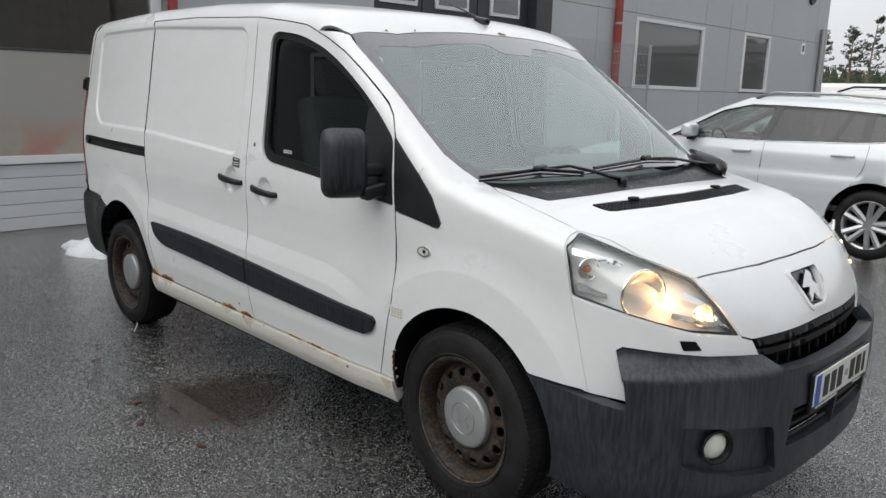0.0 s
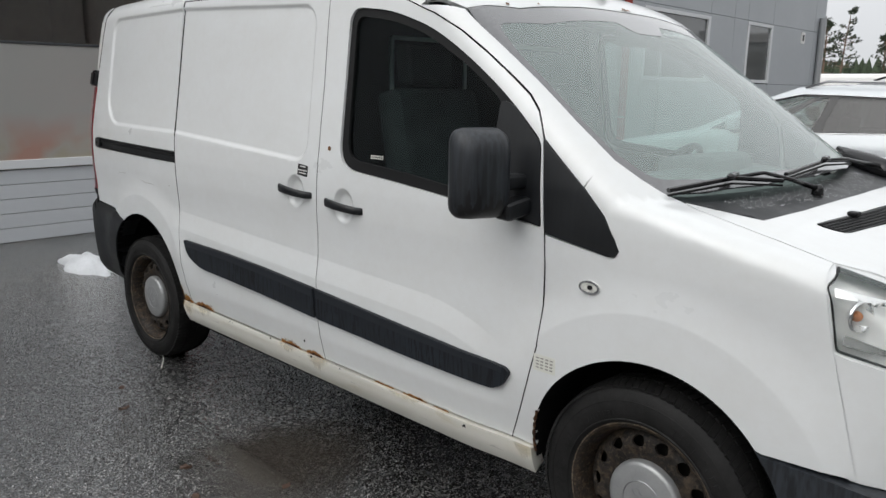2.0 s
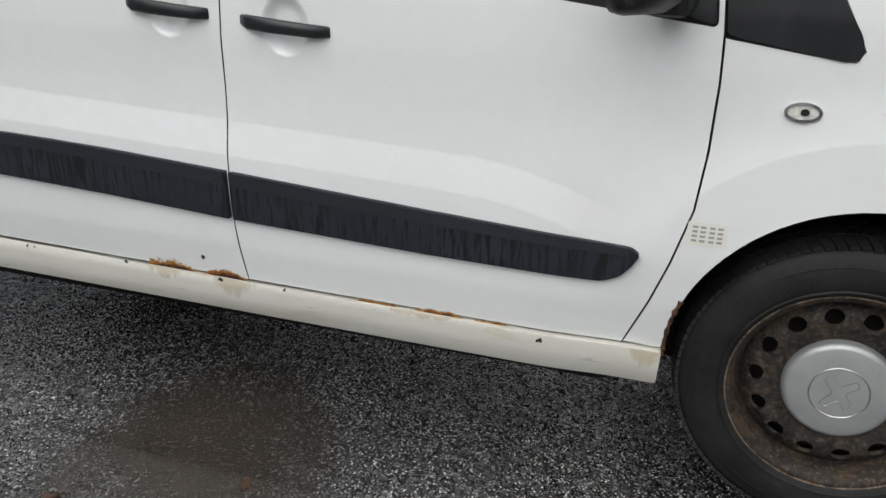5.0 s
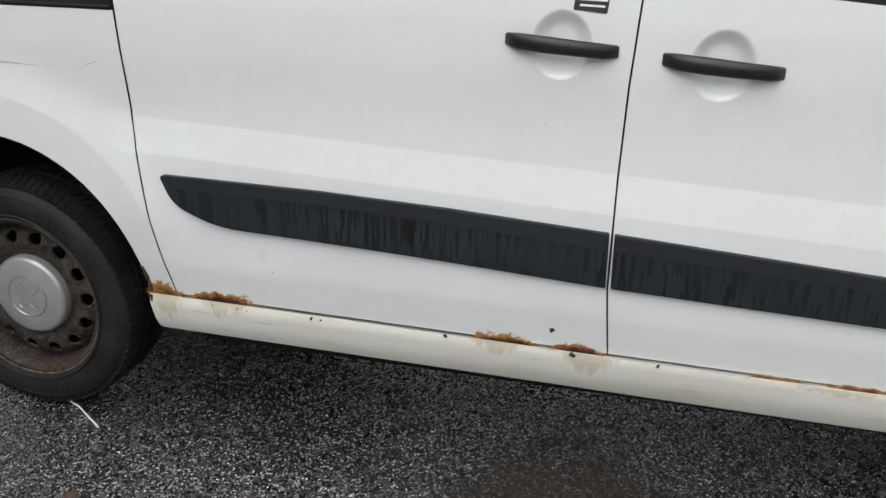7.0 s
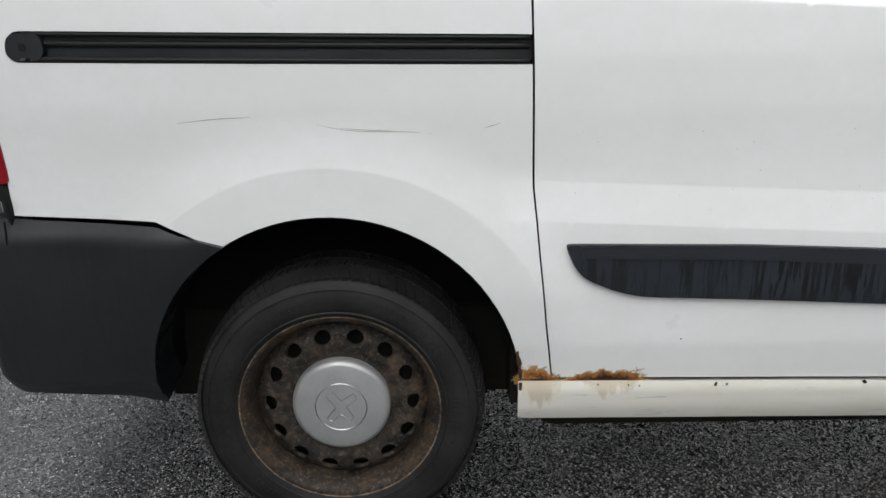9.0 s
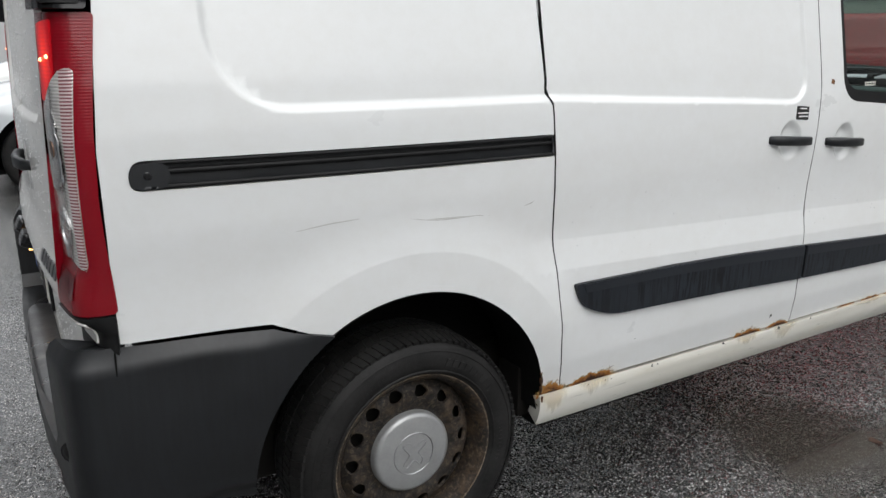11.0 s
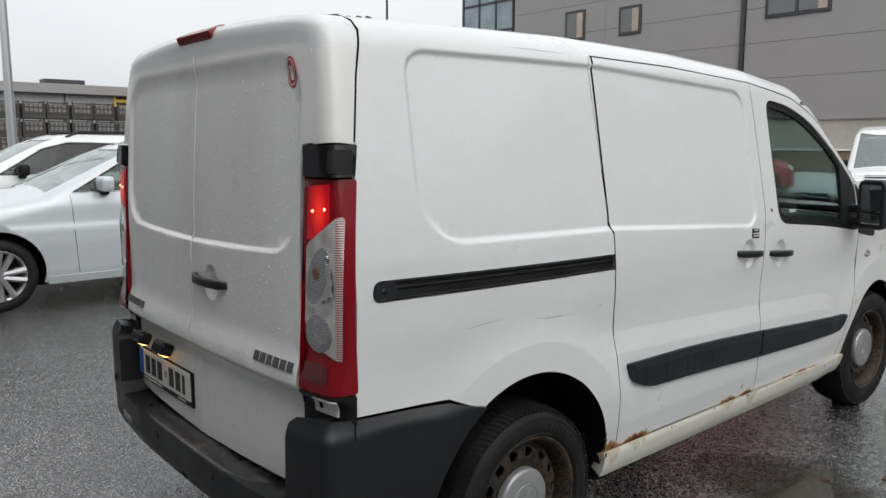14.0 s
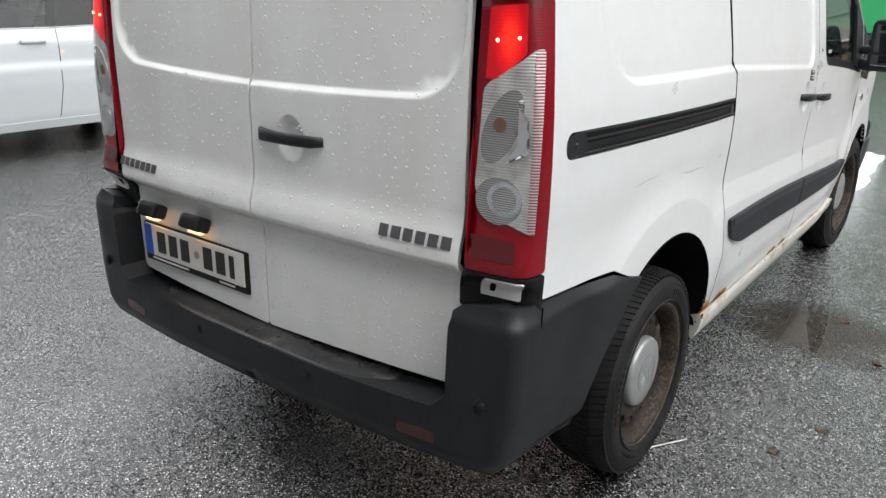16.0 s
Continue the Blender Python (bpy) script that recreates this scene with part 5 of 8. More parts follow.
    skin("lamp_rim", lamp_2d, CORNER, trim_black, headlamp, nose_f, holes=[[tuple(q) for q in shrunk(resampled(lamp_2d, 0.012), 0.0035)]], gap=0.001, off=-0.003, depth=0.012, step=0.02, flip=flip)
    skin("lamp_bowl", lamp_2d, CORNER, housing, headlamp, nose_f, off=lambda q: -0.036 + 0.003 * np.sin(q[:, 2] * 75 + q[:, 0] * 40), depth=0.0, step=0.010, flip=flip)
    for (x, y, z), r, dep in (((3.655, -0.790, 0.935), 0.076, 0.045), ((3.505, -0.870, 1.000), 0.034, 0.03), ((3.785, -0.640, 0.868), 0.036, 0.03)):
        c = projected(nose_f, np.array(flat([(x, y, z)], CORNER)), CORNER, -0.020)[0]
        m = Matrix.Translation((c[0], -c[1] if flip else c[1], c[2])) @ pose(0, 0, 0, 0, 0, 68 if not flip else 112)
        part("lamp_reflector", lathe(bmesh.new(), [(r * 0.12, dep), (r * 0.45, dep * 0.85), (r * 0.75, dep * 0.5), (r * 0.95, 0.0), (r * 1.05, -0.006), (r * 1.06, 0.004)], 36, m), reflector, headlamp, smooth=True)
        if r > 0.05:
            part("lamp_glass", lathe(bmesh.new(), [(0.0, -0.014), (r * 0.5, -0.010), (r * 0.93, 0.002)], 30, m), lens_clear, headlamp, smooth=True)
    for fin in ([(3.452, -0.885, 1.060), (3.560, -0.800, 1.030), (3.585, -0.800, 1.018), (3.455, -0.890, 1.040)], [(3.480, -0.885, 0.955), (3.560, -0.850, 0.930), (3.565, -0.850, 0.915), (3.482, -0.888, 0.930)],
                [(3.735, -0.680, 0.940), (3.790, -0.610, 0.895), (3.795, -0.612, 0.884), (3.737, -0.690, 0.922)], [(3.725, -0.735, 0.885), (3.815, -0.600, 0.845), (3.815, -0.605, 0.832), (3.725, -0.742, 0.868)], [(3.800, -0.600, 0.870), (3.828, -0.555, 0.830), (3.830, -0.560, 0.818), (3.802, -0.610, 0.850)]):
        skin("reflector_fin", rounded(flat(fin, CORNER), 0.003), CORNER, reflector, headlamp, nose_f, off=-0.014, depth=0.010, step=0.012, flip=flip)
    for (x, y, z), r, mat in (((3.700, -0.745, 0.925), 0.013, bulb_warm), ((3.790, -0.630, 0.866), 0.008, bulb_warm), ((3.500, -0.870, 1.000), 0.013, amber)):
        c = projected(nose_f, np.array(flat([(x, y, z)], CORNER)), CORNER, -0.026)[0]
        bm = bmesh.new()
        bmesh.ops.create_icosphere(bm, subdivisions=2, radius=r, matrix=Matrix.Translation((c[0], -c[1] if flip else c[1], c[2])))
        part("bulb", bm, mat, headlamp, smooth=True)


# number plates: white field, blue band, dark bars for the writing
def number_plate(parent, at, turn, name="number_plate"):
    """A plate with its face towards -y of its pose."""
    m = pose(*at, 0, 0, turn)
    holder = part(name, block(bmesh.new(), (0.545, 0.012, 0.138), m @ Matrix.Translation((0, 0.008, -0.010)), 0.006), trim_black, parent, "white number plate in a black holder")
    part("plate_field", block(bmesh.new(), (0.52, 0.006, 0.110), m @ Matrix.Translation((0, 0.0, 0.0)), 0.004), plate_white, holder)
    part("plate_band", block(bmesh.new(), (0.040, 0.002, 0.106), m @ Matrix.Translation((-0.238, -0.0038, 0)), 0.0), plate_blue, holder)
    for k, x in enumerate((-0.165, -0.100, -0.035, 0.085, 0.150, 0.205)):
        part("plate_bar", block(bmesh.new(), (0.044 if k < 5 else 0.022, 0.002, 0.074), m @ Matrix.Translation((x, -0.0040, 0)), 0.0), ink, holder)
    for x, wide in ((-0.13, 0.20), (0.17, 0.075)):
        part("holder_bar", block(bmesh.new(), (wide, 0.002, 0.006), m @ Matrix.Translation((x, 0.001, -0.066)), 0.0), plate_white, holder)
    bm = lathe(bmesh.new(), [(0.0, -0.005), (0.013, -0.005), (0.014, -0.002)], 20, m @ Matrix.Translation((0.028, 0, 0)))
    part("plate_seal", bm, dull_chrome, holder)
    return holder


number_plate(van, (4.000, 0.0, 0.590), 90)

# wipers
for root, tip, joint in (((3.161, -0.175, 1.200), (2.985, -0.823, 1.232), (3.048, -0.559, 1.252)), ((3.105, 0.724, 1.212), (3.098, -0.286, 1.248), (3.083, 0.118, 1.266))):
    arm = part("wiper", tube(bmesh.new(), [root, ((root[0] * 2 + joint[0]) / 3, (root[1] * 2 + joint[1]) / 3, 1.235), ((root[0] + joint[0] * 2) / 3, (root[1] + joint[1] * 2) / 3, 1.262), joint], [0.010, 0.008, 0.006, 0.006], 6), gloss_black, van, smooth=True)
    end = (joint[0] * 2 - tip[0] + 0.02, joint[1] * 1.6 - tip[1] * 0.6, joint[2] - 0.012)
    blade = bmesh.new()
    for a, b, lift in ((tip, joint, 0.0), (joint, end, 0.0)):
        tube(blade, [a, b], 0.007, 6)
    part("blade", blade, gloss_black, arm)
    rub = bmesh.new()
    tube(rub, [(tip[0], tip[1], tip[2] - 0.014), (joint[0], joint[1], joint[2] - 0.016), (end[0], end[1], end[2] - 0.014)], 0.004, 4)
    part("blade_rubber", rub, rubber, arm)
    part("wiper_pivot", lathe(bmesh.new(), [(0.0, 0.014), (0.013, 0.013), (0.017, 0.0), (0.019, -0.02)], 18, Matrix.Translation(root) @ pose(0, 0, 0, 90, 0, 0)), gloss_black, arm, smooth=True)
    part("blade_clip", boxed((0.022, 0.085, 0.020), (joint[0], joint[1], joint[2] + 0.006), 0.008, (0, 0, 12)), gloss_black, arm)

cover_bm = bmesh.new()
tube(cover_bm, [(2.90, 0.855, 1.262), (2.97, 0.820, 1.232), (3.05, 0.775, 1.212), (3.12, 0.735, 1.196), (3.15, 0.70, 1.180)], [0.012, 0.034, 0.044, 0.042, 0.020], 12)
part("wiper_cover", cover_bm, gloss_black, van, "black cover over the wiper pivot", smooth=True)

# aerial on the roof
part("aerial_base", boxed((0.085, 0.035, 0.032), (2.20, 0, 1.868), 0.010, (0, 12, 0)), gloss_black, van)
part("aerial", tube(bmesh.new(), [(2.19, 0, 1.880), (1.97, 0, 1.96), (1.72, 0, 2.04)], [0.005, 0.003, 0.0015], 6), gloss_black, van)


# door mirrors
def door_mirror(flip):
    bm = bmesh.new()
    back_m = pose(2.530, -1.070, 1.252, 0, 0, -24) @ Matrix.Diagonal((0.88, 0.90, 1.0, 1.0))
    rings = []
    for dx, w, h, r, dy in ((-0.046, 0.150, 0.220, 0.030, 0.0), (-0.052, 0.156, 0.228, 0.034, 0.0), (-0.052, 0.188, 0.258, 0.046, 0.0), (-0.030, 0.194, 0.264, 0.050, 0.0), (0.005, 0.186, 0.256, 0.056, 0.002), (0.034, 0.160, 0.228, 0.060, 0.006), (0.050, 0.120, 0.185, 0.055, 0.010), (0.057, 0.060, 0.11, 0.028, 0.012)):
        loop = rounded([(-w / 2, -h / 2), (w / 2, -h / 2), (w / 2, h / 2), (-w / 2, h / 2)], r, 7)
        rings.append([bm.verts.new(back_m @ Vector((dx, dy + a, b))) for a, b in loop])
    for a, b in zip(rings, rings[1:]):
        for k in range(len(a)):
            bm.faces.new((a[k], a[(k + 1) % len(a)], b[(k + 1) % len(a)], b[k]))
    bm.faces.new(rings[0][::-1])
    bm.faces.new(rings[-1])
    bmesh.ops.recalc_face_normals(bm, faces=bm.faces)
    arm = block(bmesh.new(), (0.075, 0.10, 0.055), pose(2.565, -0.965, 1.148, 12, 0, -12), 0.018, 3)
    block(arm, (0.060, 0.12, 0.045), pose(2.55, -0.975, 1.225, 0, 0, -8), 0.016, 3)
    face = block(bmesh.new(), (0.006, 0.140, 0.142), back_m @ Matrix.Translation((-0.0480, 0, 0.034)), 0.002)
    low = block(bmesh.new(), (0.006, 0.140, 0.052), back_m @ Matrix.Translation((-0.0480, 0, -0.076)) @ pose(0, 0, 0, 0, 2, 0), 0.002)
    for b in (bm, arm, face, low):
        if flip:
            bmesh.ops.scale(b, vec=(1, -1, 1), verts=b.verts)
            bmesh.ops.reverse_faces(b, faces=b.faces)
    head = part("door_mirror", bm, mirror_plastic, van, "large black door mirror streaked with dirt", smooth=True)
    part("mirror_arm", arm, plastic, head)
    part("mirror_pane", face, mirror_glass, head)
    part("wide_angle_pane", low, mirror_glass, head)
    # black foot of the mirror inside the door's window
    foot = rounded([(2.435, 1.158, 0.01), (2.448, 1.462, 0.02), (2.500, 1.448, 0.02), (2.618, 1.343, 0.02), (2.646, 1.100, 0.01)], 0.01)
    skin("mirror_foot", foot, SIDE, plastic, head, body_f, off=-0.002, depth=0.012, flip=flip, step=0.02)


for flip in sides:
    door_mirror(flip)


# warm light of the headlamp bulbs
for y, spot in ((-1, (3.715, -0.740, 0.930)), (1, (3.715, -0.740, 0.930)), (-1, (3.795, -0.640, 0.872)), (1, (3.795, -0.640, 0.872))):
    c = projected(nose_f, np.array(flat([spot], CORNER)), CORNER, -0.004)[0]
    warm = new("headlamp_light", bpy.data.lights.new("headlamp_light", "POINT"))
    warm.data.energy, warm.data.color, warm.data.shadow_soft_size = 0.42, (1.0, 0.47, 0.12), 0.012
    warm.location = (c[0], -c[1] * y, c[2])
    warm.parent = van


# ---- the back of the van ----
MID = 0.012
rear_press = rounded([(-0.72, 1.226 + 0.02, 0.0), (-0.690, 1.246, 0.13), (-0.690, 1.83, 0.10), (0.690, 1.83, 0.10), (0.690, 1.248, 0.13), (0.40, 1.235, 0.0), (0.0, 1.226, 0.0), (-0.40, 1.235, 0.0)][1:], 0.0, 10)
REAR_ROWS = [(rear_press + rear_press[:1], (-0.014, -0.007, 0.0, 0.007, 0.014)), ([(-0.70, 0.852), (0.70, 0.852)], (-0.030, -0.018, -0.006, 0.006, 0.018))]
for flip in sides:
    sg = 1 if flip else -1
    inner = MID if flip else -MID
    # a rear door: beside the lamp it stops at the lamp, above it reaches the corner
    door = [(inner, 1.865), (0.30, 1.862), (0.55, 1.855), (0.66, 1.845), (0.735, 1.825, 0.02), (0.750, 1.70), (0.762, 1.565), (0.708, 1.560), (0.708, 0.86), (0.700, 0.525, 0.03), (inner, 0.500)]
    bowl = [(0.145 + 0.056 * math.cos(t), 1.095 + 0.066 * math.sin(t)) for t in np.linspace(0, 2 * math.pi, 40)[:-1]]
    rear_door = skin("rear_door", rounded(door, 0.012), BACK, drop_paint, van, cab_f, holes=[] if flip else [bowl], gap=0.003, step=0.03, lines=REAR_ROWS, flip=flip, label="white rear door beaded with rain")
    # its edge, wrapped round the corner above the lamp
    wrap_a = projected(cab_f, np.array([(0.757, 1.563), (0.745, 1.70), (0.731, 1.824)]), BACK)
    wrap_b = projected(cab_f, np.array([(-0.651, 1.563), (-0.626, 1.74), (-0.609, 1.832)]), SIDE)
    band("door_edge", wrap_a, wrap_b, 9, 14, drop_paint, rear_door, cab_f, flip=flip)
    # tail lamp at the corner
    face = lambda a, z: (-0.728 + 0.079 * a + 0.004 * (1.2 - z) - 0.040 * (1 - a) * min(1.0, max(0.0, (1.40 - z) / 0.45)), -0.712 - 0.134 * a - 0.005 * (1.47 - z) / 0.6 * a, z)
    lamp_line = flat([face(0.0, 1.468), face(1.0, 1.468), face(1.0, 0.868), face(0.0, 0.868)], TAIL)
    lamp = skin("tail_lamp", rounded(lamp_line, 0.010), TAIL, lens_red, van, cab_f, off=0.004, depth=0.03, step=0.02, flip=flip, label="tall red tail lamp, lit at the top")
    clear = rounded(flat([face(0.08, 1.285), face(0.70, 1.365), face(0.84, 1.365), face(0.80, 0.962), face(0.30, 0.998), face(0.08, 1.055)], TAIL), 0.018)
    skin("clear_lens", clear, TAIL, lens_ribbed, lamp, cab_f, off=0.0065, depth=0.004, step=0.02, flip=flip)
    band_line = rounded(flat([face(0.68, 1.362), face(0.835, 1.362), face(0.80, 0.965), face(0.70, 0.975)], TAIL), 0.004)
    skin("ribbed_band", band_line, TAIL, lens_pink, lamp, cab_f, off=0.0082, depth=0.002, step=0.02, flip=flip)
    lit = rounded(flat([face(0.10, 1.448), face(0.56, 1.455), face(0.57, 1.355), face(0.22, 1.300), face(0.09, 1.300)], TAIL), 0.006)
    skin("brake_lens", lit, TAIL, bulb_red, lamp, cab_f, off=0.0065, depth=0.003, step=0.02, flip=flip)
    for spot, z in ((0.20, 1.380), (0.46, 1.386)):
        c = projected(cab_f, np.array(flat([face(spot, z)], TAIL)), TAIL, 0.0065)[0]
        bm = bmesh.new()
        bmesh.ops.create_icosphere(bm, subdivisions=1, radius=0.0045, matrix=Matrix.Translation((c[0], c[1] * -sg, c[2])))
        part("bulb", bm, bulb_spark, lamp, smooth=True)
    spotted = lambda a, z, rx, rz, turn, n=26: [tuple(np.array(flat([face(a, z)], TAIL)[0]) + (rx * math.cos(t) * math.cos(turn) - rz * math.sin(t) * math.sin(turn), rx * math.cos(t) * math.sin(turn) + rz * math.sin(t) * math.cos(turn))) for t in np.linspace(0, 2 * math.pi, n)[:-1]]
    skin("reflector_bowl", spotted(0.33, 1.200, 0.033, 0.085, -0.30), TAIL, lens_smoke, lamp, cab_f, off=0.0085, depth=0.002, step=0.012, flip=flip)
    skin("turn_bulb", spotted(0.30, 1.205, 0.012, 0.016, 0.0), TAIL, smoked_amber, lamp, cab_f, off=0.0100, depth=0.002, step=0.008, flip=flip)
    skin("turn_bulb", spotted(0.56, 1.192, 0.012, 0.010, 0.0), TAIL, smoked_amber, lamp, cab_f, off=0.0100, depth=0.002, step=0.008, flip=flip)
    skin("reflector_bowl", spotted(0.36, 1.035, 0.046, 0.054, 0.0), TAIL, lens_smoke, lamp, cab_f, off=0.0085, depth=0.002, step=0.012, flip=flip)
    skin("lamp_ring", spotted(0.42, 1.040, 0.034, 0.040, 0.0), TAIL, chrome, lamp, cab_f, holes=[spotted(0.42, 1.040, 0.024, 0.029, 0.0)], off=0.0100, depth=0.002, step=0.010, flip=flip)
    skin("reflector_sickle", rounded(flat([face(0.50, 1.245), face(0.62, 1.225), face(0.66, 1.150), face(0.40, 1.120), face(0.52, 1.165)], TAIL), 0.006), TAIL, chrome, lamp, cab_f, off=0.0105, depth=0.002, step=0.010, flip=flip)
    skin("reversing_strip", rounded(flat([face(0.06, 0.950), face(0.56, 0.948), face(0.56, 0.900), face(0.06, 0.900)], TAIL), 0.004), TAIL, deep_red, lamp, cab_f, off=0.0065, depth=0.002, step=0.015, flip=flip)
    # hinge cover above the lamp, open socket below it
    hinge = skin("hinge_cover", rounded(flat([face(0.0, 1.560), face(1.02, 1.562), face(1.0, 1.474), face(0.0, 1.474)], TAIL), 0.006), TAIL, gloss_black, van, cab_f, off=0.020, depth=0.035, step=0.02, flip=flip)
    skin("hinge_flap", rounded(flat([face(0.54, 1.548), face(0.97, 1.548), face(0.97, 1.484), face(0.54, 1.484)], TAIL), 0.006), TAIL, trim_black, hinge, cab_f, off=0.026, depth=0.006, step=0.02, flip=flip)
    socket = skin("lamp_socket", rounded(flat([face(0.0, 0.864), face(0.99, 0.864), face(0.97, 0.770), face(0.0, 0.755)], TAIL), 0.006), TAIL, trim_black, van, cab_f, off=0.008, depth=0.03, step=0.02, flip=flip)
    skin("socket_plate", rounded(flat([face(0.24, 0.850), face(0.70, 0.850), face(0.69, 0.798), face(0.24, 0.798)], TAIL), 0.004), TAIL, label_white, socket, cab_f, off=0.012, depth=0.004, step=0.02, flip=flip)
    skin("socket_slot", rounded(flat([face(0.34, 0.838), face(0.40, 0.838), face(0.40, 0.812), face(0.34, 0.812)], TAIL), 0.002), TAIL, cavity, socket, cab_f, off=0.014, depth=0.002, step=0.02, flip=flip)
    # bumper: a bar with a shelf, raised at the corners
    def bumper_f(x, y, z):
        """The body, drawn out backwards for the bumper."""
        return body_f(x + 0.080 * ease((-0.55 - x) / 0.20), y, z)

    b_arch = [tuple(q) for q in projected(body_f, np.array(arc(-0.005, 0.383, 0.418, 122, 188, 16)), SIDE)]
    b_line = [(-0.37, -0.93, 0.786), (-0.62, -0.892, 0.790), (-0.72, -0.875, 0.793), (-0.79, -0.83, 0.796), (-0.825, -0.745, 0.794), (-0.828, -0.722, 0.780), (-0.830, -0.715, 0.73), (-0.838, -0.710, 0.545), (-0.845, -0.67, 0.505), (-0.848, -0.3, 0.492), *[(-0.852, 0.0, z) for z in (0.490, 0.47, 0.45, 0.43, 0.41, 0.39, 0.37, 0.345)],
              (-0.845, -0.40, 0.345), (-0.82, -0.70, 0.350), (-0.73, -0.84, 0.346), (-0.50, -0.90, 0.328)]
    bump_b = skin("rear_bumper", b_line + b_arch[::-1], TAIL, plastic, van, bumper_f, off=lambda q: 0.012 - 0.022 * ease((q[:, 2] - 0.748) / 0.05) - 0.018 * ease((0.395 - q[:, 2]) / 0.05), depth=0.105, step=0.03, flip=flip, label="black rear bumper with a worn step")
    seam = projected(bumper_f, along(flat([(-0.690, -0.885, 0.788), (-0.700, -0.89, 0.60), (-0.690, -0.88, 0.40)], TAIL), 16), TAIL, 0.0095)
    part("bumper_joint", tube(bmesh.new(), [tuple(q * (1, -1 if flip else 1, 1)) for q in seam], 0.0022, 5), cavity, bump_b)
    for (x, y, z) in ((-0.842, -0.245, 0.449), (-0.80, -0.800, 0.545)):
        c = projected(bumper_f, np.array(flat([(x, y, z)], TAIL)), TAIL, 0.010)[0]
        m = Matrix.Translation((c[0], c[1] * -sg, c[2])) @ pose(0, 0, 0, 0, 0, (-90 if y > -0.6 else -52) if not flip else (-90 if y > -0.6 else -128))
        part("parking_sensor", lathe(bmesh.new(), [(0.0, -0.006), (0.013, -0.005), (0.015, 0.0), (0.021, -0.002), (0.023, 0.004)], 22, m), trim_black, bump_b, smooth=True)
    refl = rounded(flat([(-0.845, -0.575, 0.430), (-0.835, -0.690, 0.436), (-0.835, -0.690, 0.402), (-0.845, -0.575, 0.398)], TAIL), 0.006)
    skin("bumper_reflector", refl, TAIL, dark_red, bump_b, bumper_f, off=0.013, depth=0.005, step=0.02, flip=flip)
    if not flip:
        # handle of the right-hand door
        skin("handle_bowl", bowl, BACK, drop_paint, rear_door, cab_f, off=lambda q: -0.016 * ease(1.25 - 1.25 * ((q[:, 1] + 0.145) ** 2 / 0.056**2 + (q[:, 2] - 1.095) ** 2 / 0.066**2)), depth=0.0, step=0.006)
        bm = bmesh.new()
        rows = []
        for dy, dx, hh in ((-0.125, 0.006, 0.012), (-0.095, -0.016, 0.016), (-0.03, -0.026, 0.0165), (0.03, -0.026, 0.0165), (0.095, -0.018, 0.019), (0.125, 0.006, 0.015)):
            mid = Vector((-0.778 + dx, -0.145 + dy, 1.100))
            rows.append([bm.verts.new(mid + Vector((a * 0.009, 0, b * hh))) for a, b in ((-1, -0.7), (-1, 0.7), (-0.3, 1), (1, 0.8), (1, -0.8), (-0.3, -1))])
        for a, b in zip(rows, rows[1:]):
            for k in range(6):
                bm.faces.new((a[k], a[(k + 1) % 6], b[(k + 1) % 6], b[k]))
        bm.faces.new(rows[0][::-1])
        bm.faces.new(rows[-1])
        bmesh.ops.recalc_face_normals(bm, faces=bm.faces)
        part("door_handle", bm, plastic, rear_door, "black bar handle", smooth=True)
        # model name as plain bars
        for k, y in enumerate(np.linspace(0.485, 0.670, 6)):
            skin("lettering_bar", [(y - 0.013, 0.930), (y + 0.013, 0.930), (y + 0.013, 0.900), (y - 0.013, 0.900)], BACK, letter_grey, rear_door, cab_f, off=0.004, depth=0.004, step=0.02)
        # round warning label with a white palm shape
        disc = [(0.632 + 0.027 * math.cos(t), 1.768 + 0.044 * math.sin(t)) for t in np.linspace(0, 2 * math.pi, 32)[:-1]]
        lab = skin("warning_label", disc, BACK, label_red, rear_door, cab_f, off=0.0045, depth=0.004, step=0.012)
        skin("label_ring", [(0.632 + 0.023 * math.cos(t), 1.768 + 0.038 * math.sin(t)) for t in np.linspace(0, 2 * math.pi, 32)[:-1]], BACK, label_white, lab, cab_f, holes=[[(0.632 + 0.020 * math.cos(t), 1.768 + 0.034 * math.sin(t)) for t in np.linspace(0, 2 * math.pi, 32)[:-1]]], off=0.0055, depth=0.0, step=0.008)
        skin("label_palm", rounded([(0.620, 1.760), (0.622, 1.788), (0.629, 1.788), (0.629, 1.770), (0.636, 1.770), (0.636, 1.788), (0.643, 1.786), (0.646, 1.758), (0.639, 1.746), (0.626, 1.746)], 0.003), BACK, label_white, lab, cab_f, off=0.0055, depth=0.0, step=0.008)
    else:
        for k, y in enumerate(np.linspace(0.50, 0.70, 7)):
            skin("lettering_bar", [(y - 0.011, 0.930), (y + 0.011, 0.930), (y + 0.011, 0.903), (y - 0.011, 0.903)], BACK, letter_grey, rear_door, cab_f, off=0.004, depth=0.004, step=0.02, flip=True)
        for y in (0.53, 0.30):
            cover = part("plate_lamp", boxed((0.055, 0.10, 0.050), (-0.790, y, 0.775), 0.014, (0, 24, 0)), gloss_black, rear_door)
            part("lamp_glow", boxed((0.020, 0.06, 0.004), (-0.786, y, 0.745)), plate_glow, cover)
        number_plate(rear_door, (-0.766, 0.362, 0.656), -90)

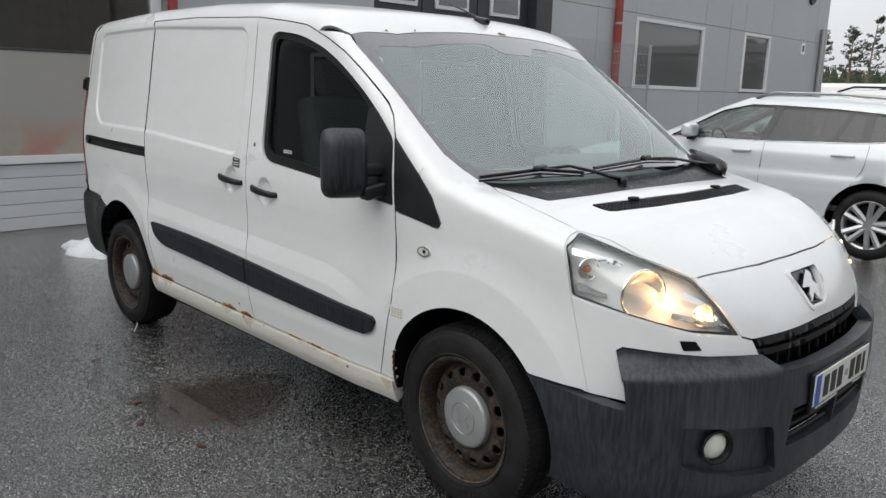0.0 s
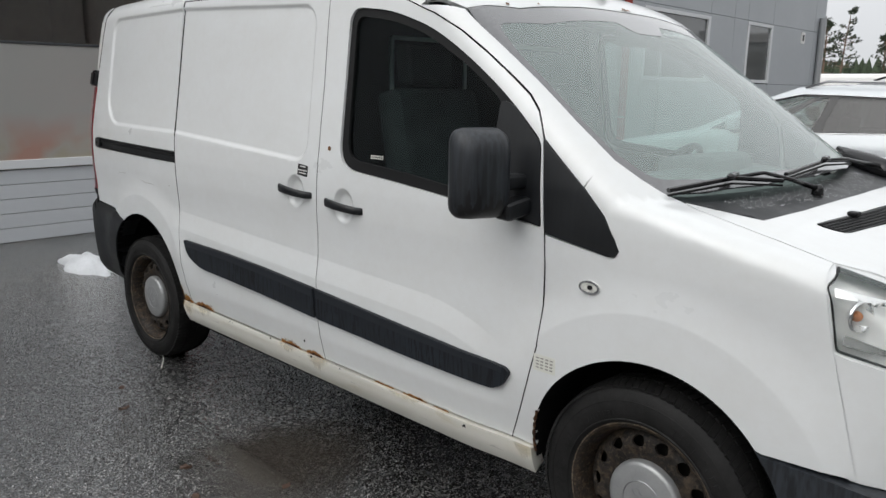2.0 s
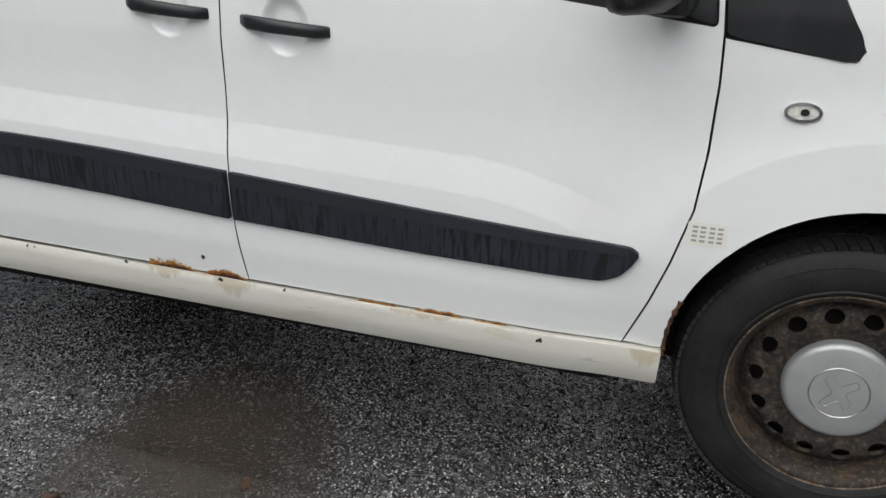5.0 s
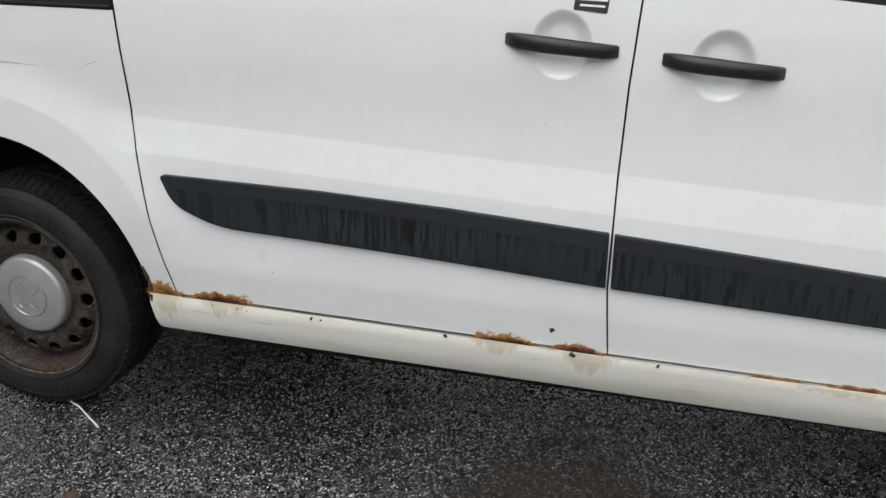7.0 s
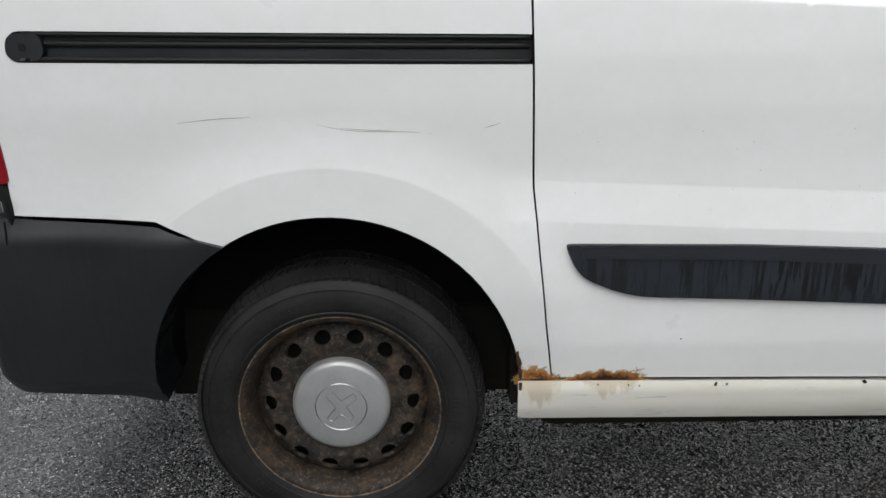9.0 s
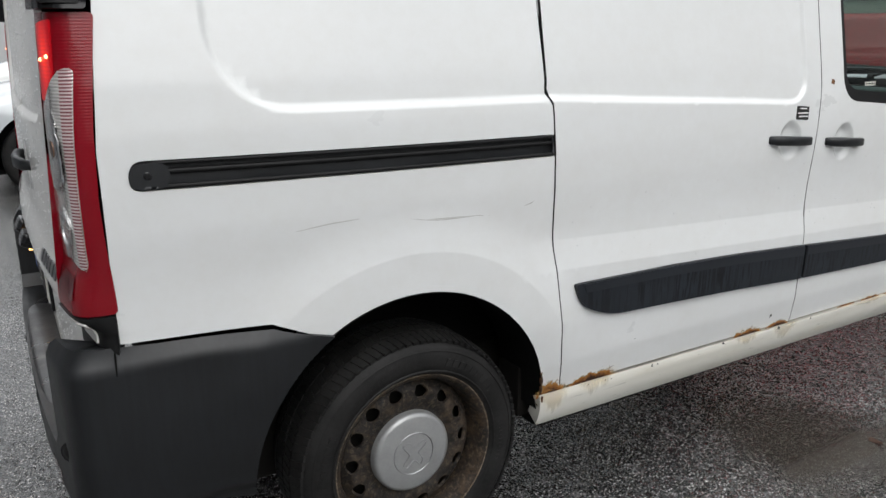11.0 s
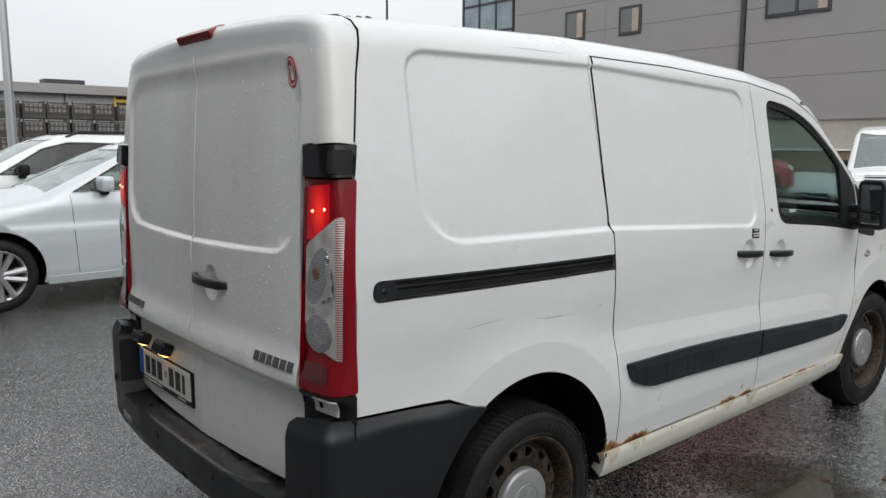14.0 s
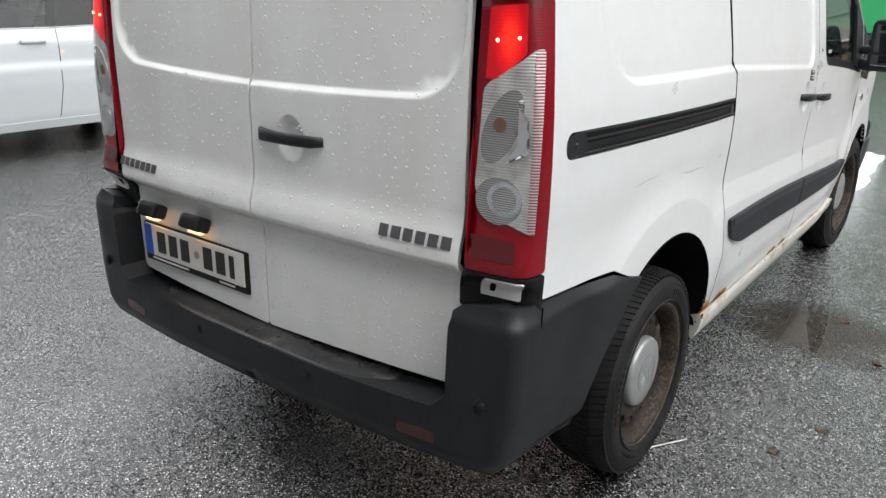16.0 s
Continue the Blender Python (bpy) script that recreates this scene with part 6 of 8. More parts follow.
# the flat step of the rear bumper, scuffed and wet
rows_y = np.linspace(-0.715, 0.715, 60)
lip = projected(bumper_f, np.stack([-rows_y, np.full(60, 0.484)], 1), BACK, 0.006)
step_bm = bmesh.new()
rows = []
for (x, y, z) in lip:
    up = 0.055 * max(0.0, (abs(y) - 0.66) / 0.055) ** 2
    rows.append([step_bm.verts.new((x + dx, y, dz + up)) for dx, dz in ((-0.004, 0.468), (-0.005, 0.482), (0.001, 0.491), (0.012, 0.496), (0.05, 0.499), (0.10, 0.500), (0.16, 0.498))])
for p, q in zip(rows, rows[1:]):
    for k in range(6):
        step_bm.faces.new((p[k], p[k + 1], q[k + 1], q[k]))
bmesh.ops.recalc_face_normals(step_bm, faces=step_bm.faces)
part("bumper_step", step_bm, step_mat, van, "scuffed wet step of the rear bumper", smooth=True)

# rear brake lamp on the roof edge and the dark shell behind the doors
part("high_brake_lamp", boxed((0.07, 0.28, 0.036), (-0.712, 0.0, 1.935), 0.012, (0, -24, 0)), lens_red, van, "red high-level brake lamp")
skin("rear_shell", [(-0.80, 1.84), (0.80, 1.84), (0.85, 0.9), (0.80, 0.50), (-0.80, 0.50), (-0.85, 0.9)], BACK, cavity, van, cab_f, off=-0.034, depth=0.0, step=0.06)
edge_a = [tuple(q) for q in projected(cab_f, np.array([(-0.608, 1.824)]), SIDE)] + [tuple(q) for q in projected(cab_f, np.array([(0.735, 1.816), (0.66, 1.836), (0.55, 1.846), (0.30, 1.853), (0, 1.856)]), BACK)]
edge_a = edge_a + [(x, -y, z) for x, y, z in edge_a[::-1][1:]]
edge_b = [(-0.593, -0.790, 1.866), (-0.606, -0.760, 1.885), (-0.640, -0.715, 1.905), (-0.672, -0.50, 1.935), (-0.685, -0.2, 1.955), (-0.688, 0.0, 1.957)]
edge_b = edge_b + [(x, -y, z) for x, y, z in edge_b[::-1][1:]]
band("roof_rear_edge", edge_a, edge_b, 8, 60, paint, van, body_f, off=-0.0012)

# ---- wheels ----
def wheel(name, at, turn, steer=0.0, R=0.333):
    w = thing(name, "", "")
    w.parent = van
    w.matrix_basis = pose(*at, 0, 0, turn + steer)
    tagged(w, "rusty steel wheel with a silver centre cap and worn tyre")
    prof = [(0.205, 0.088), (0.212, 0.060), (0.222, -0.082), (0.232, -0.098), (0.262, -0.110), (0.292, -0.108), (R - 0.021, -0.099), (R - 0.009, -0.086), (R, -0.068), (R + 0.001, 0.0), (R, 0.068), (R - 0.009, 0.086), (0.30, 0.105), (0.262, 0.108), (0.225, 0.095)]
    tyre = part("tyre", lathe(bmesh.new(), prof, 72), rubber, w, smooth=True)
    lugs = bmesh.new()
    for k in range(96):
        a = 360 / 96 * k
        for y, turn_y, wide in ((-0.072, 14, 0.050), (-0.020, -10, 0.040), (0.028, 10, 0.040), (0.075, -14, 0.046)):
            block(lugs, (0.0175, wide, 0.008), pose(0, 0, 0, 0, a + (1.9 if abs(y) < 0.05 else 0), 0) @ pose(0, y, R + 0.001 - (0.005 if abs(y) > 0.05 else 0), 12 * (1 if y < 0 else -1) if abs(y) > 0.05 else 0, 0, turn_y))
    part("tread", lugs, rubber, tyre)
    ribs = bmesh.new()
    for r0, tall in ((0.246, 0.0015), (0.300, 0.002)):
        lathe(ribs, [(r0 - 0.003, -0.1065 if r0 < 0.27 else -0.1035), (r0, -0.1115 if r0 < 0.27 else -0.1085), (r0 + 0.003, -0.1065 if r0 < 0.27 else -0.1035)], 72)
    part("sidewall_rib", ribs, rubber, tyre, smooth=True)
    marks = bmesh.new()
    for a0, count, step_a, rr, tall in ((20, 9, 4.6, 0.272, 0.020), (140, 9, 4.6, 0.272, 0.020), (260, 9, 4.6, 0.272, 0.020), (82, 11, 2.6, 0.268, 0.010), (200, 12, 2.6, 0.268, 0.010), (318, 9, 2.6, 0.268, 0.010)):
        for k in range(count):
            block(marks, (0.011 if tall > 0.015 else 0.005, 0.004, tall), pose(0, 0, 0, 0, a0 + step_a * k, 0) @ pose(0, -0.1095, rr, 0, 0, 0))
    part("sidewall_marking", marks, rubber, tyre, kind="stuff")
    # pressed disc with a ring of holes
    def dish(r):
        return np.interp(r, [0.0, 0.10, 0.125, 0.150, 0.175, 0.198, 0.205], [-0.050, -0.055, -0.052, -0.062, -0.060, -0.040, -0.030])
    circle = lambda r, n, cx=0.0, cz=0.0: [(cx + r * math.cos(2 * math.pi * k / n), cz + r * math.sin(2 * math.pi * k / n)) for k in range(n)]
    holes = [[(0.170 * math.cos(t) + 0.0175 * math.cos(s) * math.cos(t) - 0.0205 * math.sin(s) * math.sin(t), 0.170 * math.sin(t) + 0.0175 * math.cos(s) * math.sin(t) + 0.0205 * math.sin(s) * math.cos(t)) for s in np.linspace(0, 2 * math.pi, 15)[:-1]] for t in np.linspace(0, 2 * math.pi, 15)[:-1]]
    uv, tris = filled(circle(0.205, 90), holes, 0.012)
    r = np.hypot(uv[:, 0], uv[:, 1])
    p = np.stack([uv[:, 0], dish(r), uv[:, 1]], 1)
    g = (dish(r + 1e-3) - dish(r - 1e-3)) / 2e-3
    n = np.stack([g * uv[:, 0] / (r + 1e-6), -np.ones(len(r)), g * uv[:, 1] / (r + 1e-6)], 1)
    n /= np.linalg.norm(n, axis=1)[:, None]
    shell("rim_disc", p, n, tris, steel, w, 0.008)
    rim = part("rim", lathe(bmesh.new(), [(0.204, 0.02), (0.203, -0.035), (0.208, -0.058), (0.214, -0.082), (0.222, -0.092), (0.231, -0.098), (0.235, -0.094), (0.228, -0.080)], 72), rim_steel, w, smooth=True)
    lip = bmesh.new()
    tube(lip, [(0.2330 * math.cos(t), -0.0975, 0.2330 * math.sin(t)) for t in np.linspace(0, 2 * math.pi, 73)[:-1]], 0.0022, 5, True)
    part("rim_lip", lip, lip_rust, rim, smooth=True)
    part("brake_drum", lathe(bmesh.new(), [(0.0, -0.01), (0.18, -0.01), (0.20, 0.0), (0.20, 0.06)], 40), under, w)
    cap = part("centre_cap", lathe(bmesh.new(), [(0.0, -0.0835), (0.06, -0.0830), (0.102, -0.0805), (0.111, -0.0765), (0.1150, -0.068), (0.1155, -0.050)], 56), cap_silver, w, "silver centre cap", smooth=True)
    ring = bmesh.new()
    tube(ring, [(0.060 * math.cos(t), -0.083, 0.060 * math.sin(t)) for t in np.linspace(0, 2 * math.pi, 41)[:-1]], 0.0018, 5, True)
    part("cap_ring", ring, dull_chrome, cap)
    figure = [(-0.035, 0.030), (-0.015, 0.038), (0.0, 0.015), (0.030, 0.035), (0.038, 0.022), (0.012, 0.0), (0.028, -0.022), (0.020, -0.040), (0.0, -0.018), (-0.022, -0.038), (-0.034, -0.028), (-0.012, -0.002)]
    relief = bmesh.new()
    tube(relief, [(x, -0.0835, z) for x, z in rounded(figure, 0.006)], 0.0011, 4, True)
    part("cap_relief", relief, dull_chrome, cap)
    part("cap_notch", boxed((0.010, 0.006, 0.006), (0.018, -0.0725, 0.106)), cavity, cap)
    return w


WHEEL_Y = 0.818
for x, y, r, steer in ((0.0, WHEEL_Y, 0.333, 0.0), (3.017, WHEEL_Y - 0.006, 0.346, -3.0)):
    wheel("wheel", (x, -y, r + 0.001), 0, steer, r)
    wheel("wheel", (x, y, r + 0.001), 180, steer, r)

# underside
part("underbody", boxed((4.1, 1.36, 0.26), (1.55, 0, 0.37), 0.05), under, van)
# wide unseen tray, added so that less daylight gets under the van
part("unseen_tray", boxed((2.05, 1.66, 0.20), (1.50, 0, 0.33), 0.03), under, van)
for x in (0.9, 2.0):
    part("floor_beam", boxed((0.10, 1.62, 0.10), (x, 0, 0.36)), under, van)
for x in (0.0, 3.017):
    part("axle", tube(bmesh.new(), [(x, -0.75, 0.333), (x, 0.75, 0.333)], 0.05, 10), under, van)
for y in (-0.60, 0.60):
    for x in (0.0, 3.0):
        part("wheel_well", boxed((0.95, 0.10, 0.62), (x, y, 0.55)), cavity, van)
part("chassis_rail", boxed((2.2, 0.10, 0.16), (1.5, -0.78, 0.38)), under, van)
part("chassis_rail", boxed((2.2, 0.10, 0.16), (1.5, 0.78, 0.38)), under, van)

# ---- inside the cab ----
part("cab_floor", boxed((1.0, 1.56, 0.04), (2.08, 0, 0.52)), dash_grey, van)
bulk = part("bulkhead", boxed((0.03, 1.56, 1.30), (1.590, 0, 1.165)), bulkhead_grey, van)
for y, z, w, h in ((-0.36, 1.52, 0.44, 0.34), (0.36, 1.52, 0.44, 0.34), (-0.36, 1.08, 0.46, 0.38), (0.36, 1.08, 0.46, 0.38)):
    frame_b = bmesh.new()
    for dy, dz, a, b in ((0, h / 2, w, 0.018), (0, -h / 2, w, 0.018), (w / 2, 0, 0.018, h), (-w / 2, 0, 0.018, h)):
        block(frame_b, (0.012, a, b), Matrix.Translation((1.610, y + dy, z + dz)), 0.004)
    part("bulkhead_frame", frame_b, frame_grey, bulk)


def cab_seat(y):
    s = part("cab_seat", boxed((0.50, 0.50, 0.16), (2.02, y, 0.86), 0.05, (0, -6, 0), 3), cloth, van)
    part("backrest", boxed((0.14, 0.48, 0.62), (1.78, y, 1.18), 0.05, (0, -12, 0), 3), cloth, s)
    part("head_restraint", boxed((0.09, 0.26, 0.17), (1.70, y, 1.58), 0.035, (0, -8, 0), 3), cloth, s)
    part("seat_base", boxed((0.40, 0.42, 0.26), (2.02, y, 0.66), 0.02), dash_grey, s)


for y in (-0.48, 0.42):
    cab_seat(y)
dash = part("dashboard", boxed((0.62, 1.56, 0.20), (2.78, 0, 1.065), 0.07, (0, 6, 0), 4), dash_grey, van)
part("dash_face", boxed((0.16, 1.58, 0.40), (2.52, 0, 0.94), 0.05, (0, -14, 0), 3), dash_grey, dash)
part("instrument_hood", boxed((0.26, 0.40, 0.10), (2.52, 0.40, 1.185), 0.045, (0, -6, 0), 4), dash_grey, dash)
part("centre_console", boxed((0.12, 0.26, 0.30), (2.46, 0, 0.98), 0.03, (0, -18, 0), 3), trim_black, dash)
for y in (-0.62, -0.16, 0.16, 0.68):
    part("air_vent", boxed((0.02, 0.16, 0.09), (2.450, y, 1.105), 0.01, (0, -14, 0)), gloss_black, dash)
ring = pose(2.36, 0.42, 1.10, 0, -62, 0)
col = tube(bmesh.new(), [tuple(ring @ Vector((0.185 * math.cos(t), 0.185 * math.sin(t), 0))) for t in np.linspace(0, 2 * math.pi, 41)[:-1]], 0.015, 8, True)
steer = part("steering_wheel", col, trim_black, van, smooth=True)
part("wheel_hub", block(bmesh.new(), (0.16, 0.14, 0.05), ring, 0.03, 3), trim_black, steer)
for a in (0, 180, 270):
    part("wheel_spoke", tube(bmesh.new(), [tuple(ring @ Vector((0.05 * math.cos(radians(a + 90)), 0.05 * math.sin(radians(a + 90)), 0))), tuple(ring @ Vector((0.18 * math.cos(radians(a + 90)), 0.18 * math.sin(radians(a + 90)), 0)))], 0.014, 6), trim_black, steer)
part("headlining", boxed((0.44, 1.30, 0.02), (1.82, 0, 1.80), 0.0, (0, 8, 0)), dash_grey, van)
part("inner_mirror", boxed((0.03, 0.22, 0.06), (2.36, 0.0, 1.69), 0.015, (0, 10, 0)), trim_black, van)


# ---- wear on the van: rust, stains, labels, scratches ----
random.seed(12)


def rust_patch(x0, x1, z0, z1, owner, mat, off, name, label):
    """A patch of the flank in which rust has broken out."""
    skin(name, [(x0, z0), (x1, z0), (x1, z1), (x0, z1)], SIDE, mat, owner, body_f, off=off, depth=0.0, step=0.012, label=label)


for x0, x1, z, high in ((0.388, 0.520, 0.409, 0.075), (0.395, 0.475, 0.400, 0.045), (0.500, 0.735, 0.409, 0.064), (1.245, 1.425, 0.400, 0.050), (1.425, 1.605, 0.396, 0.046), (1.84, 2.02, 0.388, 0.026), (2.00, 2.19, 0.387, 0.028), (2.18, 2.30, 0.387, 0.018)):
    rust_patch(x0, x1, z - 0.006, z + high, van, rust, 0.0018, "rust_bloom", "blistered orange rust")
# rust water that has run down over the sill
for x0, x1, low in ((0.405, 0.520, 0.285), (0.54, 0.70, 0.335), (1.26, 1.39, 0.345), (1.47, 1.61, 0.295), (1.95, 2.18, 0.362), (2.56, 2.635, 0.290)):
    rust_patch(x0, x1, low, 0.4085 - 0.011 * (x0 - 0.4), van, stain, lambda q: sill_off(q) + 0.0008, "rust_run", "yellow-brown rust stain")
# rusted lips of the wheel arches
for pts, w in ((arc(-0.005, 0.383, 0.421, -2, 14, 12), 0.005), (arc(3.020, 0.390, 0.383, 160, 183, 16), 0.005)):
    p = projected(body_f, np.array(pts), SIDE, 0.001)
    part("arch_rust", tube(bmesh.new(), [tuple(q) for q in p], [w * (0.5 + 1.6 * abs(noise.noise(Vector((i * 0.9, w * 900, 0))))) for i in range(len(p))], 6), dark_rust, van, "rusted arch lip")
# rusted rear edge of the sill
p = projected(body_f, along([(0.414, 0.404), (0.416, 0.36), (0.418, 0.302)], 14), SIDE, 0.012)
part("sill_rust", tube(bmesh.new(), [tuple(q) for q in p], [0.006 * (1.0 - 0.04 * i) * (0.5 + 1.4 * abs(noise.noise(Vector((i * 0.8, 3.3, 0))))) for i in range(len(p))], 6), dark_rust, van, "rusted end of the sill")
# flaked chips
for k, (x, z, r) in enumerate(((1.449, 0.447, 0.006), (2.360, 0.371, 0.006), (0.768, 0.513, 0.0016), (0.86, 0.397, 0.004), (0.885, 0.396, 0.0025), (0.66, 0.397, 0.002), (0.685, 0.395, 0.002), (0.59, 0.399, 0.002), (1.50, 0.392, 0.006), (1.20, 0.398, 0.004), (1.69, 0.392, 0.004))):
    skin("paint_chip", blob(x, z, r * 1.3, r, k + 2, 20 * k, 12, 0.8), SIDE, ink, van, body_f, off=(lambda q: sill_off(q) + 0.0012) if z < 0.40 else 0.0012, depth=0.0, step=0.005)
skin("rust_spot", blob(1.640, 1.260, 0.010, 0.009, 4, 0, 12, 0.6), SIDE, bare_rust, van, body_f, off=0.0012, depth=0.001, step=0.005)
for x, y, r in ((2.270, -0.66, 0.007), (2.294, -0.52, 0.005), (2.306, 0.02, 0.012), (2.309, 0.045, 0.009)):
    skin("rust_spot", blob(x, y, r * 0.7, r, 7 + y, 0, 12, 0.8), TOP, bare_rust, van, body_f, off=0.002, depth=0.001, step=0.006, far=2.4, near=1.2)
# scratches on the quarter panel
for pts in ([(-0.30, 0.998), (-0.22, 1.007), (-0.14, 1.010)], [(-0.02, 0.996), (0.03, 0.985), (0.08, 0.980), (0.17, 0.979), (0.225, 0.974)], [(0.325, 0.985), (0.36, 0.995)], [(0.03, 0.987), (0.09, 0.983), (0.15, 0.981)]):
    p = projected(body_f, along(pts, 14), SIDE, -0.0002)
    part("scratch", tube(bmesh.new(), [tuple(q) for q in p], [0.0003 + 0.0007 * math.sin(math.pi * i / 13) for i in range(14)], 4), scratch_mat, van)
# black door label and pale wing label, their writing as bars
lab = skin("door_label", rounded([(1.447, 1.190), (1.512, 1.184), (1.508, 1.140), (1.443, 1.146)], 0.003), SIDE, ink, van, body_f, off=0.0012, depth=0.001, step=0.02)
for z, a, b in ((1.179, 1.462, 1.497), (1.164, 1.450, 1.507), (1.153, 1.455, 1.503)):
    skin("label_bar", [(a, z + 0.004), (b, z + 0.002), (b, z - 0.002), (a, z + 0.0)], SIDE, label_white, lab, body_f, off=0.0022, depth=0.0, step=0.02)
lab = skin("wing_label", rounded([(2.650, 0.712), (2.728, 0.712), (2.730, 0.660), (2.648, 0.660)], 0.004), SIDE, label_pale, van, body_f, off=0.0012, depth=0.001, step=0.02)
for x in (2.660, 2.676, 2.694, 2.710):
    for z in (0.704, 0.694, 0.684, 0.674):
        skin("label_bar", [(x, z), (x + 0.011, z), (x + 0.011, z - 0.005), (x, z - 0.005)], SIDE, scratch_mat, lab, body_f, off=0.0022, depth=0.0, step=0.02)
# window etching: small pale bars and a chequered strip on the pane
for k in range(14):
    x = 1.86 + 0.010 * (k // 2)
    skin("pane_mark", [(x, 1.252 - 0.008 * (k % 2)), (x + 0.006, 1.252 - 0.008 * (k % 2)), (x + 0.006, 1.246 - 0.008 * (k % 2)), (x, 1.246 - 0.008 * (k % 2))], SIDE, label_pale, van, body_f, off=-0.0185, depth=0.0, step=0.02)
# raindrops on the rear doors and the scuttle
def beads(name, points, axes, fun, parent, off=0.0, low=0.0016, high=0.0038, far=4.6, near=0.0):
    p = projected(fun, np.array(points), axes, off, far, near)
    n = gradient(fun, p)
    bm = bmesh.new()
    for q, w in zip(p, n):
        r = random.uniform(low, high)
        u = Vector(w).orthogonal().normalized()
        v = Vector(w).cross(u)
        c = Vector(q)
        ring = [bm.verts.new(c + r * (math.cos(a) * u + math.sin(a) * v)) for a in (k * math.pi / 3 for k in range(6))]
        inner = [bm.verts.new(c + r * 0.6 * (math.cos(a) * u + math.sin(a) * v) + Vector(w) * r * 0.45) for a in (k * math.pi / 3 for k in range(6))]
        for k in range(6):
            bm.faces.new((ring[k], ring[(k + 1) % 6], inner[(k + 1) % 6], inner[k]))
        bm.faces.new(inner)
    ob = part(name, bm, drop_mat, parent, smooth=True, kind="stuff")
    return ob


drop_mat = material("raindrop", (0.66, 0.67, 0.67), 0.05, spec=0.7)
beads("rain_beading", [(random.uniform(-0.69, 0.69), 0.56 + 1.2 * random.random() ** 1.3) for _ in range(2200)], BACK, cab_f, van)
beads("rain_beading", [(random.uniform(0.45, 2.6), random.uniform(0.75, 1.0)) for _ in range(70)], SIDE, body_f, van, 0.0, 0.0012, 0.0026)
beads("rain_beading", [(3.03 + 0.16 * random.random() * (1 - (y / 0.8) ** 2) + 0.02, y) for y in np.random.uniform(-0.62, 0.62, 600)], TOP, nose_f, van, -0.004, 0.0009, 0.0020, 2.0, 0.6)


# ---- ground ----
def sheet(name, points, z, mat, label, category, kind="structure"):
    bm = bmesh.new()
    bm.faces.new([bm.verts.new((x, y, z)) for x, y in points])
    return solo(name, bm, mat, label, category, kind)


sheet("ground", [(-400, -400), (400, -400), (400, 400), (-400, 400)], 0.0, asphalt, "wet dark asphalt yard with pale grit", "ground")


puddle = sheet("puddle", blob(1.52, -1.12, 0.80, 0.80, 2, 20, 60, 0.1), 0.004, puddle_mat, "shallow brown puddle on the asphalt", "puddle", "structure")


def heap(name, cx, cy, rx, ry, high, seed, label, rough=0.35):
    """A low uneven lump of snow."""
    edge = blob(cx, cy, rx, ry, seed, 0, 36, rough)
    bm = bmesh.new()
    rings = []
    for f in (1.0, 0.93, 0.80, 0.6, 0.35):
        h = high * (1 - f * f) ** 0.7 if f < 1 else -0.005
        rings.append([bm.verts.new((cx + (x - cx) * f, cy + (y - cy) * f, max(-0.005, h * (1 + 0.6 * noise.noise(Vector((x * 9 * f, y * 9 * f, seed)))))) ) for x, y in edge])
    top = bm.verts.new((cx, cy, high))
    n = len(edge)
    for a, b in zip(rings, rings[1:]):
        for k in range(n):
            bm.faces.new((a[k], a[(k + 1) % n], b[(k + 1) % n], b[k]))
    for k in range(n):
        bm.faces.new((rings[-1][k], rings[-1][(k + 1) % n], top))
    return solo(name, bm, snow_mat, label, "snow", smooth=True)


heap("snow_heap", -2.32, -0.36, 0.36, 0.16, 0.11, 3, "small grey heap of melting snow on asphalt")
heap("snow_patch", 5.6, -0.45, 1.1, 0.34, 0.05, 5, "thin slushy snow patch on the asphalt")
heap("snow_patch", 14.0, 7.0, 5.0, 0.8, 0.10, 8, "long strip of slushy snow across the yard")
heap("snow_bank", 25.0, 6.0, 0.75, 9.0, 0.55, 9, "low bank of ploughed snow along a hall")
part_twig = tube(bmesh.new(), [(0.03, -0.895, 0.006), (0.075, -0.900, 0.008), (0.12, -0.918, 0.007), (0.18, -0.955, 0.006), (0.235, -0.988, 0.005)], 0.0025, 5)
solo("straw", part_twig, label_pale, "pale bent straw lying on wet asphalt", "straw")
random.seed(4)
leaf_at = [(1.55, -1.50), (1.32, -1.42), (0.60, -1.35), (1.72, -1.22), (0.35, -1.25), (1.95, -1.40)]
for k, (x, y) in enumerate(leaf_at):
    bm = bmesh.new()
    pts = blob(x, y, 0.022, 0.014, k + 11, 40 * k, 14, 0.5)
    top = [bm.verts.new((u, v, 0.008 + 0.006 * math.sin(9 * u * 20))) for u, v in pts]
    bm.faces.new(top)
    low_v = [bm.verts.new((u, v, 0.003)) for u, v in pts]
    for a in range(len(pts)):
        b = (a + 1) % len(pts)
        bm.faces.new((low_v[a], low_v[b], top[b], top[a]))
    solo("dead_leaf", bm, soaked, "brown sodden leaf scrap on wet asphalt", "leaf", group="leaf scraps on the yard")

# ---- the workshop behind the van: its face stands at x = -3.78 ----
FACE = -3.78
TALL = 5.0


def wall_part(name, y0, y1, z0, z1, mat, parent, proud=0.0, thick=0.06, bevel=0.006, label=""):
    return part(name, boxed((thick, y1 - y0, z1 - z0), (FACE + proud - thick / 2, (y0 + y1) / 2, (z0 + z1) / 2), bevel), mat, parent, label)


wall = thing("wall_workshop", "grey sandwich-panel workshop wall with thin joints", "wall", kind="structure")
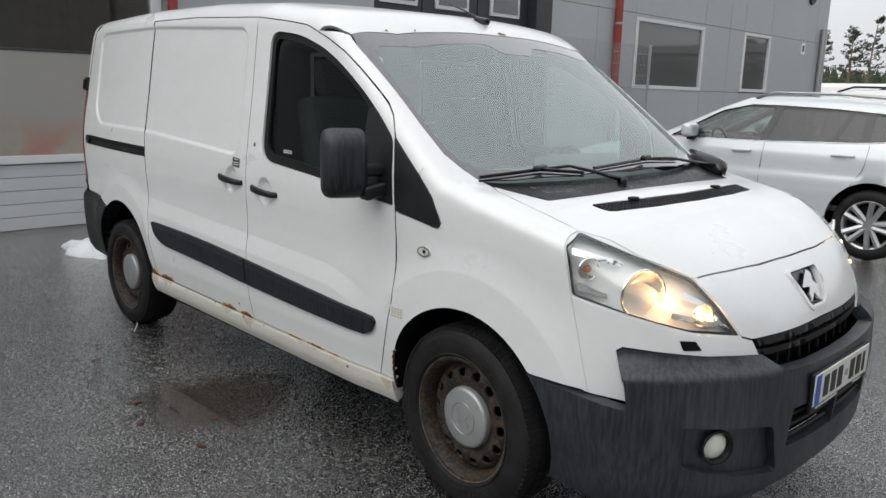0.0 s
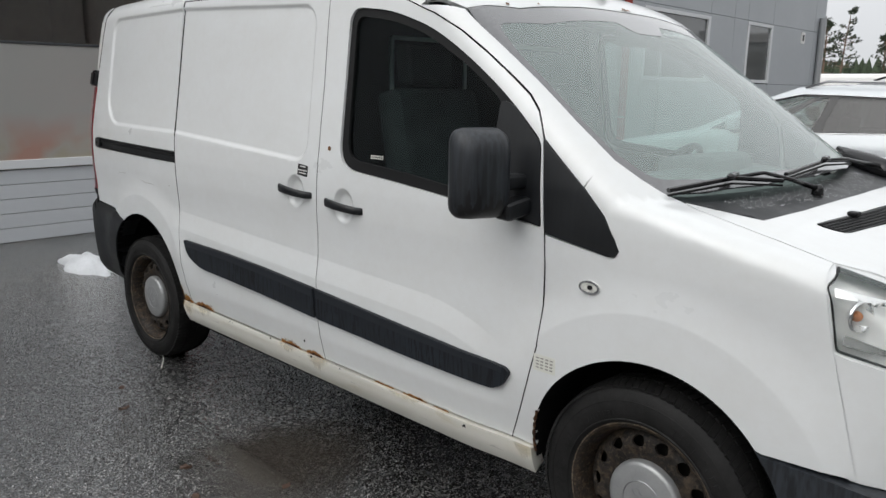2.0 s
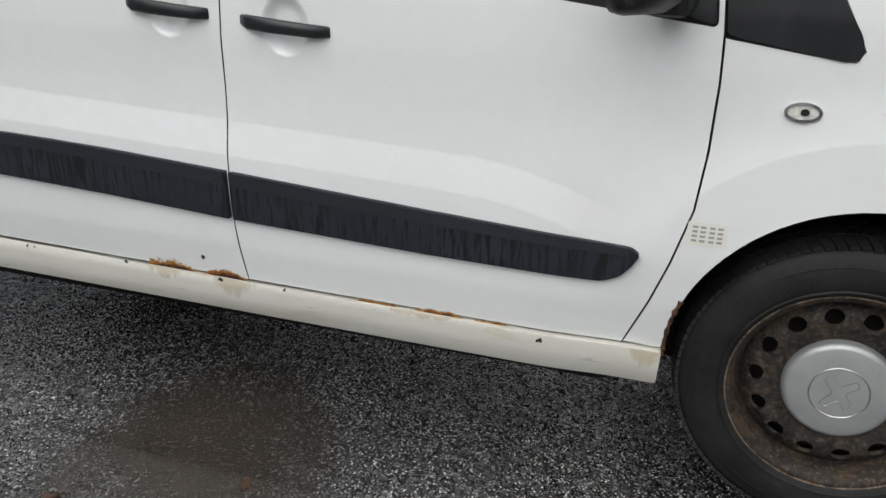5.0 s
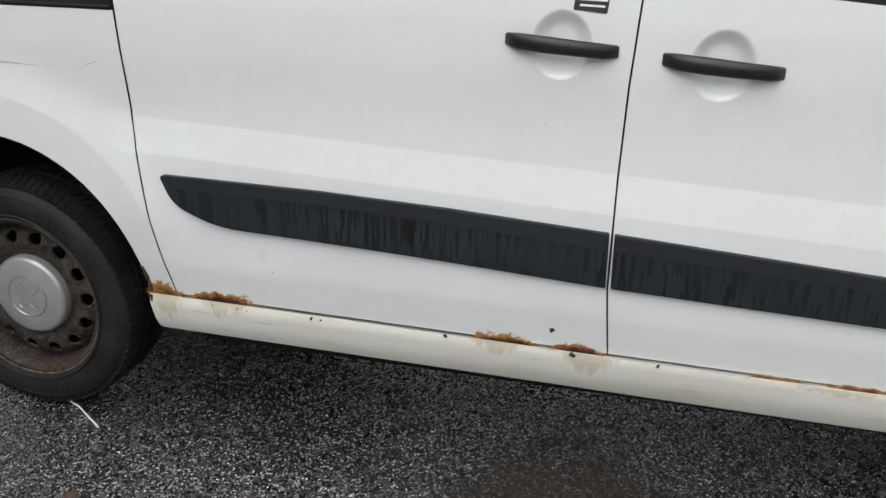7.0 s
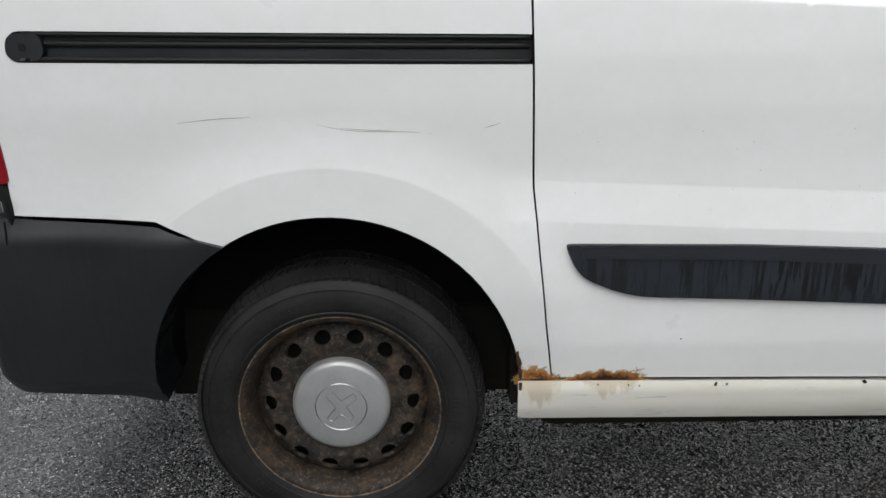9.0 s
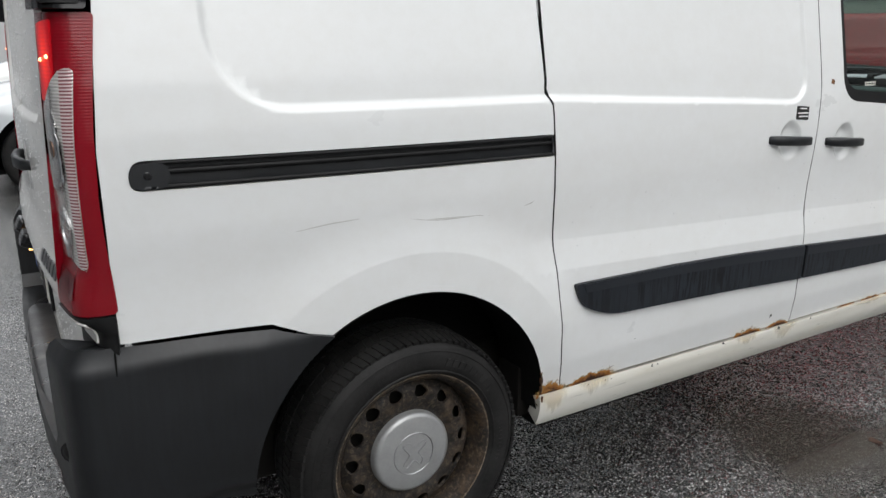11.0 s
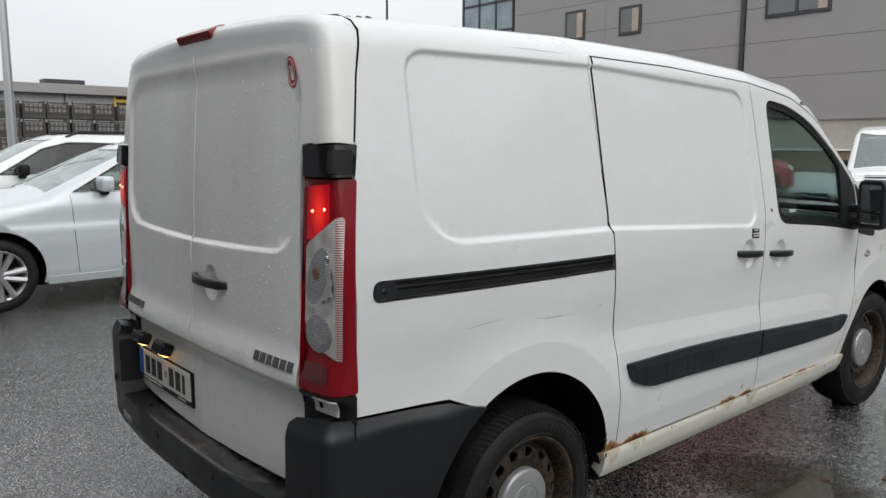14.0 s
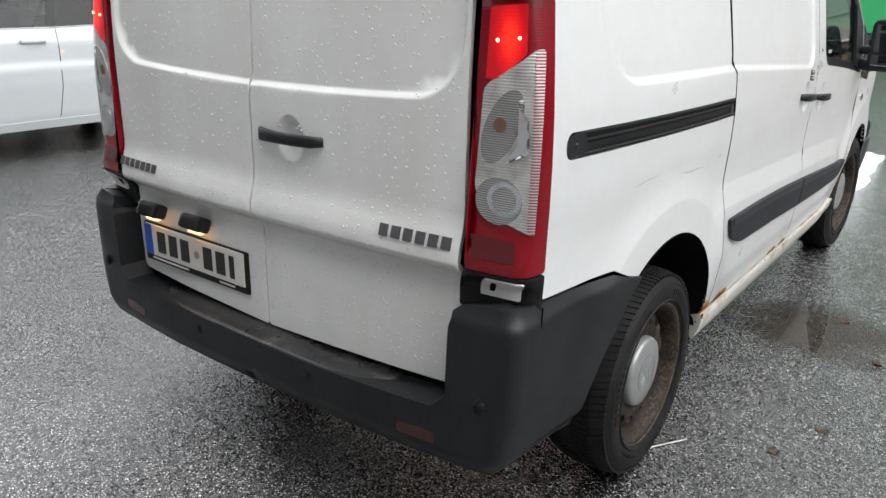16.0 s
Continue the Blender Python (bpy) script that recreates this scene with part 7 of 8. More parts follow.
# panels: columns of y, rows of z; the openings stay free
cols = [(-16.0, -9.2), (-9.2, -4.1), (1.12, 4.18), (8.05, 9.55), (9.55, 10.86), (13.72, 14.95), (14.95, 15.70), (17.24, 20.2), (20.2, 21.0)]
rows = [(0.0, 1.70), (1.70, 3.16), (3.16, 4.98)]
for a, b in cols:
    for lo, hi in rows:
        wall_part("panel", a + 0.004, b - 0.004, lo + 0.004, hi - 0.004, clad_a, wall)
for a, b in ((10.86, 13.72), (15.70, 17.24)):
    for lo, hi in ((0.0, 1.70), (3.16, 4.98)):
        wall_part("panel", a + 0.004, b - 0.004, lo + 0.004, hi - 0.004, clad_a, wall)
for lo, hi in ((3.70, 4.98),):
    for a, b in ((-4.1, 1.12), (4.18, 8.05)):
        wall_part("panel", a + 0.004, b - 0.004, lo + 0.004, hi - 0.004, clad_a, wall)
part("wall_core", boxed((0.30, 13.0, TALL - 0.02), (FACE - 0.23, 14.55, TALL / 2)), cavity, wall)
part("wall_core", boxed((0.30, 11.8, TALL - 0.02), (FACE - 0.23, -10.1, TALL / 2)), cavity, wall)
part("wall_core", boxed((0.30, 3.0, TALL - 0.02), (FACE - 0.23, 2.65, TALL / 2)), cavity, wall)
part("wall_back", boxed((0.30, 37.0, TALL), (FACE - 9.0, 2.5, TALL / 2)), clad_a, wall)
part("wall_end", boxed((9.0, 0.30, TALL), (FACE - 4.56, 20.84, TALL / 2)), clad_a, wall)
part("wall_end", boxed((9.0, 0.30, TALL), (FACE - 4.5, -15.8, TALL / 2)), clad_a, wall)
part("roof_deck", boxed((9.4, 37.2, 0.20), (FACE - 4.5, 2.5, TALL + 0.10)), anthracite, wall)

# glazed workshop gate
gate = thing("door_1", "glazed sectional workshop gate with frosted lower panes", "door", kind="structure")
for k in range(5):
    z = 0.136 * k
    wall_part("gate_slat", -4.0, 0.96, z + 0.003, z + 0.134, door_panel, gate, -0.03, 0.05, 0.005)
wall_part("gate_rail", -4.05, 1.0, 0.690, 0.772, white_frame, gate, 0.0, 0.07)
wall_part("gate_rail", -4.05, 1.0, 3.56, 3.68, white_frame, gate, 0.0, 0.07)
wall_part("gate_post", 0.985, 1.108, 0.0, 3.69, white_frame, gate, 0.02, 0.10)
wall_part("gate_post", -4.098, -4.01, 0.0, 3.69, white_frame, gate, 0.02, 0.10)
wall_part("gate_bar", -4.0, 0.96, 1.826, 1.850, anthracite, gate, -0.01, 0.05)
wall_part("frosted_pane", -4.0, 0.975, 0.770, 1.830, door_haze, gate, -0.02, 0.012, 0.0, "frosted grey pane")
clear_pane = wall_part("clear_pane", -4.0, 0.975, 1.846, 3.565, gate_glass, gate, -0.02, 0.008, 0.0)
room = thing("workshop_room", "dim brown workshop room behind the gate", "room", kind="structure")
part("room_back", boxed((0.1, 5.4, 3.4), (FACE - 3.2, -1.5, 1.75)), room_brown, room)
part("room_floor", boxed((3.2, 5.4, 0.04), (FACE - 1.65, -1.5, 0.03)), concrete, room)
part("room_side", boxed((3.2, 0.1, 3.4), (FACE - 1.65, 1.2, 1.75)), room_brown, room)
part("room_side", boxed((3.2, 0.1, 3.4), (FACE - 1.65, -4.2, 1.75)), room_brown, room)
part("room_ceiling", boxed((3.2, 5.4, 0.1), (FACE - 1.65, -1.5, 3.6)), room_brown, room)
for y, z in ((-0.9, 2.35), (0.1, 2.35)):
    part("shelf_frame", boxed((0.05, 0.8, 0.9), (FACE - 3.1, y, z), 0.02), concrete, room)
part("strip_light", boxed((1.2, 0.10, 0.05), (FACE - 1.6, -0.6, 3.5)), label_white, room)

# dark entrance with three small windows
entry = thing("door_2", "anthracite folding gate with small white windows", "door", kind="structure")
for a, b in ((4.20, 5.16), (5.18, 6.36), (6.38, 7.62)):
    wall_part("gate_leaf", a, b, 0.02, 3.68, anthracite, entry, -0.10, 0.06, 0.01)
    c, w = (a + b) / 2 + 0.02, 0.36
    if a < 5:
        c = 4.70
    win = wall_part("gate_window", c - w, c + w, 2.76, 3.45, white_frame, entry, -0.07, 0.05, 0.006)
    part("pane", boxed((0.02, 2 * w - 0.12, 0.57), (FACE - 0.070, c, 3.105)), window_dark, win)
wall_part("jamb", 7.62, 8.05, 0.0, 3.70, anthracite, entry, 0.10, 0.30, 0.01)

# windows
for n, (a, b, lo, hi) in enumerate(((10.86, 13.72, 1.70, 3.10), (15.70, 17.24, 1.72, 3.14))):
    win = thing("window_%d" % (n + 1), "white-framed workshop window", "window", kind="structure")
    t = 0.11
    wall_part("window_frame", a, b, lo, lo + t * 0.7, white_frame, win, 0.015, 0.10)
    wall_part("window_frame", a, b, hi - t * 0.7, hi, white_frame, win, 0.015, 0.10)
    wall_part("window_frame", a, a + t, lo + t * 0.7, hi - t * 0.7, white_frame, win, 0.015, 0.10)
    wall_part("window_frame", b - t, b, lo + t * 0.7, hi - t * 0.7, white_frame, win, 0.015, 0.10)
    wall_part("pane", a + t, b - t, lo + t * 0.7, hi - t * 0.7, window_dark, win, -0.03, 0.02, 0.0)
    wall_part("panel", a, b, hi + 0.004, 3.156, clad_a, wall)


def down_pipe(name, y, mat, r, top, label, foot=0.0):
    pts = [(FACE + 0.09, y, foot), (FACE + 0.09, y, top)]
    p = solo(name, tube(bmesh.new(), pts, r, 14), mat, label, "pipe", smooth=False)
    for z in (1.0, 2.9, 5.0):
        if z < top:
            part("pipe_clip", lathe(bmesh.new(), [(r, -0.02), (r + 0.008, -0.02), (r + 0.008, 0.02), (r, 0.02)], 16, pose(FACE + 0.09, y, z, 90, 0, 0)), galvanised, p)
    return p


down_pipe("down_pipe", 1.205, red_pipe, 0.055, TALL, "red painted downpipe on the grey wall")
down_pipe("down_pipe", 10.12, red_pipe, 0.075, TALL, "red painted downpipe on the grey wall")
down_pipe("down_pipe", 20.55, galvanised, 0.09, 3.55, "galvanised pipe stub near the building corner")
notice = solo("wall_sign", boxed((0.02, 0.26, 0.30), (FACE + 0.012, 19.35, 2.95), 0.004), label_white, "small white notice on grey cladding", "sign")
part("sign_bar", boxed((0.004, 0.12, 0.16), (FACE + 0.025, 19.35, 2.95)), ink, notice)
solo("wall_vent", lathe(bmesh.new(), [(0.0, -0.02), (0.16, -0.02), (0.20, -0.05), (0.22, 0.0)], 24, pose(FACE + 0.01, 19.6, 4.35, 0, 0, 90)), anthracite, "round dark vent in the grey wall", "vent")

# wire fence panel before the wall
fence = thing("fence", "galvanised wire mesh fence panel", "fence")
for y in (7.30, 10.35):
    part("post", tube(bmesh.new(), [(-3.10, y, 0), (-3.10, y, 2.50)], 0.028, 8), galvanised, fence)
for z in np.arange(0.12, 2.46, 0.20):
    part("wire", tube(bmesh.new(), [(-3.10, 7.3, z), (-3.10, 10.35, z)], 0.005, 4), galvanised, fence)
for y in np.arange(7.35, 10.35, 0.05):
    part("wire", tube(bmesh.new(), [(-3.10, y, 0.10), (-3.10, y, 2.48)], 0.0035, 4), galvanised, fence)

# ---- the large hall across the yard: its face stands at x = 26 ----
hall = thing("wall_hall", "tall warm grey hall with long cladding panels", "building", kind="structure")


def hall_part(name, y0, y1, z0, z1, mat, proud=0.0, thick=0.08, bevel=0.008, parent=None):
    return part(name, boxed((thick, y1 - y0, z1 - z0), (26.0 - proud + thick / 2, (y0 + y1) / 2, (z0 + z1) / 2), bevel), mat, parent or hall)


bands = [2.54, 4.05, 5.36, 6.62, 7.86, 9.10, 10.34, 11.6]
for lo, hi in zip(bands, bands[1:]):
    for a, b in ((-30.0, -18.0), (-18.0, -6.0), (-6.0, 2.0), (2.0, 12.10), (12.30, 18.6), (18.6, 24.1)):
        hall_part("panel", a + 0.005, b - 0.005, lo + 0.006, hi - 0.006, clad_c)
hall_part("plinth", -30.0, 24.1, 1.44, 2.50, concrete, -0.02, 0.3)
hall_part("plinth_cap", -30.0, 24.1, 2.49, 2.56, clad_c, 0.06, 0.2)
hall_part("plinth_foot", -30.0, 24.1, 0.0, 1.40, ochre, 0.10, 0.4)
hall_part("ledge_snow", -30.0, 24.1, 1.40, 1.46, snow_mat, 0.22, 0.34, 0.02)
hall_part("hall_core", -30.0, 24.1, 0.0, 11.6, cavity, -0.10, 0.3, 0.0)
part("hall_roof", boxed((20.5, 58.5, 0.25), (36.0, -1.0, 11.72)), anthracite, hall)
part("hall_side", boxed((20.0, 0.3, 11.6), (36.2, 28.0, 5.8)), clad_c, hall)
part("hall_side", boxed((20.0, 0.3, 11.6), (36.2, -30.0, 5.8)), clad_c, hall)
part("hall_back", boxed((0.3, 58.0, 11.6), (46.0, -1.0, 5.8)), clad_c, hall)
hall_part("gutter_pipe", 12.12, 12.28, 0.0, 11.6, anthracite, 0.10, 0.16, 0.02)
for n, (a, b, lo, hi, mull) in enumerate(((19.70, 20.85, 6.30, 7.64, 0), (16.72, 17.86, 6.26, 7.47, 0), (9.0, 11.36, 6.20, 7.75, 1), (3.2, 5.5, 6.20, 7.75, 1))):
    win = thing("window_%d" % (n + 3), "grey-framed hall window, warm room light painted brown on its pane", "window", kind="structure")
    hall_part("window_frame", a, b, lo, hi, anthracite, 0.05, 0.10, 0.02, win)
    # the room's warm light is only the brown colour of this pane
    hall_part("pane", a + 0.13, b - 0.13, lo + 0.13, hi - 0.13, room_brown, 0.062, 0.03, 0.0, win)
    hall_part("pane", a + 0.45, b - 0.13, lo + 0.13, hi - 0.13, window_dark, 0.066, 0.03, 0.0, win)
    if mull:
        hall_part("mullion", (a + b) / 2 - 0.06, (a + b) / 2 + 0.06, lo, hi, anthracite, 0.08, 0.06, 0.01, win)
# glazed stair tower at the corner
tower = thing("stair_tower", "glazed stair tower at the hall's corner", "building", kind="structure")
part("tower_core", boxed((3.2, 3.3, 11.6), (28.0, 26.0, 5.8)), cavity, tower)
for k in range(3):
    for z in range(8):
        a = 24.22 + 1.2 * k
        hall_part("pane", a + 0.05, a + 1.15, 0.2 + 1.42 * z + 0.05, 0.2 + 1.42 * (z + 1) - 0.05, tower_glass, -0.03, 0.05, 0.0, tower)
for k in range(4):
    hall_part("mullion", 24.17 + 1.2 * k, 24.27 + 1.2 * k, 0.0, 11.6, anthracite, 0.02, 0.12, 0.01, tower)
for z in range(9):
    hall_part("transom", 24.2, 27.85, 0.15 + 1.42 * z, 0.25 + 1.42 * z, anthracite, 0.02, 0.12, 0.01, tower)
for z in (5.9, 8.7):
    part("stair_flight", boxed((0.3, 3.0, 0.18), (26.6, 26.0, z), 0.02, (24, 0, 0)), galvanised, tower)

# ---- far side: a low depot with stacked crates, a lamp post, trees ----
depot = thing("depot", "long low pale depot with a dark roof edge", "building", kind="structure")
for k in range(9):
    part("panel", boxed((5.9, 0.2, 4.5), (-4.0 + 6 * k, 46.1, 2.25), 0.02), clad_d, depot)
part("depot_body", boxed((54.0, 10.0, 4.7), (20.0, 51.3, 2.35)), clad_d, depot)
part("roof_edge", boxed((55.0, 11.0, 0.55), (20.0, 51.0, 4.78), 0.03), clad_c, depot)
part("roof_hatch", boxed((2.2, 1.2, 0.35), (11.2, 47.0, 5.20)), anthracite, depot)
yel = solo("yellow_sign", boxed((0.9, 0.06, 1.15), (14.2, 45.9, 4.05), 0.01), yellow, "yellow sign board on the depot wall", "sign")
for z in (4.40, 4.05, 3.70):
    part("sign_bar", boxed((0.66, 0.02, 0.16), (14.2, 45.86, z)), ink, yel)
random.seed(8)
crate = thing("crate_stack", "dark stacked crates with pale goods", "crate", group="crates before the depot")
part("crate_body", boxed((1.05, 1.0, 0.80), (0, 0.1, 0.42), 0.02), crate_mat, crate)
for x in (-0.52, 0.52):
    for y in (-0.45, 0.45):
        part("crate_post", boxed((0.06, 0.06, 0.98), (x, y - 0.02, 0.49)), crate_mat, crate)
for z in (0.10, 0.36, 0.62, 0.88):
    part("crate_slat", boxed((1.08, 0.03, 0.07), (0, -0.46, z)), crate_mat, crate)
for x in (-0.33, -0.11, 0.11, 0.33):
    part("crate_goods", boxed((0.16, 0.04, 0.50), (x, -0.42, 0.55), 0.01), crate_pale, crate)
for i in range(13):
    for j in range(4):
        if i or j:
            copy_thing(crate, pose(6.2 + 1.22 * i + random.uniform(-0.04, 0.04), 43.5 + random.uniform(-0.1, 0.1), 0.98 * j))
crate.matrix_basis = pose(6.2, 43.5, 0)

post = solo("lamp_post", tube(bmesh.new(), [(3.2, 22.0, 0), (3.2, 22.0, 3.0), (3.2, 22.0, 10.0)], [0.14, 0.12, 0.08], 12), galvanised, "tapered grey steel lamp post in the yard", "lamp post")
part("lamp_head", boxed((0.9, 0.25, 0.12), (3.5, 22.0, 10.0), 0.03), galvanised, post)
mast = solo("flag_mast", tube(bmesh.new(), [(22.0, 29.2, 0), (22.0, 29.2, 14.0)], [0.09, 0.04], 8), anthracite, "thin dark mast behind the yard", "mast")

flood = thing("floodlight_mast", "tall grey mast with a ring of floodlights", "lamp post", (31.8, 47.0, 0.0))
part("mast", tube(bmesh.new(), [(0, 0, 0), (0, 0, 11.1)], [0.16, 0.08], 10), galvanised, flood)
part("crossbar", tube(bmesh.new(), [(-1.1, 0.9, 11.1 - 0.2), (1.1, -0.9, 11.1 - 0.2)], 0.05, 6), galvanised, flood)
for along_bar in (-1.0, -0.5, 0.0, 0.5, 1.0):
    part("floodlight", boxed((0.42, 0.34, 0.24), (along_bar * 1.1, -along_bar * 0.9, 11.1 + 0.08 + 0.05 * (along_bar % 1)), 0.04, (12, 0, 30)), anthracite, flood)

# unseen wall, added to darken what the van's side windows mirror
unseen_wall = thing("wall_unseen", "added unseen dark wall that darkens reflections in the van's side", "wall", kind="structure")
for k in range(8):
    part("panel", boxed((9.96, 0.2, 5.6), (-25.0 + 10.0 * k, -17.0, 2.8), 0.02), clad_e, unseen_wall)

container = thing("green_container", "green sheeted trailer behind parked vans", "trailer")
part("trailer_body", boxed((2.4, 5.0, 2.3), (24.0, 1.2, 1.75), 0.03), green_paint, container)
part("trailer_frame", boxed((2.3, 4.9, 0.25), (24.0, 1.2, 0.52), 0.02), anthracite, container)
for y in (-0.6, 3.0):
    part("trailer_wheel", lathe(bmesh.new(), [(0.0, -0.12), (0.36, -0.12), (0.40, -0.06), (0.40, 0.06), (0.36, 0.12), (0.0, 0.12)], 24, pose(22.9, y, 0.40, 0, 0, 90)), rubber, container)
part("trailer_leg", boxed((0.1, 0.1, 0.42), (24.0, 1.2, 0.21)), anthracite, container)

# fence and white tent beyond the workshop's corner
solo("white_tent", boxed((14.0, 8.0, 3.0), (-13.0, 66.0, 1.5), 0.3), label_white, "long white storage tent beyond the yard", "tent")
sheet("snow_field", [(-120, 75), (60, 75), (120, 330), (-260, 330)], 0.02, snow_mat, "snow-covered field behind the yard", "snow", "structure")
# the land rises to a wooded ridge
ridge = bmesh.new()
verts = []
for i in range(60):
    x = -300 + 600 * i / 59
    h = 9 + 4 * noise.noise(Vector((x * 0.012, 2.0, 0)))
    verts.append((ridge.verts.new((x, 300, -0.2)), ridge.verts.new((x, 330, h * 0.8)), ridge.verts.new((x, 380, h * 1.2))))
for a, b in zip(verts, verts[1:]):
    ridge.faces.new((a[0], b[0], b[1], a[1]))
    ridge.faces.new((a[1], b[1], b[2], a[2]))
solo("ridge", ridge, needle, "far wooded ridge under the overcast sky", "hill", "structure", smooth=True)
woods = bmesh.new()
random.seed(21)
for k in range(520):
    x, y = random.uniform(-230, 60), random.uniform(288, 318)
    h = random.uniform(6, 13)
    lathe(woods, [(0.05, h), (h * 0.10, h * 0.72), (h * 0.17, h * 0.40), (h * 0.20, h * 0.12), (0.06, 0.0)], 7, pose(x, y, 1.5, 90, 0, 0))
solo("far_woods", woods, needle, "dark belt of far spruce woods", "woods", "stuff")


def pine(at, high, seed):
    random.seed(seed)
    t = thing("pine_tree", "tall thin pine with a ragged crown", "tree", at, 0, "pines beyond the workshop")
    lean = random.uniform(-0.5, 0.5)
    trunk = bmesh.new()
    axis = [(lean * (k / 6) ** 2, 0.2 * math.sin(k + seed), high * k / 6) for k in range(7)]
    tube(trunk, axis, [0.19 * (1 - 0.13 * k) for k in range(7)], 7)
    limbs, crown = bmesh.new(), bmesh.new()
    for k in range(46):
        f = random.uniform(0.38, 0.99)
        a = random.uniform(0, 2 * math.pi)
        reach = (1.05 - f) * high * 0.30 * random.uniform(0.5, 1.1) + 0.35
        base = Vector((lean * f * f, 0.2 * math.sin(6 * f + seed), high * f))
        tip = base + Vector((math.cos(a) * reach, math.sin(a) * reach, random.uniform(-0.1, 0.6)))
        tube(limbs, [tuple(base), tuple((base + tip) / 2 + Vector((0, 0, 0.12))), tuple(tip)], [0.05, 0.035, 0.015], 4)
        for j in range(9):
            c = base.lerp(tip, random.uniform(0.35, 1.05)) + Vector((random.uniform(-0.3, 0.3), random.uniform(-0.3, 0.3), random.uniform(-0.12, 0.30)))
            for q in range(5):
                d = Vector((random.uniform(-1, 1), random.uniform(-1, 1), random.uniform(-0.5, 0.9))).normalized() * random.uniform(0.20, 0.42)
                s = d.cross(Vector((0.3, 0.5, 0.8))).normalized() * 0.09
                crown.faces.new([crown.verts.new(c - s), crown.verts.new(c + d * 0.5 - s * 0.4), crown.verts.new(c + d), crown.verts.new(c + s)])
    trunk_ob = part("trunk", trunk, bark, t, smooth=True)
    part("limbs", limbs, bark, trunk_ob)
    part("crown", crown, needle, t)
    return t


for k in range(11):
    pine((-36.5 + 2.9 * k + (1.3 if k % 2 else 0), 112 + 7 * math.sin(k * 2.3), 0.0), 11.2 + 2.0 * math.sin(k * 1.7), k + 1)


# ---- other vehicles ----
def vehicle_field(spec):
    """The outer form of a car from its profile line and half width."""
    px, pz = zip(*spec["profile"])
    w, belt, roof_z, tumble = spec["half"], spec["belt"], max(pz), spec["tumble"]

    def f(x, y, z):
        a = np.abs(y)
        width = np.interp(z, [0.15, 0.35, 0.60, belt - 0.12, belt, roof_z], [w - 0.08, w - 0.02, w, w - 0.015, w - 0.05, w - 0.05 - tumble])
        width = width - 0.10 * np.clip((np.abs(x) - spec["flat"]) / 0.8, 0, 1.5) ** 2
        crease = 0.012 * np.exp(-(((z - 0.78) / 0.03) ** 2))
        side = (a - width - crease) * 0.97
        top = (z - np.interp(x, px, pz) + 0.05 * (a / w) ** 2.2) * 0.80
        fore = (x - (spec["front"] - 0.20 * (a / w) ** 2.5 - 0.05 * np.abs(z - 0.5))) * 0.95
        back = ((spec["rear"] + 0.14 * (a / w) ** 2.5) - x) * 0.95
        g = smax(side, top, spec.get("edge", 0.12))
        return smax(smax(g, fore, 0.16), back, 0.14)

    return f


HALF = basis((0.0, -0.76, 0.65), (1, 0, 0))


def road_wheel(parent, at, flip, r=0.34, spokes=10):
    """A tyre with a spoked alloy rim; its face looks to -y."""
    m = pose(*at, 0, 0, 180 if flip else 0)
    tyre = part("wheel", lathe(bmesh.new(), [(r * 0.66, 0.10), (r * 0.68, -0.09), (r * 0.74, -0.11), (r * 0.90, -0.105), (r * 0.98, -0.085), (r, -0.06), (r, 0.06), (r * 0.97, 0.09), (r * 0.80, 0.11)], 40, m), rubber, parent, smooth=True)
    part("rim", lathe(bmesh.new(), [(r * 0.60, 0.05), (r * 0.62, -0.06), (r * 0.69, -0.10), (r * 0.71, -0.095), (r * 0.69, -0.08)], 40, m), alloy, tyre, smooth=True)
    part("brake_disc", lathe(bmesh.new(), [(0.0, -0.02), (r * 0.50, -0.02), (r * 0.62, 0.0)], 30, m), under, tyre)
    star = bmesh.new()
    for k in range(spokes):
        turn = m @ pose(0, 0, 0, 0, 720 / spokes * (k // 2), 0)
        lean = 0.035 if k % 2 else -0.035
        tube(star, [tuple(turn @ Vector((0.04, -0.070, lean * 0.5))), tuple(turn @ Vector((r * 0.67, -0.088, lean * 1.5)))], [0.026, 0.033], 6)
    lathe(star, [(0.0, -0.095), (0.05, -0.092), (0.065, -0.07)], 20, m)
    part("spokes", star, alloy, tyre)


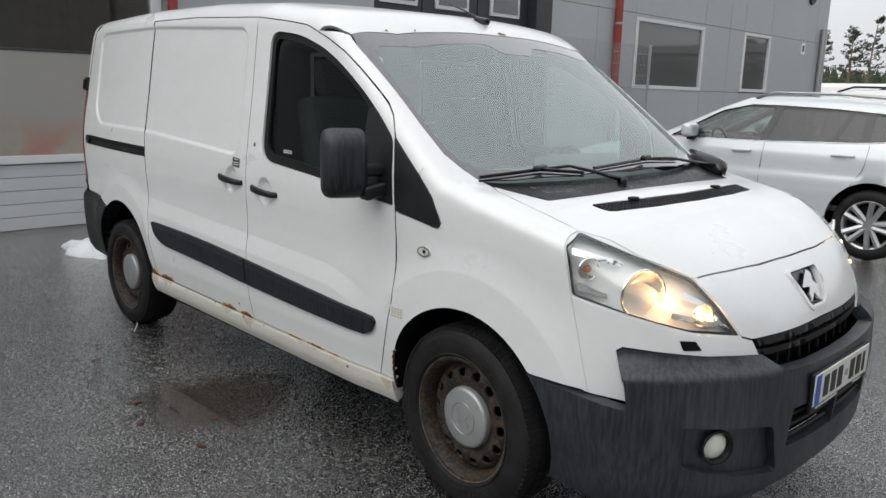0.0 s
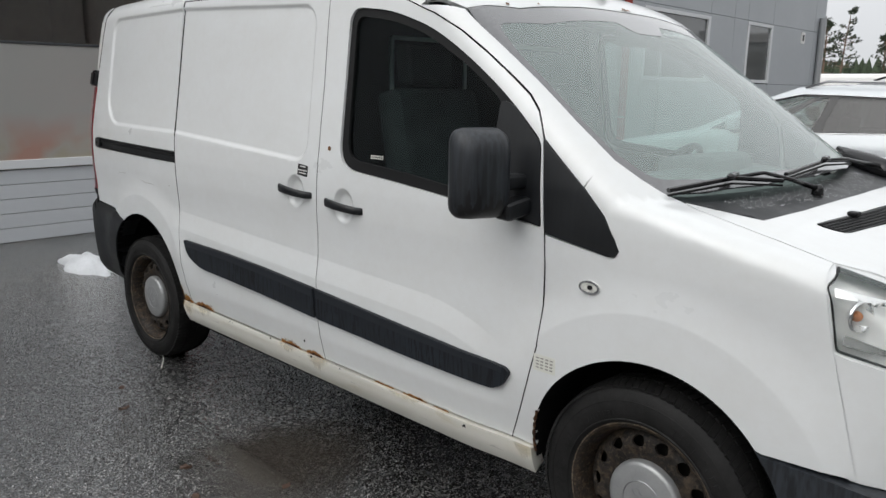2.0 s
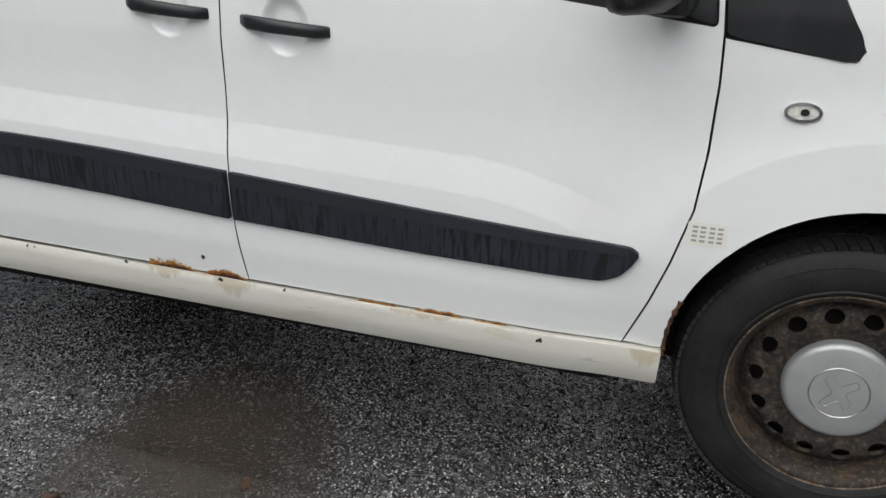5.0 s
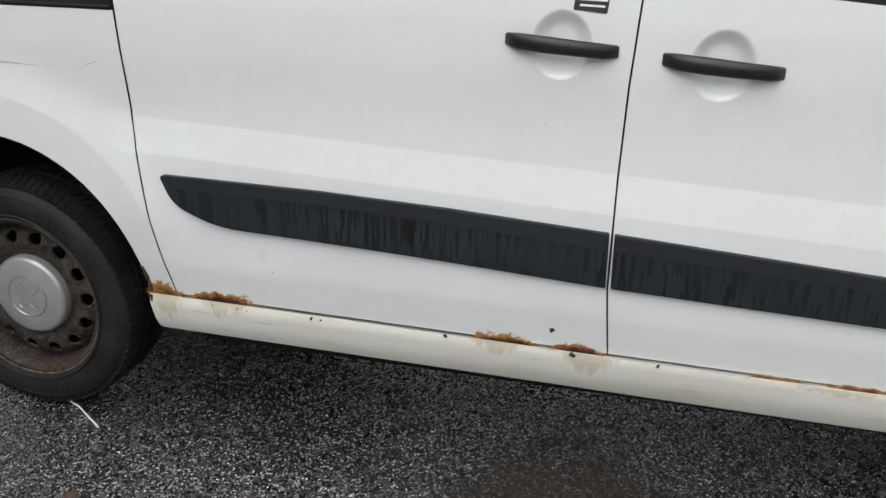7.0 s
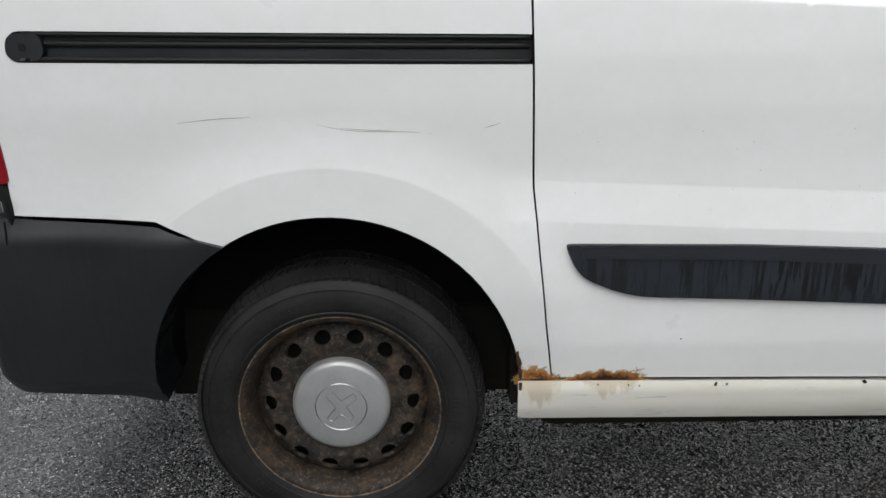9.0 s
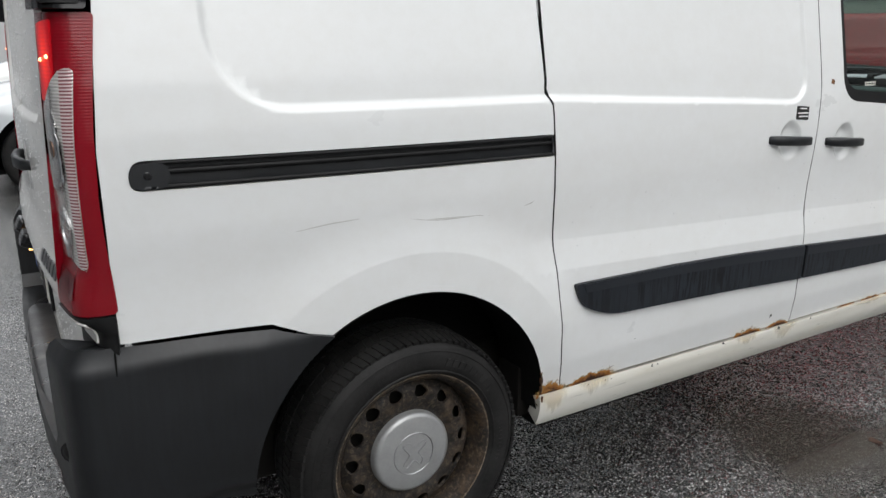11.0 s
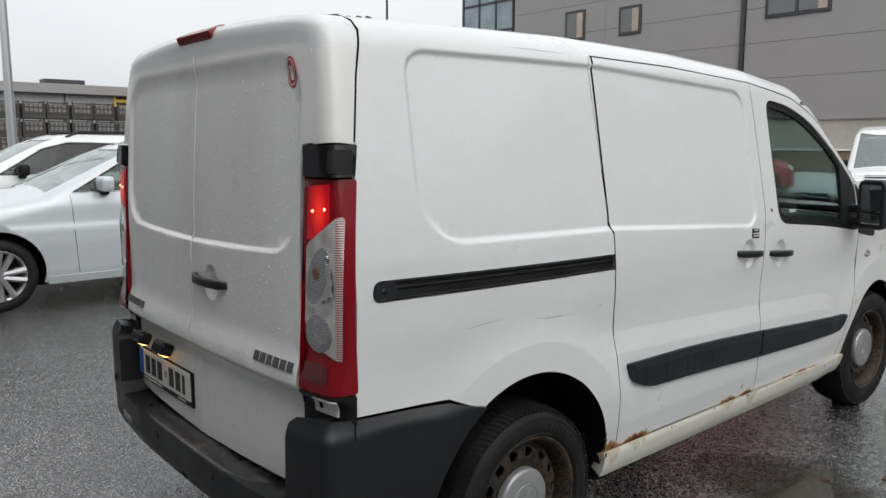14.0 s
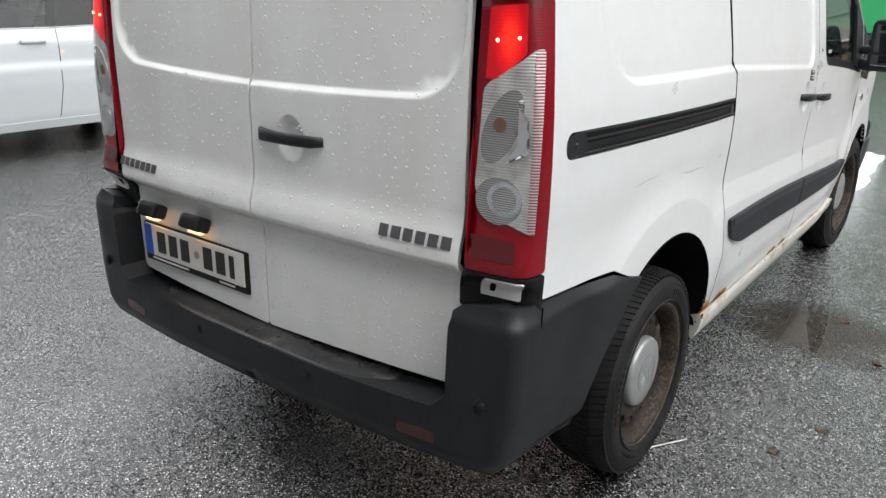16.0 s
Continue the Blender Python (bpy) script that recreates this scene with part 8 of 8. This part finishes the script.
def vehicle(name, spec, at, turn, paint_mat, label, category, rails=False, detail=True):
    t = thing(name, label, category, at, turn)
    f = vehicle_field(spec)
    px, pz = zip(*spec["profile"])
    r = spec.get("wheel", 0.34)
    z0 = 0.24
    # one flank and half the roof, then its mirror image
    low = []
    for ax in (spec["rear_axle"], spec["front_axle"]):
        low.append((ax, arc(ax, 0.36, r + 0.06, 196, -16, 22)))
    line = [(spec["rear"] + 0.16, z0 + 0.06), *low[0][1], *low[1][1], (spec["front"] - 0.22, z0 + 0.02)]
    side_pts = [tuple(q) for q in projected(f, np.array(line), SIDE, 0.0, 3.0, 0.0)]
    up = [(x, 0.0, float(np.interp(x, px, pz))) for x in np.linspace(spec["front"] - 0.05, spec["rear"] + 0.05, 24)]
    wins = [rounded(w, 0.03) for w in spec["windows"]]
    win3 = [[tuple(q) for q in projected(f, resampled(w, 0.05), SIDE, 0.0, 3.0, 0.0)] for w in wins]
    scr = spec["screen"]
    body = None
    for flip in sides:
        half_screen = [(scr[0], -0.002), (scr[1], -0.002), (scr[1] - 0.02, -spec["half"] * 0.45), (scr[1] - 0.10, -spec["half"] * scr[3]), (scr[0] + 0.02, -spec["half"] * scr[2]), (scr[0], -spec["half"] * 0.45)]
        s3 = [tuple(q) for q in projected(f, resampled(half_screen, 0.05), TOP, 0.0, 3.0, 0.2)]
        house = [rounded(spec["house"], 0.03)] if spec.get("house") else []
        cut = [[tuple(q) for q in projected(f, resampled(w, 0.05), SIDE, 0.0, 3.0, 0.0)] for w in house] or win3
        b = skin("body_side", flat(side_pts, HALF) + flat(up, HALF), HALF, paint_mat, t, f, holes=[flat(w, HALF) for w in cut] + [flat(s3, HALF)], step=0.05, depth=0.02, flip=flip, far=3.2, near=-1.5)
        for w in house:
            skin("pillar_trim", w, SIDE, gloss_black, b, f, holes=wins, off=-0.002, depth=0.006, step=0.05, flip=flip, far=3.0)
            p = projected(f, resampled(w, 0.06), SIDE, 0.002, 3.0, 0.0) * (1, -1 if flip else 1, 1)
            part("window_strip", tube(bmesh.new(), [tuple(q) for q in p], 0.0065, 5, True), chrome, b, smooth=True)
        for w in wins:
            skin("side_window", w, SIDE, car_front_glass if w is wins[0] else car_glass, b, f, off=-0.006, depth=0.0, step=0.08, flip=flip, far=3.0)
            if house:
                continue
            mid = np.mean(np.array(w), 0)
            skin("window_trim", [tuple(mid + (np.array(q) - mid) * 1.015 + 0.006 * np.sign(np.array(q) - mid)) for q in w], SIDE, trim_black, b, f, holes=[[tuple(mid + (np.array(q) - mid) * 0.985) for q in w]], off=0.003, depth=0.004, step=0.05, flip=flip, far=3.0)
        skin("front_screen", [q for q in half_screen], TOP, car_screen, b, f, off=-0.008, depth=0.0, step=0.08, flip=flip, far=3.0, near=0.2)
        if detail:
            if spec.get("chrome"):
                ch = spec["chrome"]
                p = projected(f, np.array(ch), SIDE, 0.006, 3.0, 0.0) * (1, -1 if flip else 1, 1)
                part("window_strip", tube(bmesh.new(), [tuple(q) for q in along(p, 24)], 0.010, 5), chrome, b)
            for x, z in spec["handles"]:
                q = projected(f, np.array([[x, z]]), SIDE, 0.018, 3.0, 0.0)[0] * (1, -1 if flip else 1, 1)
                part("door_handle", boxed((0.22, 0.035, 0.032), q, 0.012), paint_mat, b)
            for pts in spec["seams"]:
                p = projected(f, along(pts, 12), SIDE, 0.0005, 3.0, 0.0) * (1, -1 if flip else 1, 1)
                part("door_seam", tube(bmesh.new(), [tuple(q) for q in p], 0.003, 4), cavity, b)
            mx, mz = spec["mirror"]
            q = projected(f, np.array([[mx, mz]]), SIDE, 0.11, 3.0, 0.0)[0] * (1, -1 if flip else 1, 1)
            head = part("door_mirror", boxed((0.13, 0.22, 0.15), q, 0.05, (0, 0, 0), 4), spec.get("mirror_paint", paint_mat), b, smooth=True)
            part("mirror_foot", boxed((0.08, 0.16, 0.05), (q[0], q[1] - 0.08 * np.sign(q[1]), q[2] - 0.085), 0.015), trim_black, head)
        sk = rounded([(spec["rear_axle"] + r + 0.08, 0.225), (spec["front_axle"] - r - 0.08, 0.225), (spec["front_axle"] - r - 0.07, 0.30), (spec["rear_axle"] + r + 0.07, 0.30)], 0.01)
        skin("side_skirt", sk, SIDE, paint_mat if spec.get("painted_skirt") else trim_black, t, f, off=0.008, depth=0.03, step=0.08, flip=flip, far=3.0)
        for ax in (spec["rear_axle"], spec["front_axle"]):
            road_wheel(t, (ax, (1 if flip else -1) * (spec["half"] - 0.13), r), flip, r)
            part("wheel_liner", boxed((0.9, 0.10, 0.66), (ax, (1 if flip else -1) * (spec["half"] - 0.30), 0.52)), cavity, t)
        if rails:
            a, c = rails
            top_z = lambda x: float(np.interp(x, px, pz))
            pts = [(x, (1 if flip else -1) * (spec["half"] - 0.30), top_z(x) + (0.022 if 0 < k < 9 else -0.03)) for k, x in enumerate(np.linspace(a, c, 10))]
            part("roof_rail", tube(bmesh.new(), pts, 0.014, 6), spec.get("rail_paint", trim_black), t, smooth=True)
    w = spec["half"]
    nose = rounded([(-w + 0.06, 0.25), (w - 0.06, 0.25), (w - 0.05, 0.70), (w - 0.16, spec["hood"]), (0, spec["hood"] + 0.03), (-w + 0.16, spec["hood"]), (-w + 0.05, 0.70)], 0.04)
    face = skin("front_face", nose, FORE, paint_mat, t, f, step=0.06, off=0.004, depth=0.02, far=3.2)
    skin("front_grille", rounded(spec["grille"], 0.02), FORE, trim_black, face, f, off=0.010, depth=0.008, step=0.06, far=3.2)
    if spec.get("grille_bars"):
        for z in spec["grille_bars"]:
            skin("grille_bar", rounded([(-w * 0.80, z - 0.010), (w * 0.80, z - 0.010), (w * 0.80, z + 0.010), (-w * 0.80, z + 0.010)], 0.004), FORE, chrome, face, f, off=0.014, depth=0.006, step=0.06, far=3.2)
    skin("lower_intake", rounded([(-w * 0.72, 0.30), (w * 0.72, 0.30), (w * 0.66, 0.44), (-w * 0.66, 0.44)], 0.02), FORE, trim_black, face, f, off=0.010, depth=0.008, step=0.06, far=3.2)
    for s in (-1, 1):
        z = spec["lamp_z"]
        skin("headlamp", rounded([(s * (w - 0.06), z + 0.09), (s * (w - 0.34), z + 0.06), (s * (w - 0.36), z - 0.06), (s * (w - 0.10), z - 0.08)], 0.02), FORE, housing, face, f, off=0.012, depth=0.01, step=0.05, far=3.2)
    q = projected(f, np.array([[0.0, spec["plate_z"]]]), FORE, 0.02, 3.2, 0.0)[0]
    plate = part("number_plate", boxed((0.012, 0.52, 0.11), q, 0.003), plate_white, face)
    for y in (-0.16, -0.10, -0.04, 0.07, 0.13, 0.19):
        part("plate_bar", boxed((0.004, 0.042, 0.07), (q[0] + 0.007, y, q[2])), ink, plate)
    part("plate_band", boxed((0.004, 0.04, 0.104), (q[0] + 0.0075, -0.238, q[2])), plate_blue, plate)
    tail = rounded([(-w + 0.08, 0.28), (w - 0.08, 0.28), (w - 0.08, 0.9), (w - 0.2, spec["tail"]), (-w + 0.2, spec["tail"]), (-w + 0.08, 0.9)], 0.04)
    skin("rear_face", tail, BACK, paint_mat, t, f, step=0.06, off=0.004, depth=0.02, far=3.4)
    part("floor_pan", boxed((spec["front"] - spec["rear"] - 0.5, 2 * w - 0.5, 0.20), ((spec["front"] + spec["rear"]) / 2, 0, 0.34)), under, t)
    # cabin
    part("cabin_floor", boxed((2.6, 2 * w - 0.34, 0.05), (-0.3, 0, 0.46)), dash_grey, t)
    part("dashboard", boxed((0.50, 2 * w - 0.30, 0.20), (scr[0] - 0.22, 0, spec["belt"] - 0.10), 0.06), dash_grey, t)
    for y in (-0.38, 0.38):
        for x in spec["seats"]:
            s = part("car_seat", boxed((0.50, 0.48, 0.18), (x + 0.22, y, 0.62), 0.05), cloth, t)
            part("backrest", boxed((0.14, 0.46, 0.62), (x - 0.06, y, 0.95), 0.05, (0, -12, 0)), cloth, s)
            part("head_restraint", boxed((0.09, 0.26, 0.16), (x - 0.14, y, 1.33), 0.035, (0, -8, 0)), cloth, s)
    wheel_m = pose(spec["seats"][0] + 0.52, 0.38, spec["belt"] - 0.06, 0, -65, 0)
    part("steering_wheel", tube(bmesh.new(), [tuple(wheel_m @ Vector((0.18 * math.cos(u), 0.18 * math.sin(u), 0))) for u in np.linspace(0, 2 * math.pi, 25)[:-1]], 0.014, 6, True), trim_black, t, smooth=True)
    return t


WAGON = dict(
    profile=[(-2.48, 0.85), (-2.40, 1.08), (-2.20, 1.32), (-2.05, 1.43), (-1.60, 1.54), (-0.95, 1.585), (-0.30, 1.59), (-0.02, 1.57), (0.25, 1.47), (0.98, 1.13), (1.25, 1.07), (1.85, 0.96), (2.20, 0.84), (2.33, 0.65)],
    half=0.925, belt=1.09, tumble=0.20, flat=1.55, front=2.33, rear=-2.50, rear_axle=-1.45, front_axle=1.45, wheel=0.345,
    windows=[[(0.72, 1.115), (-0.28, 1.12), (-0.38, 1.45), (-0.10, 1.465), (0.22, 1.39)], [(-0.36, 1.12), (-1.00, 1.14), (-1.12, 1.44), (-0.46, 1.46)], [(-1.05, 1.145), (-1.27, 1.155), (-1.28, 1.415), (-1.17, 1.43)], [(-1.36, 1.16), (-1.98, 1.22), (-1.78, 1.37), (-1.36, 1.41)]],
    screen=(0.96, 0.14, 0.80, 0.64), chrome=None, handles=[(-0.12, 0.995), (-1.15, 1.01)],
    seams=[[(0.79, 1.08), (0.77, 0.6), (0.75, 0.32)], [(-0.35, 1.09), (-0.33, 0.6), (-0.28, 0.32)], [(-1.37, 1.12), (-1.36, 0.9), (-1.15, 0.55), (-1.0, 0.32)]],
    mirror=(0.48, 1.18), house=[(0.78, 1.098), (-0.30, 1.102), (-1.30, 1.136), (-2.02, 1.205), (-1.80, 1.392), (-1.36, 1.432), (-0.95, 1.462), (-0.45, 1.480), (-0.10, 1.484), (0.22, 1.408)], hood=0.88, grille=[(-0.42, 0.50), (0.42, 0.50), (0.46, 0.78), (-0.46, 0.78)], lamp_z=0.76, plate_z=0.47, tail=1.08, seats=(-0.15, -1.1), painted_skirt=True, rail_paint=dull_chrome)
vehicle("estate_car", WAGON, (1.03, 6.22, 0.0), 180, silver_car, "silver-white estate car with chrome window strips", "car", rails=(-1.9, -0.1))

SUV = dict(WAGON)
SUV.update(profile=[(x, z if z < 0.9 else z * 1.075) for x, z in WAGON["profile"]], belt=1.16, windows=[[(x, z * 1.075) for x, z in w] for w in WAGON["windows"]], house=[(x, z * 1.075) for x, z in WAGON["house"]], chrome=None, handles=[(-0.12, 1.06), (-1.15, 1.07)], mirror=(0.50, 1.25), mirror_paint=trim_black, rail_paint=trim_black)
vehicle("crossover_car", SUV, (0.92, 8.98, 0.0), 180, white_car, "white crossover car with black roof rails and mirrors", "car", rails=(-1.9, -0.1))

VAN = dict(
    profile=[(-2.48, 1.0), (-2.44, 1.80), (-2.30, 1.93), (-1.5, 1.97), (0.6, 1.97), (0.95, 1.90), (1.20, 1.70), (1.72, 1.16), (2.05, 1.08), (2.32, 0.95), (2.42, 0.70)],
    half=0.95, belt=1.12, tumble=0.12, flat=1.7, front=2.42, rear=-2.48, rear_axle=-1.45, front_axle=1.55, wheel=0.34, edge=0.16,
    windows=[[(1.50, 1.16), (0.55, 1.13), (0.58, 1.72), (0.86, 1.73), (1.12, 1.58)]],
    screen=(1.70, 1.10, 0.82, 0.74), chrome=None, handles=[(0.72, 1.02)],
    seams=[[(0.48, 1.75), (0.45, 0.9), (0.48, 0.34)], [(1.52, 1.10), (1.40, 0.7), (1.10, 0.5), (1.08, 0.34)], [(-0.75, 1.78), (-0.75, 0.34)]],
    mirror=(1.36, 1.22), mirror_paint=trim_black, hood=1.00, grille=[(-0.56, 0.80), (0.56, 0.80), (0.58, 0.94), (-0.58, 0.94)], grille_bars=(0.815, 0.925), lamp_z=0.87, plate_z=0.60, tail=1.75, seats=(0.65,))
FACED = dict(VAN)
FACED.update(hood=1.06, grille=[(-0.56, 0.88), (0.56, 0.88), (0.58, 1.02), (-0.58, 1.02)], grille_bars=(0.90, 0.95, 1.00), lamp_z=0.95, plate_z=0.66)
parked = vehicle("parked_van", FACED, (15.9, 3.25, 0.0), 200, white_car, "white van with a dark grille parked across the yard", "van")
part("nose_badge", lathe(bmesh.new(), [(0.055, -0.008), (0.070, -0.014), (0.078, -0.006), (0.070, 0.0), (0.055, 0.0)], 26, pose(2.375, 0, 0.95, 0, 0, 90)), chrome, parked, smooth=True)
for z, h in ((0.80, 0.07), (0.50, 0.12)):
    part("bumper_band", boxed((0.04, 1.50, h), (2.345, 0, z - 0.02), 0.02), trim_black, parked)
vehicle("red_van", VAN, (22.5, 11.0, 0.0), 300, red_car, "red delivery van parked before the grey hall", "van")
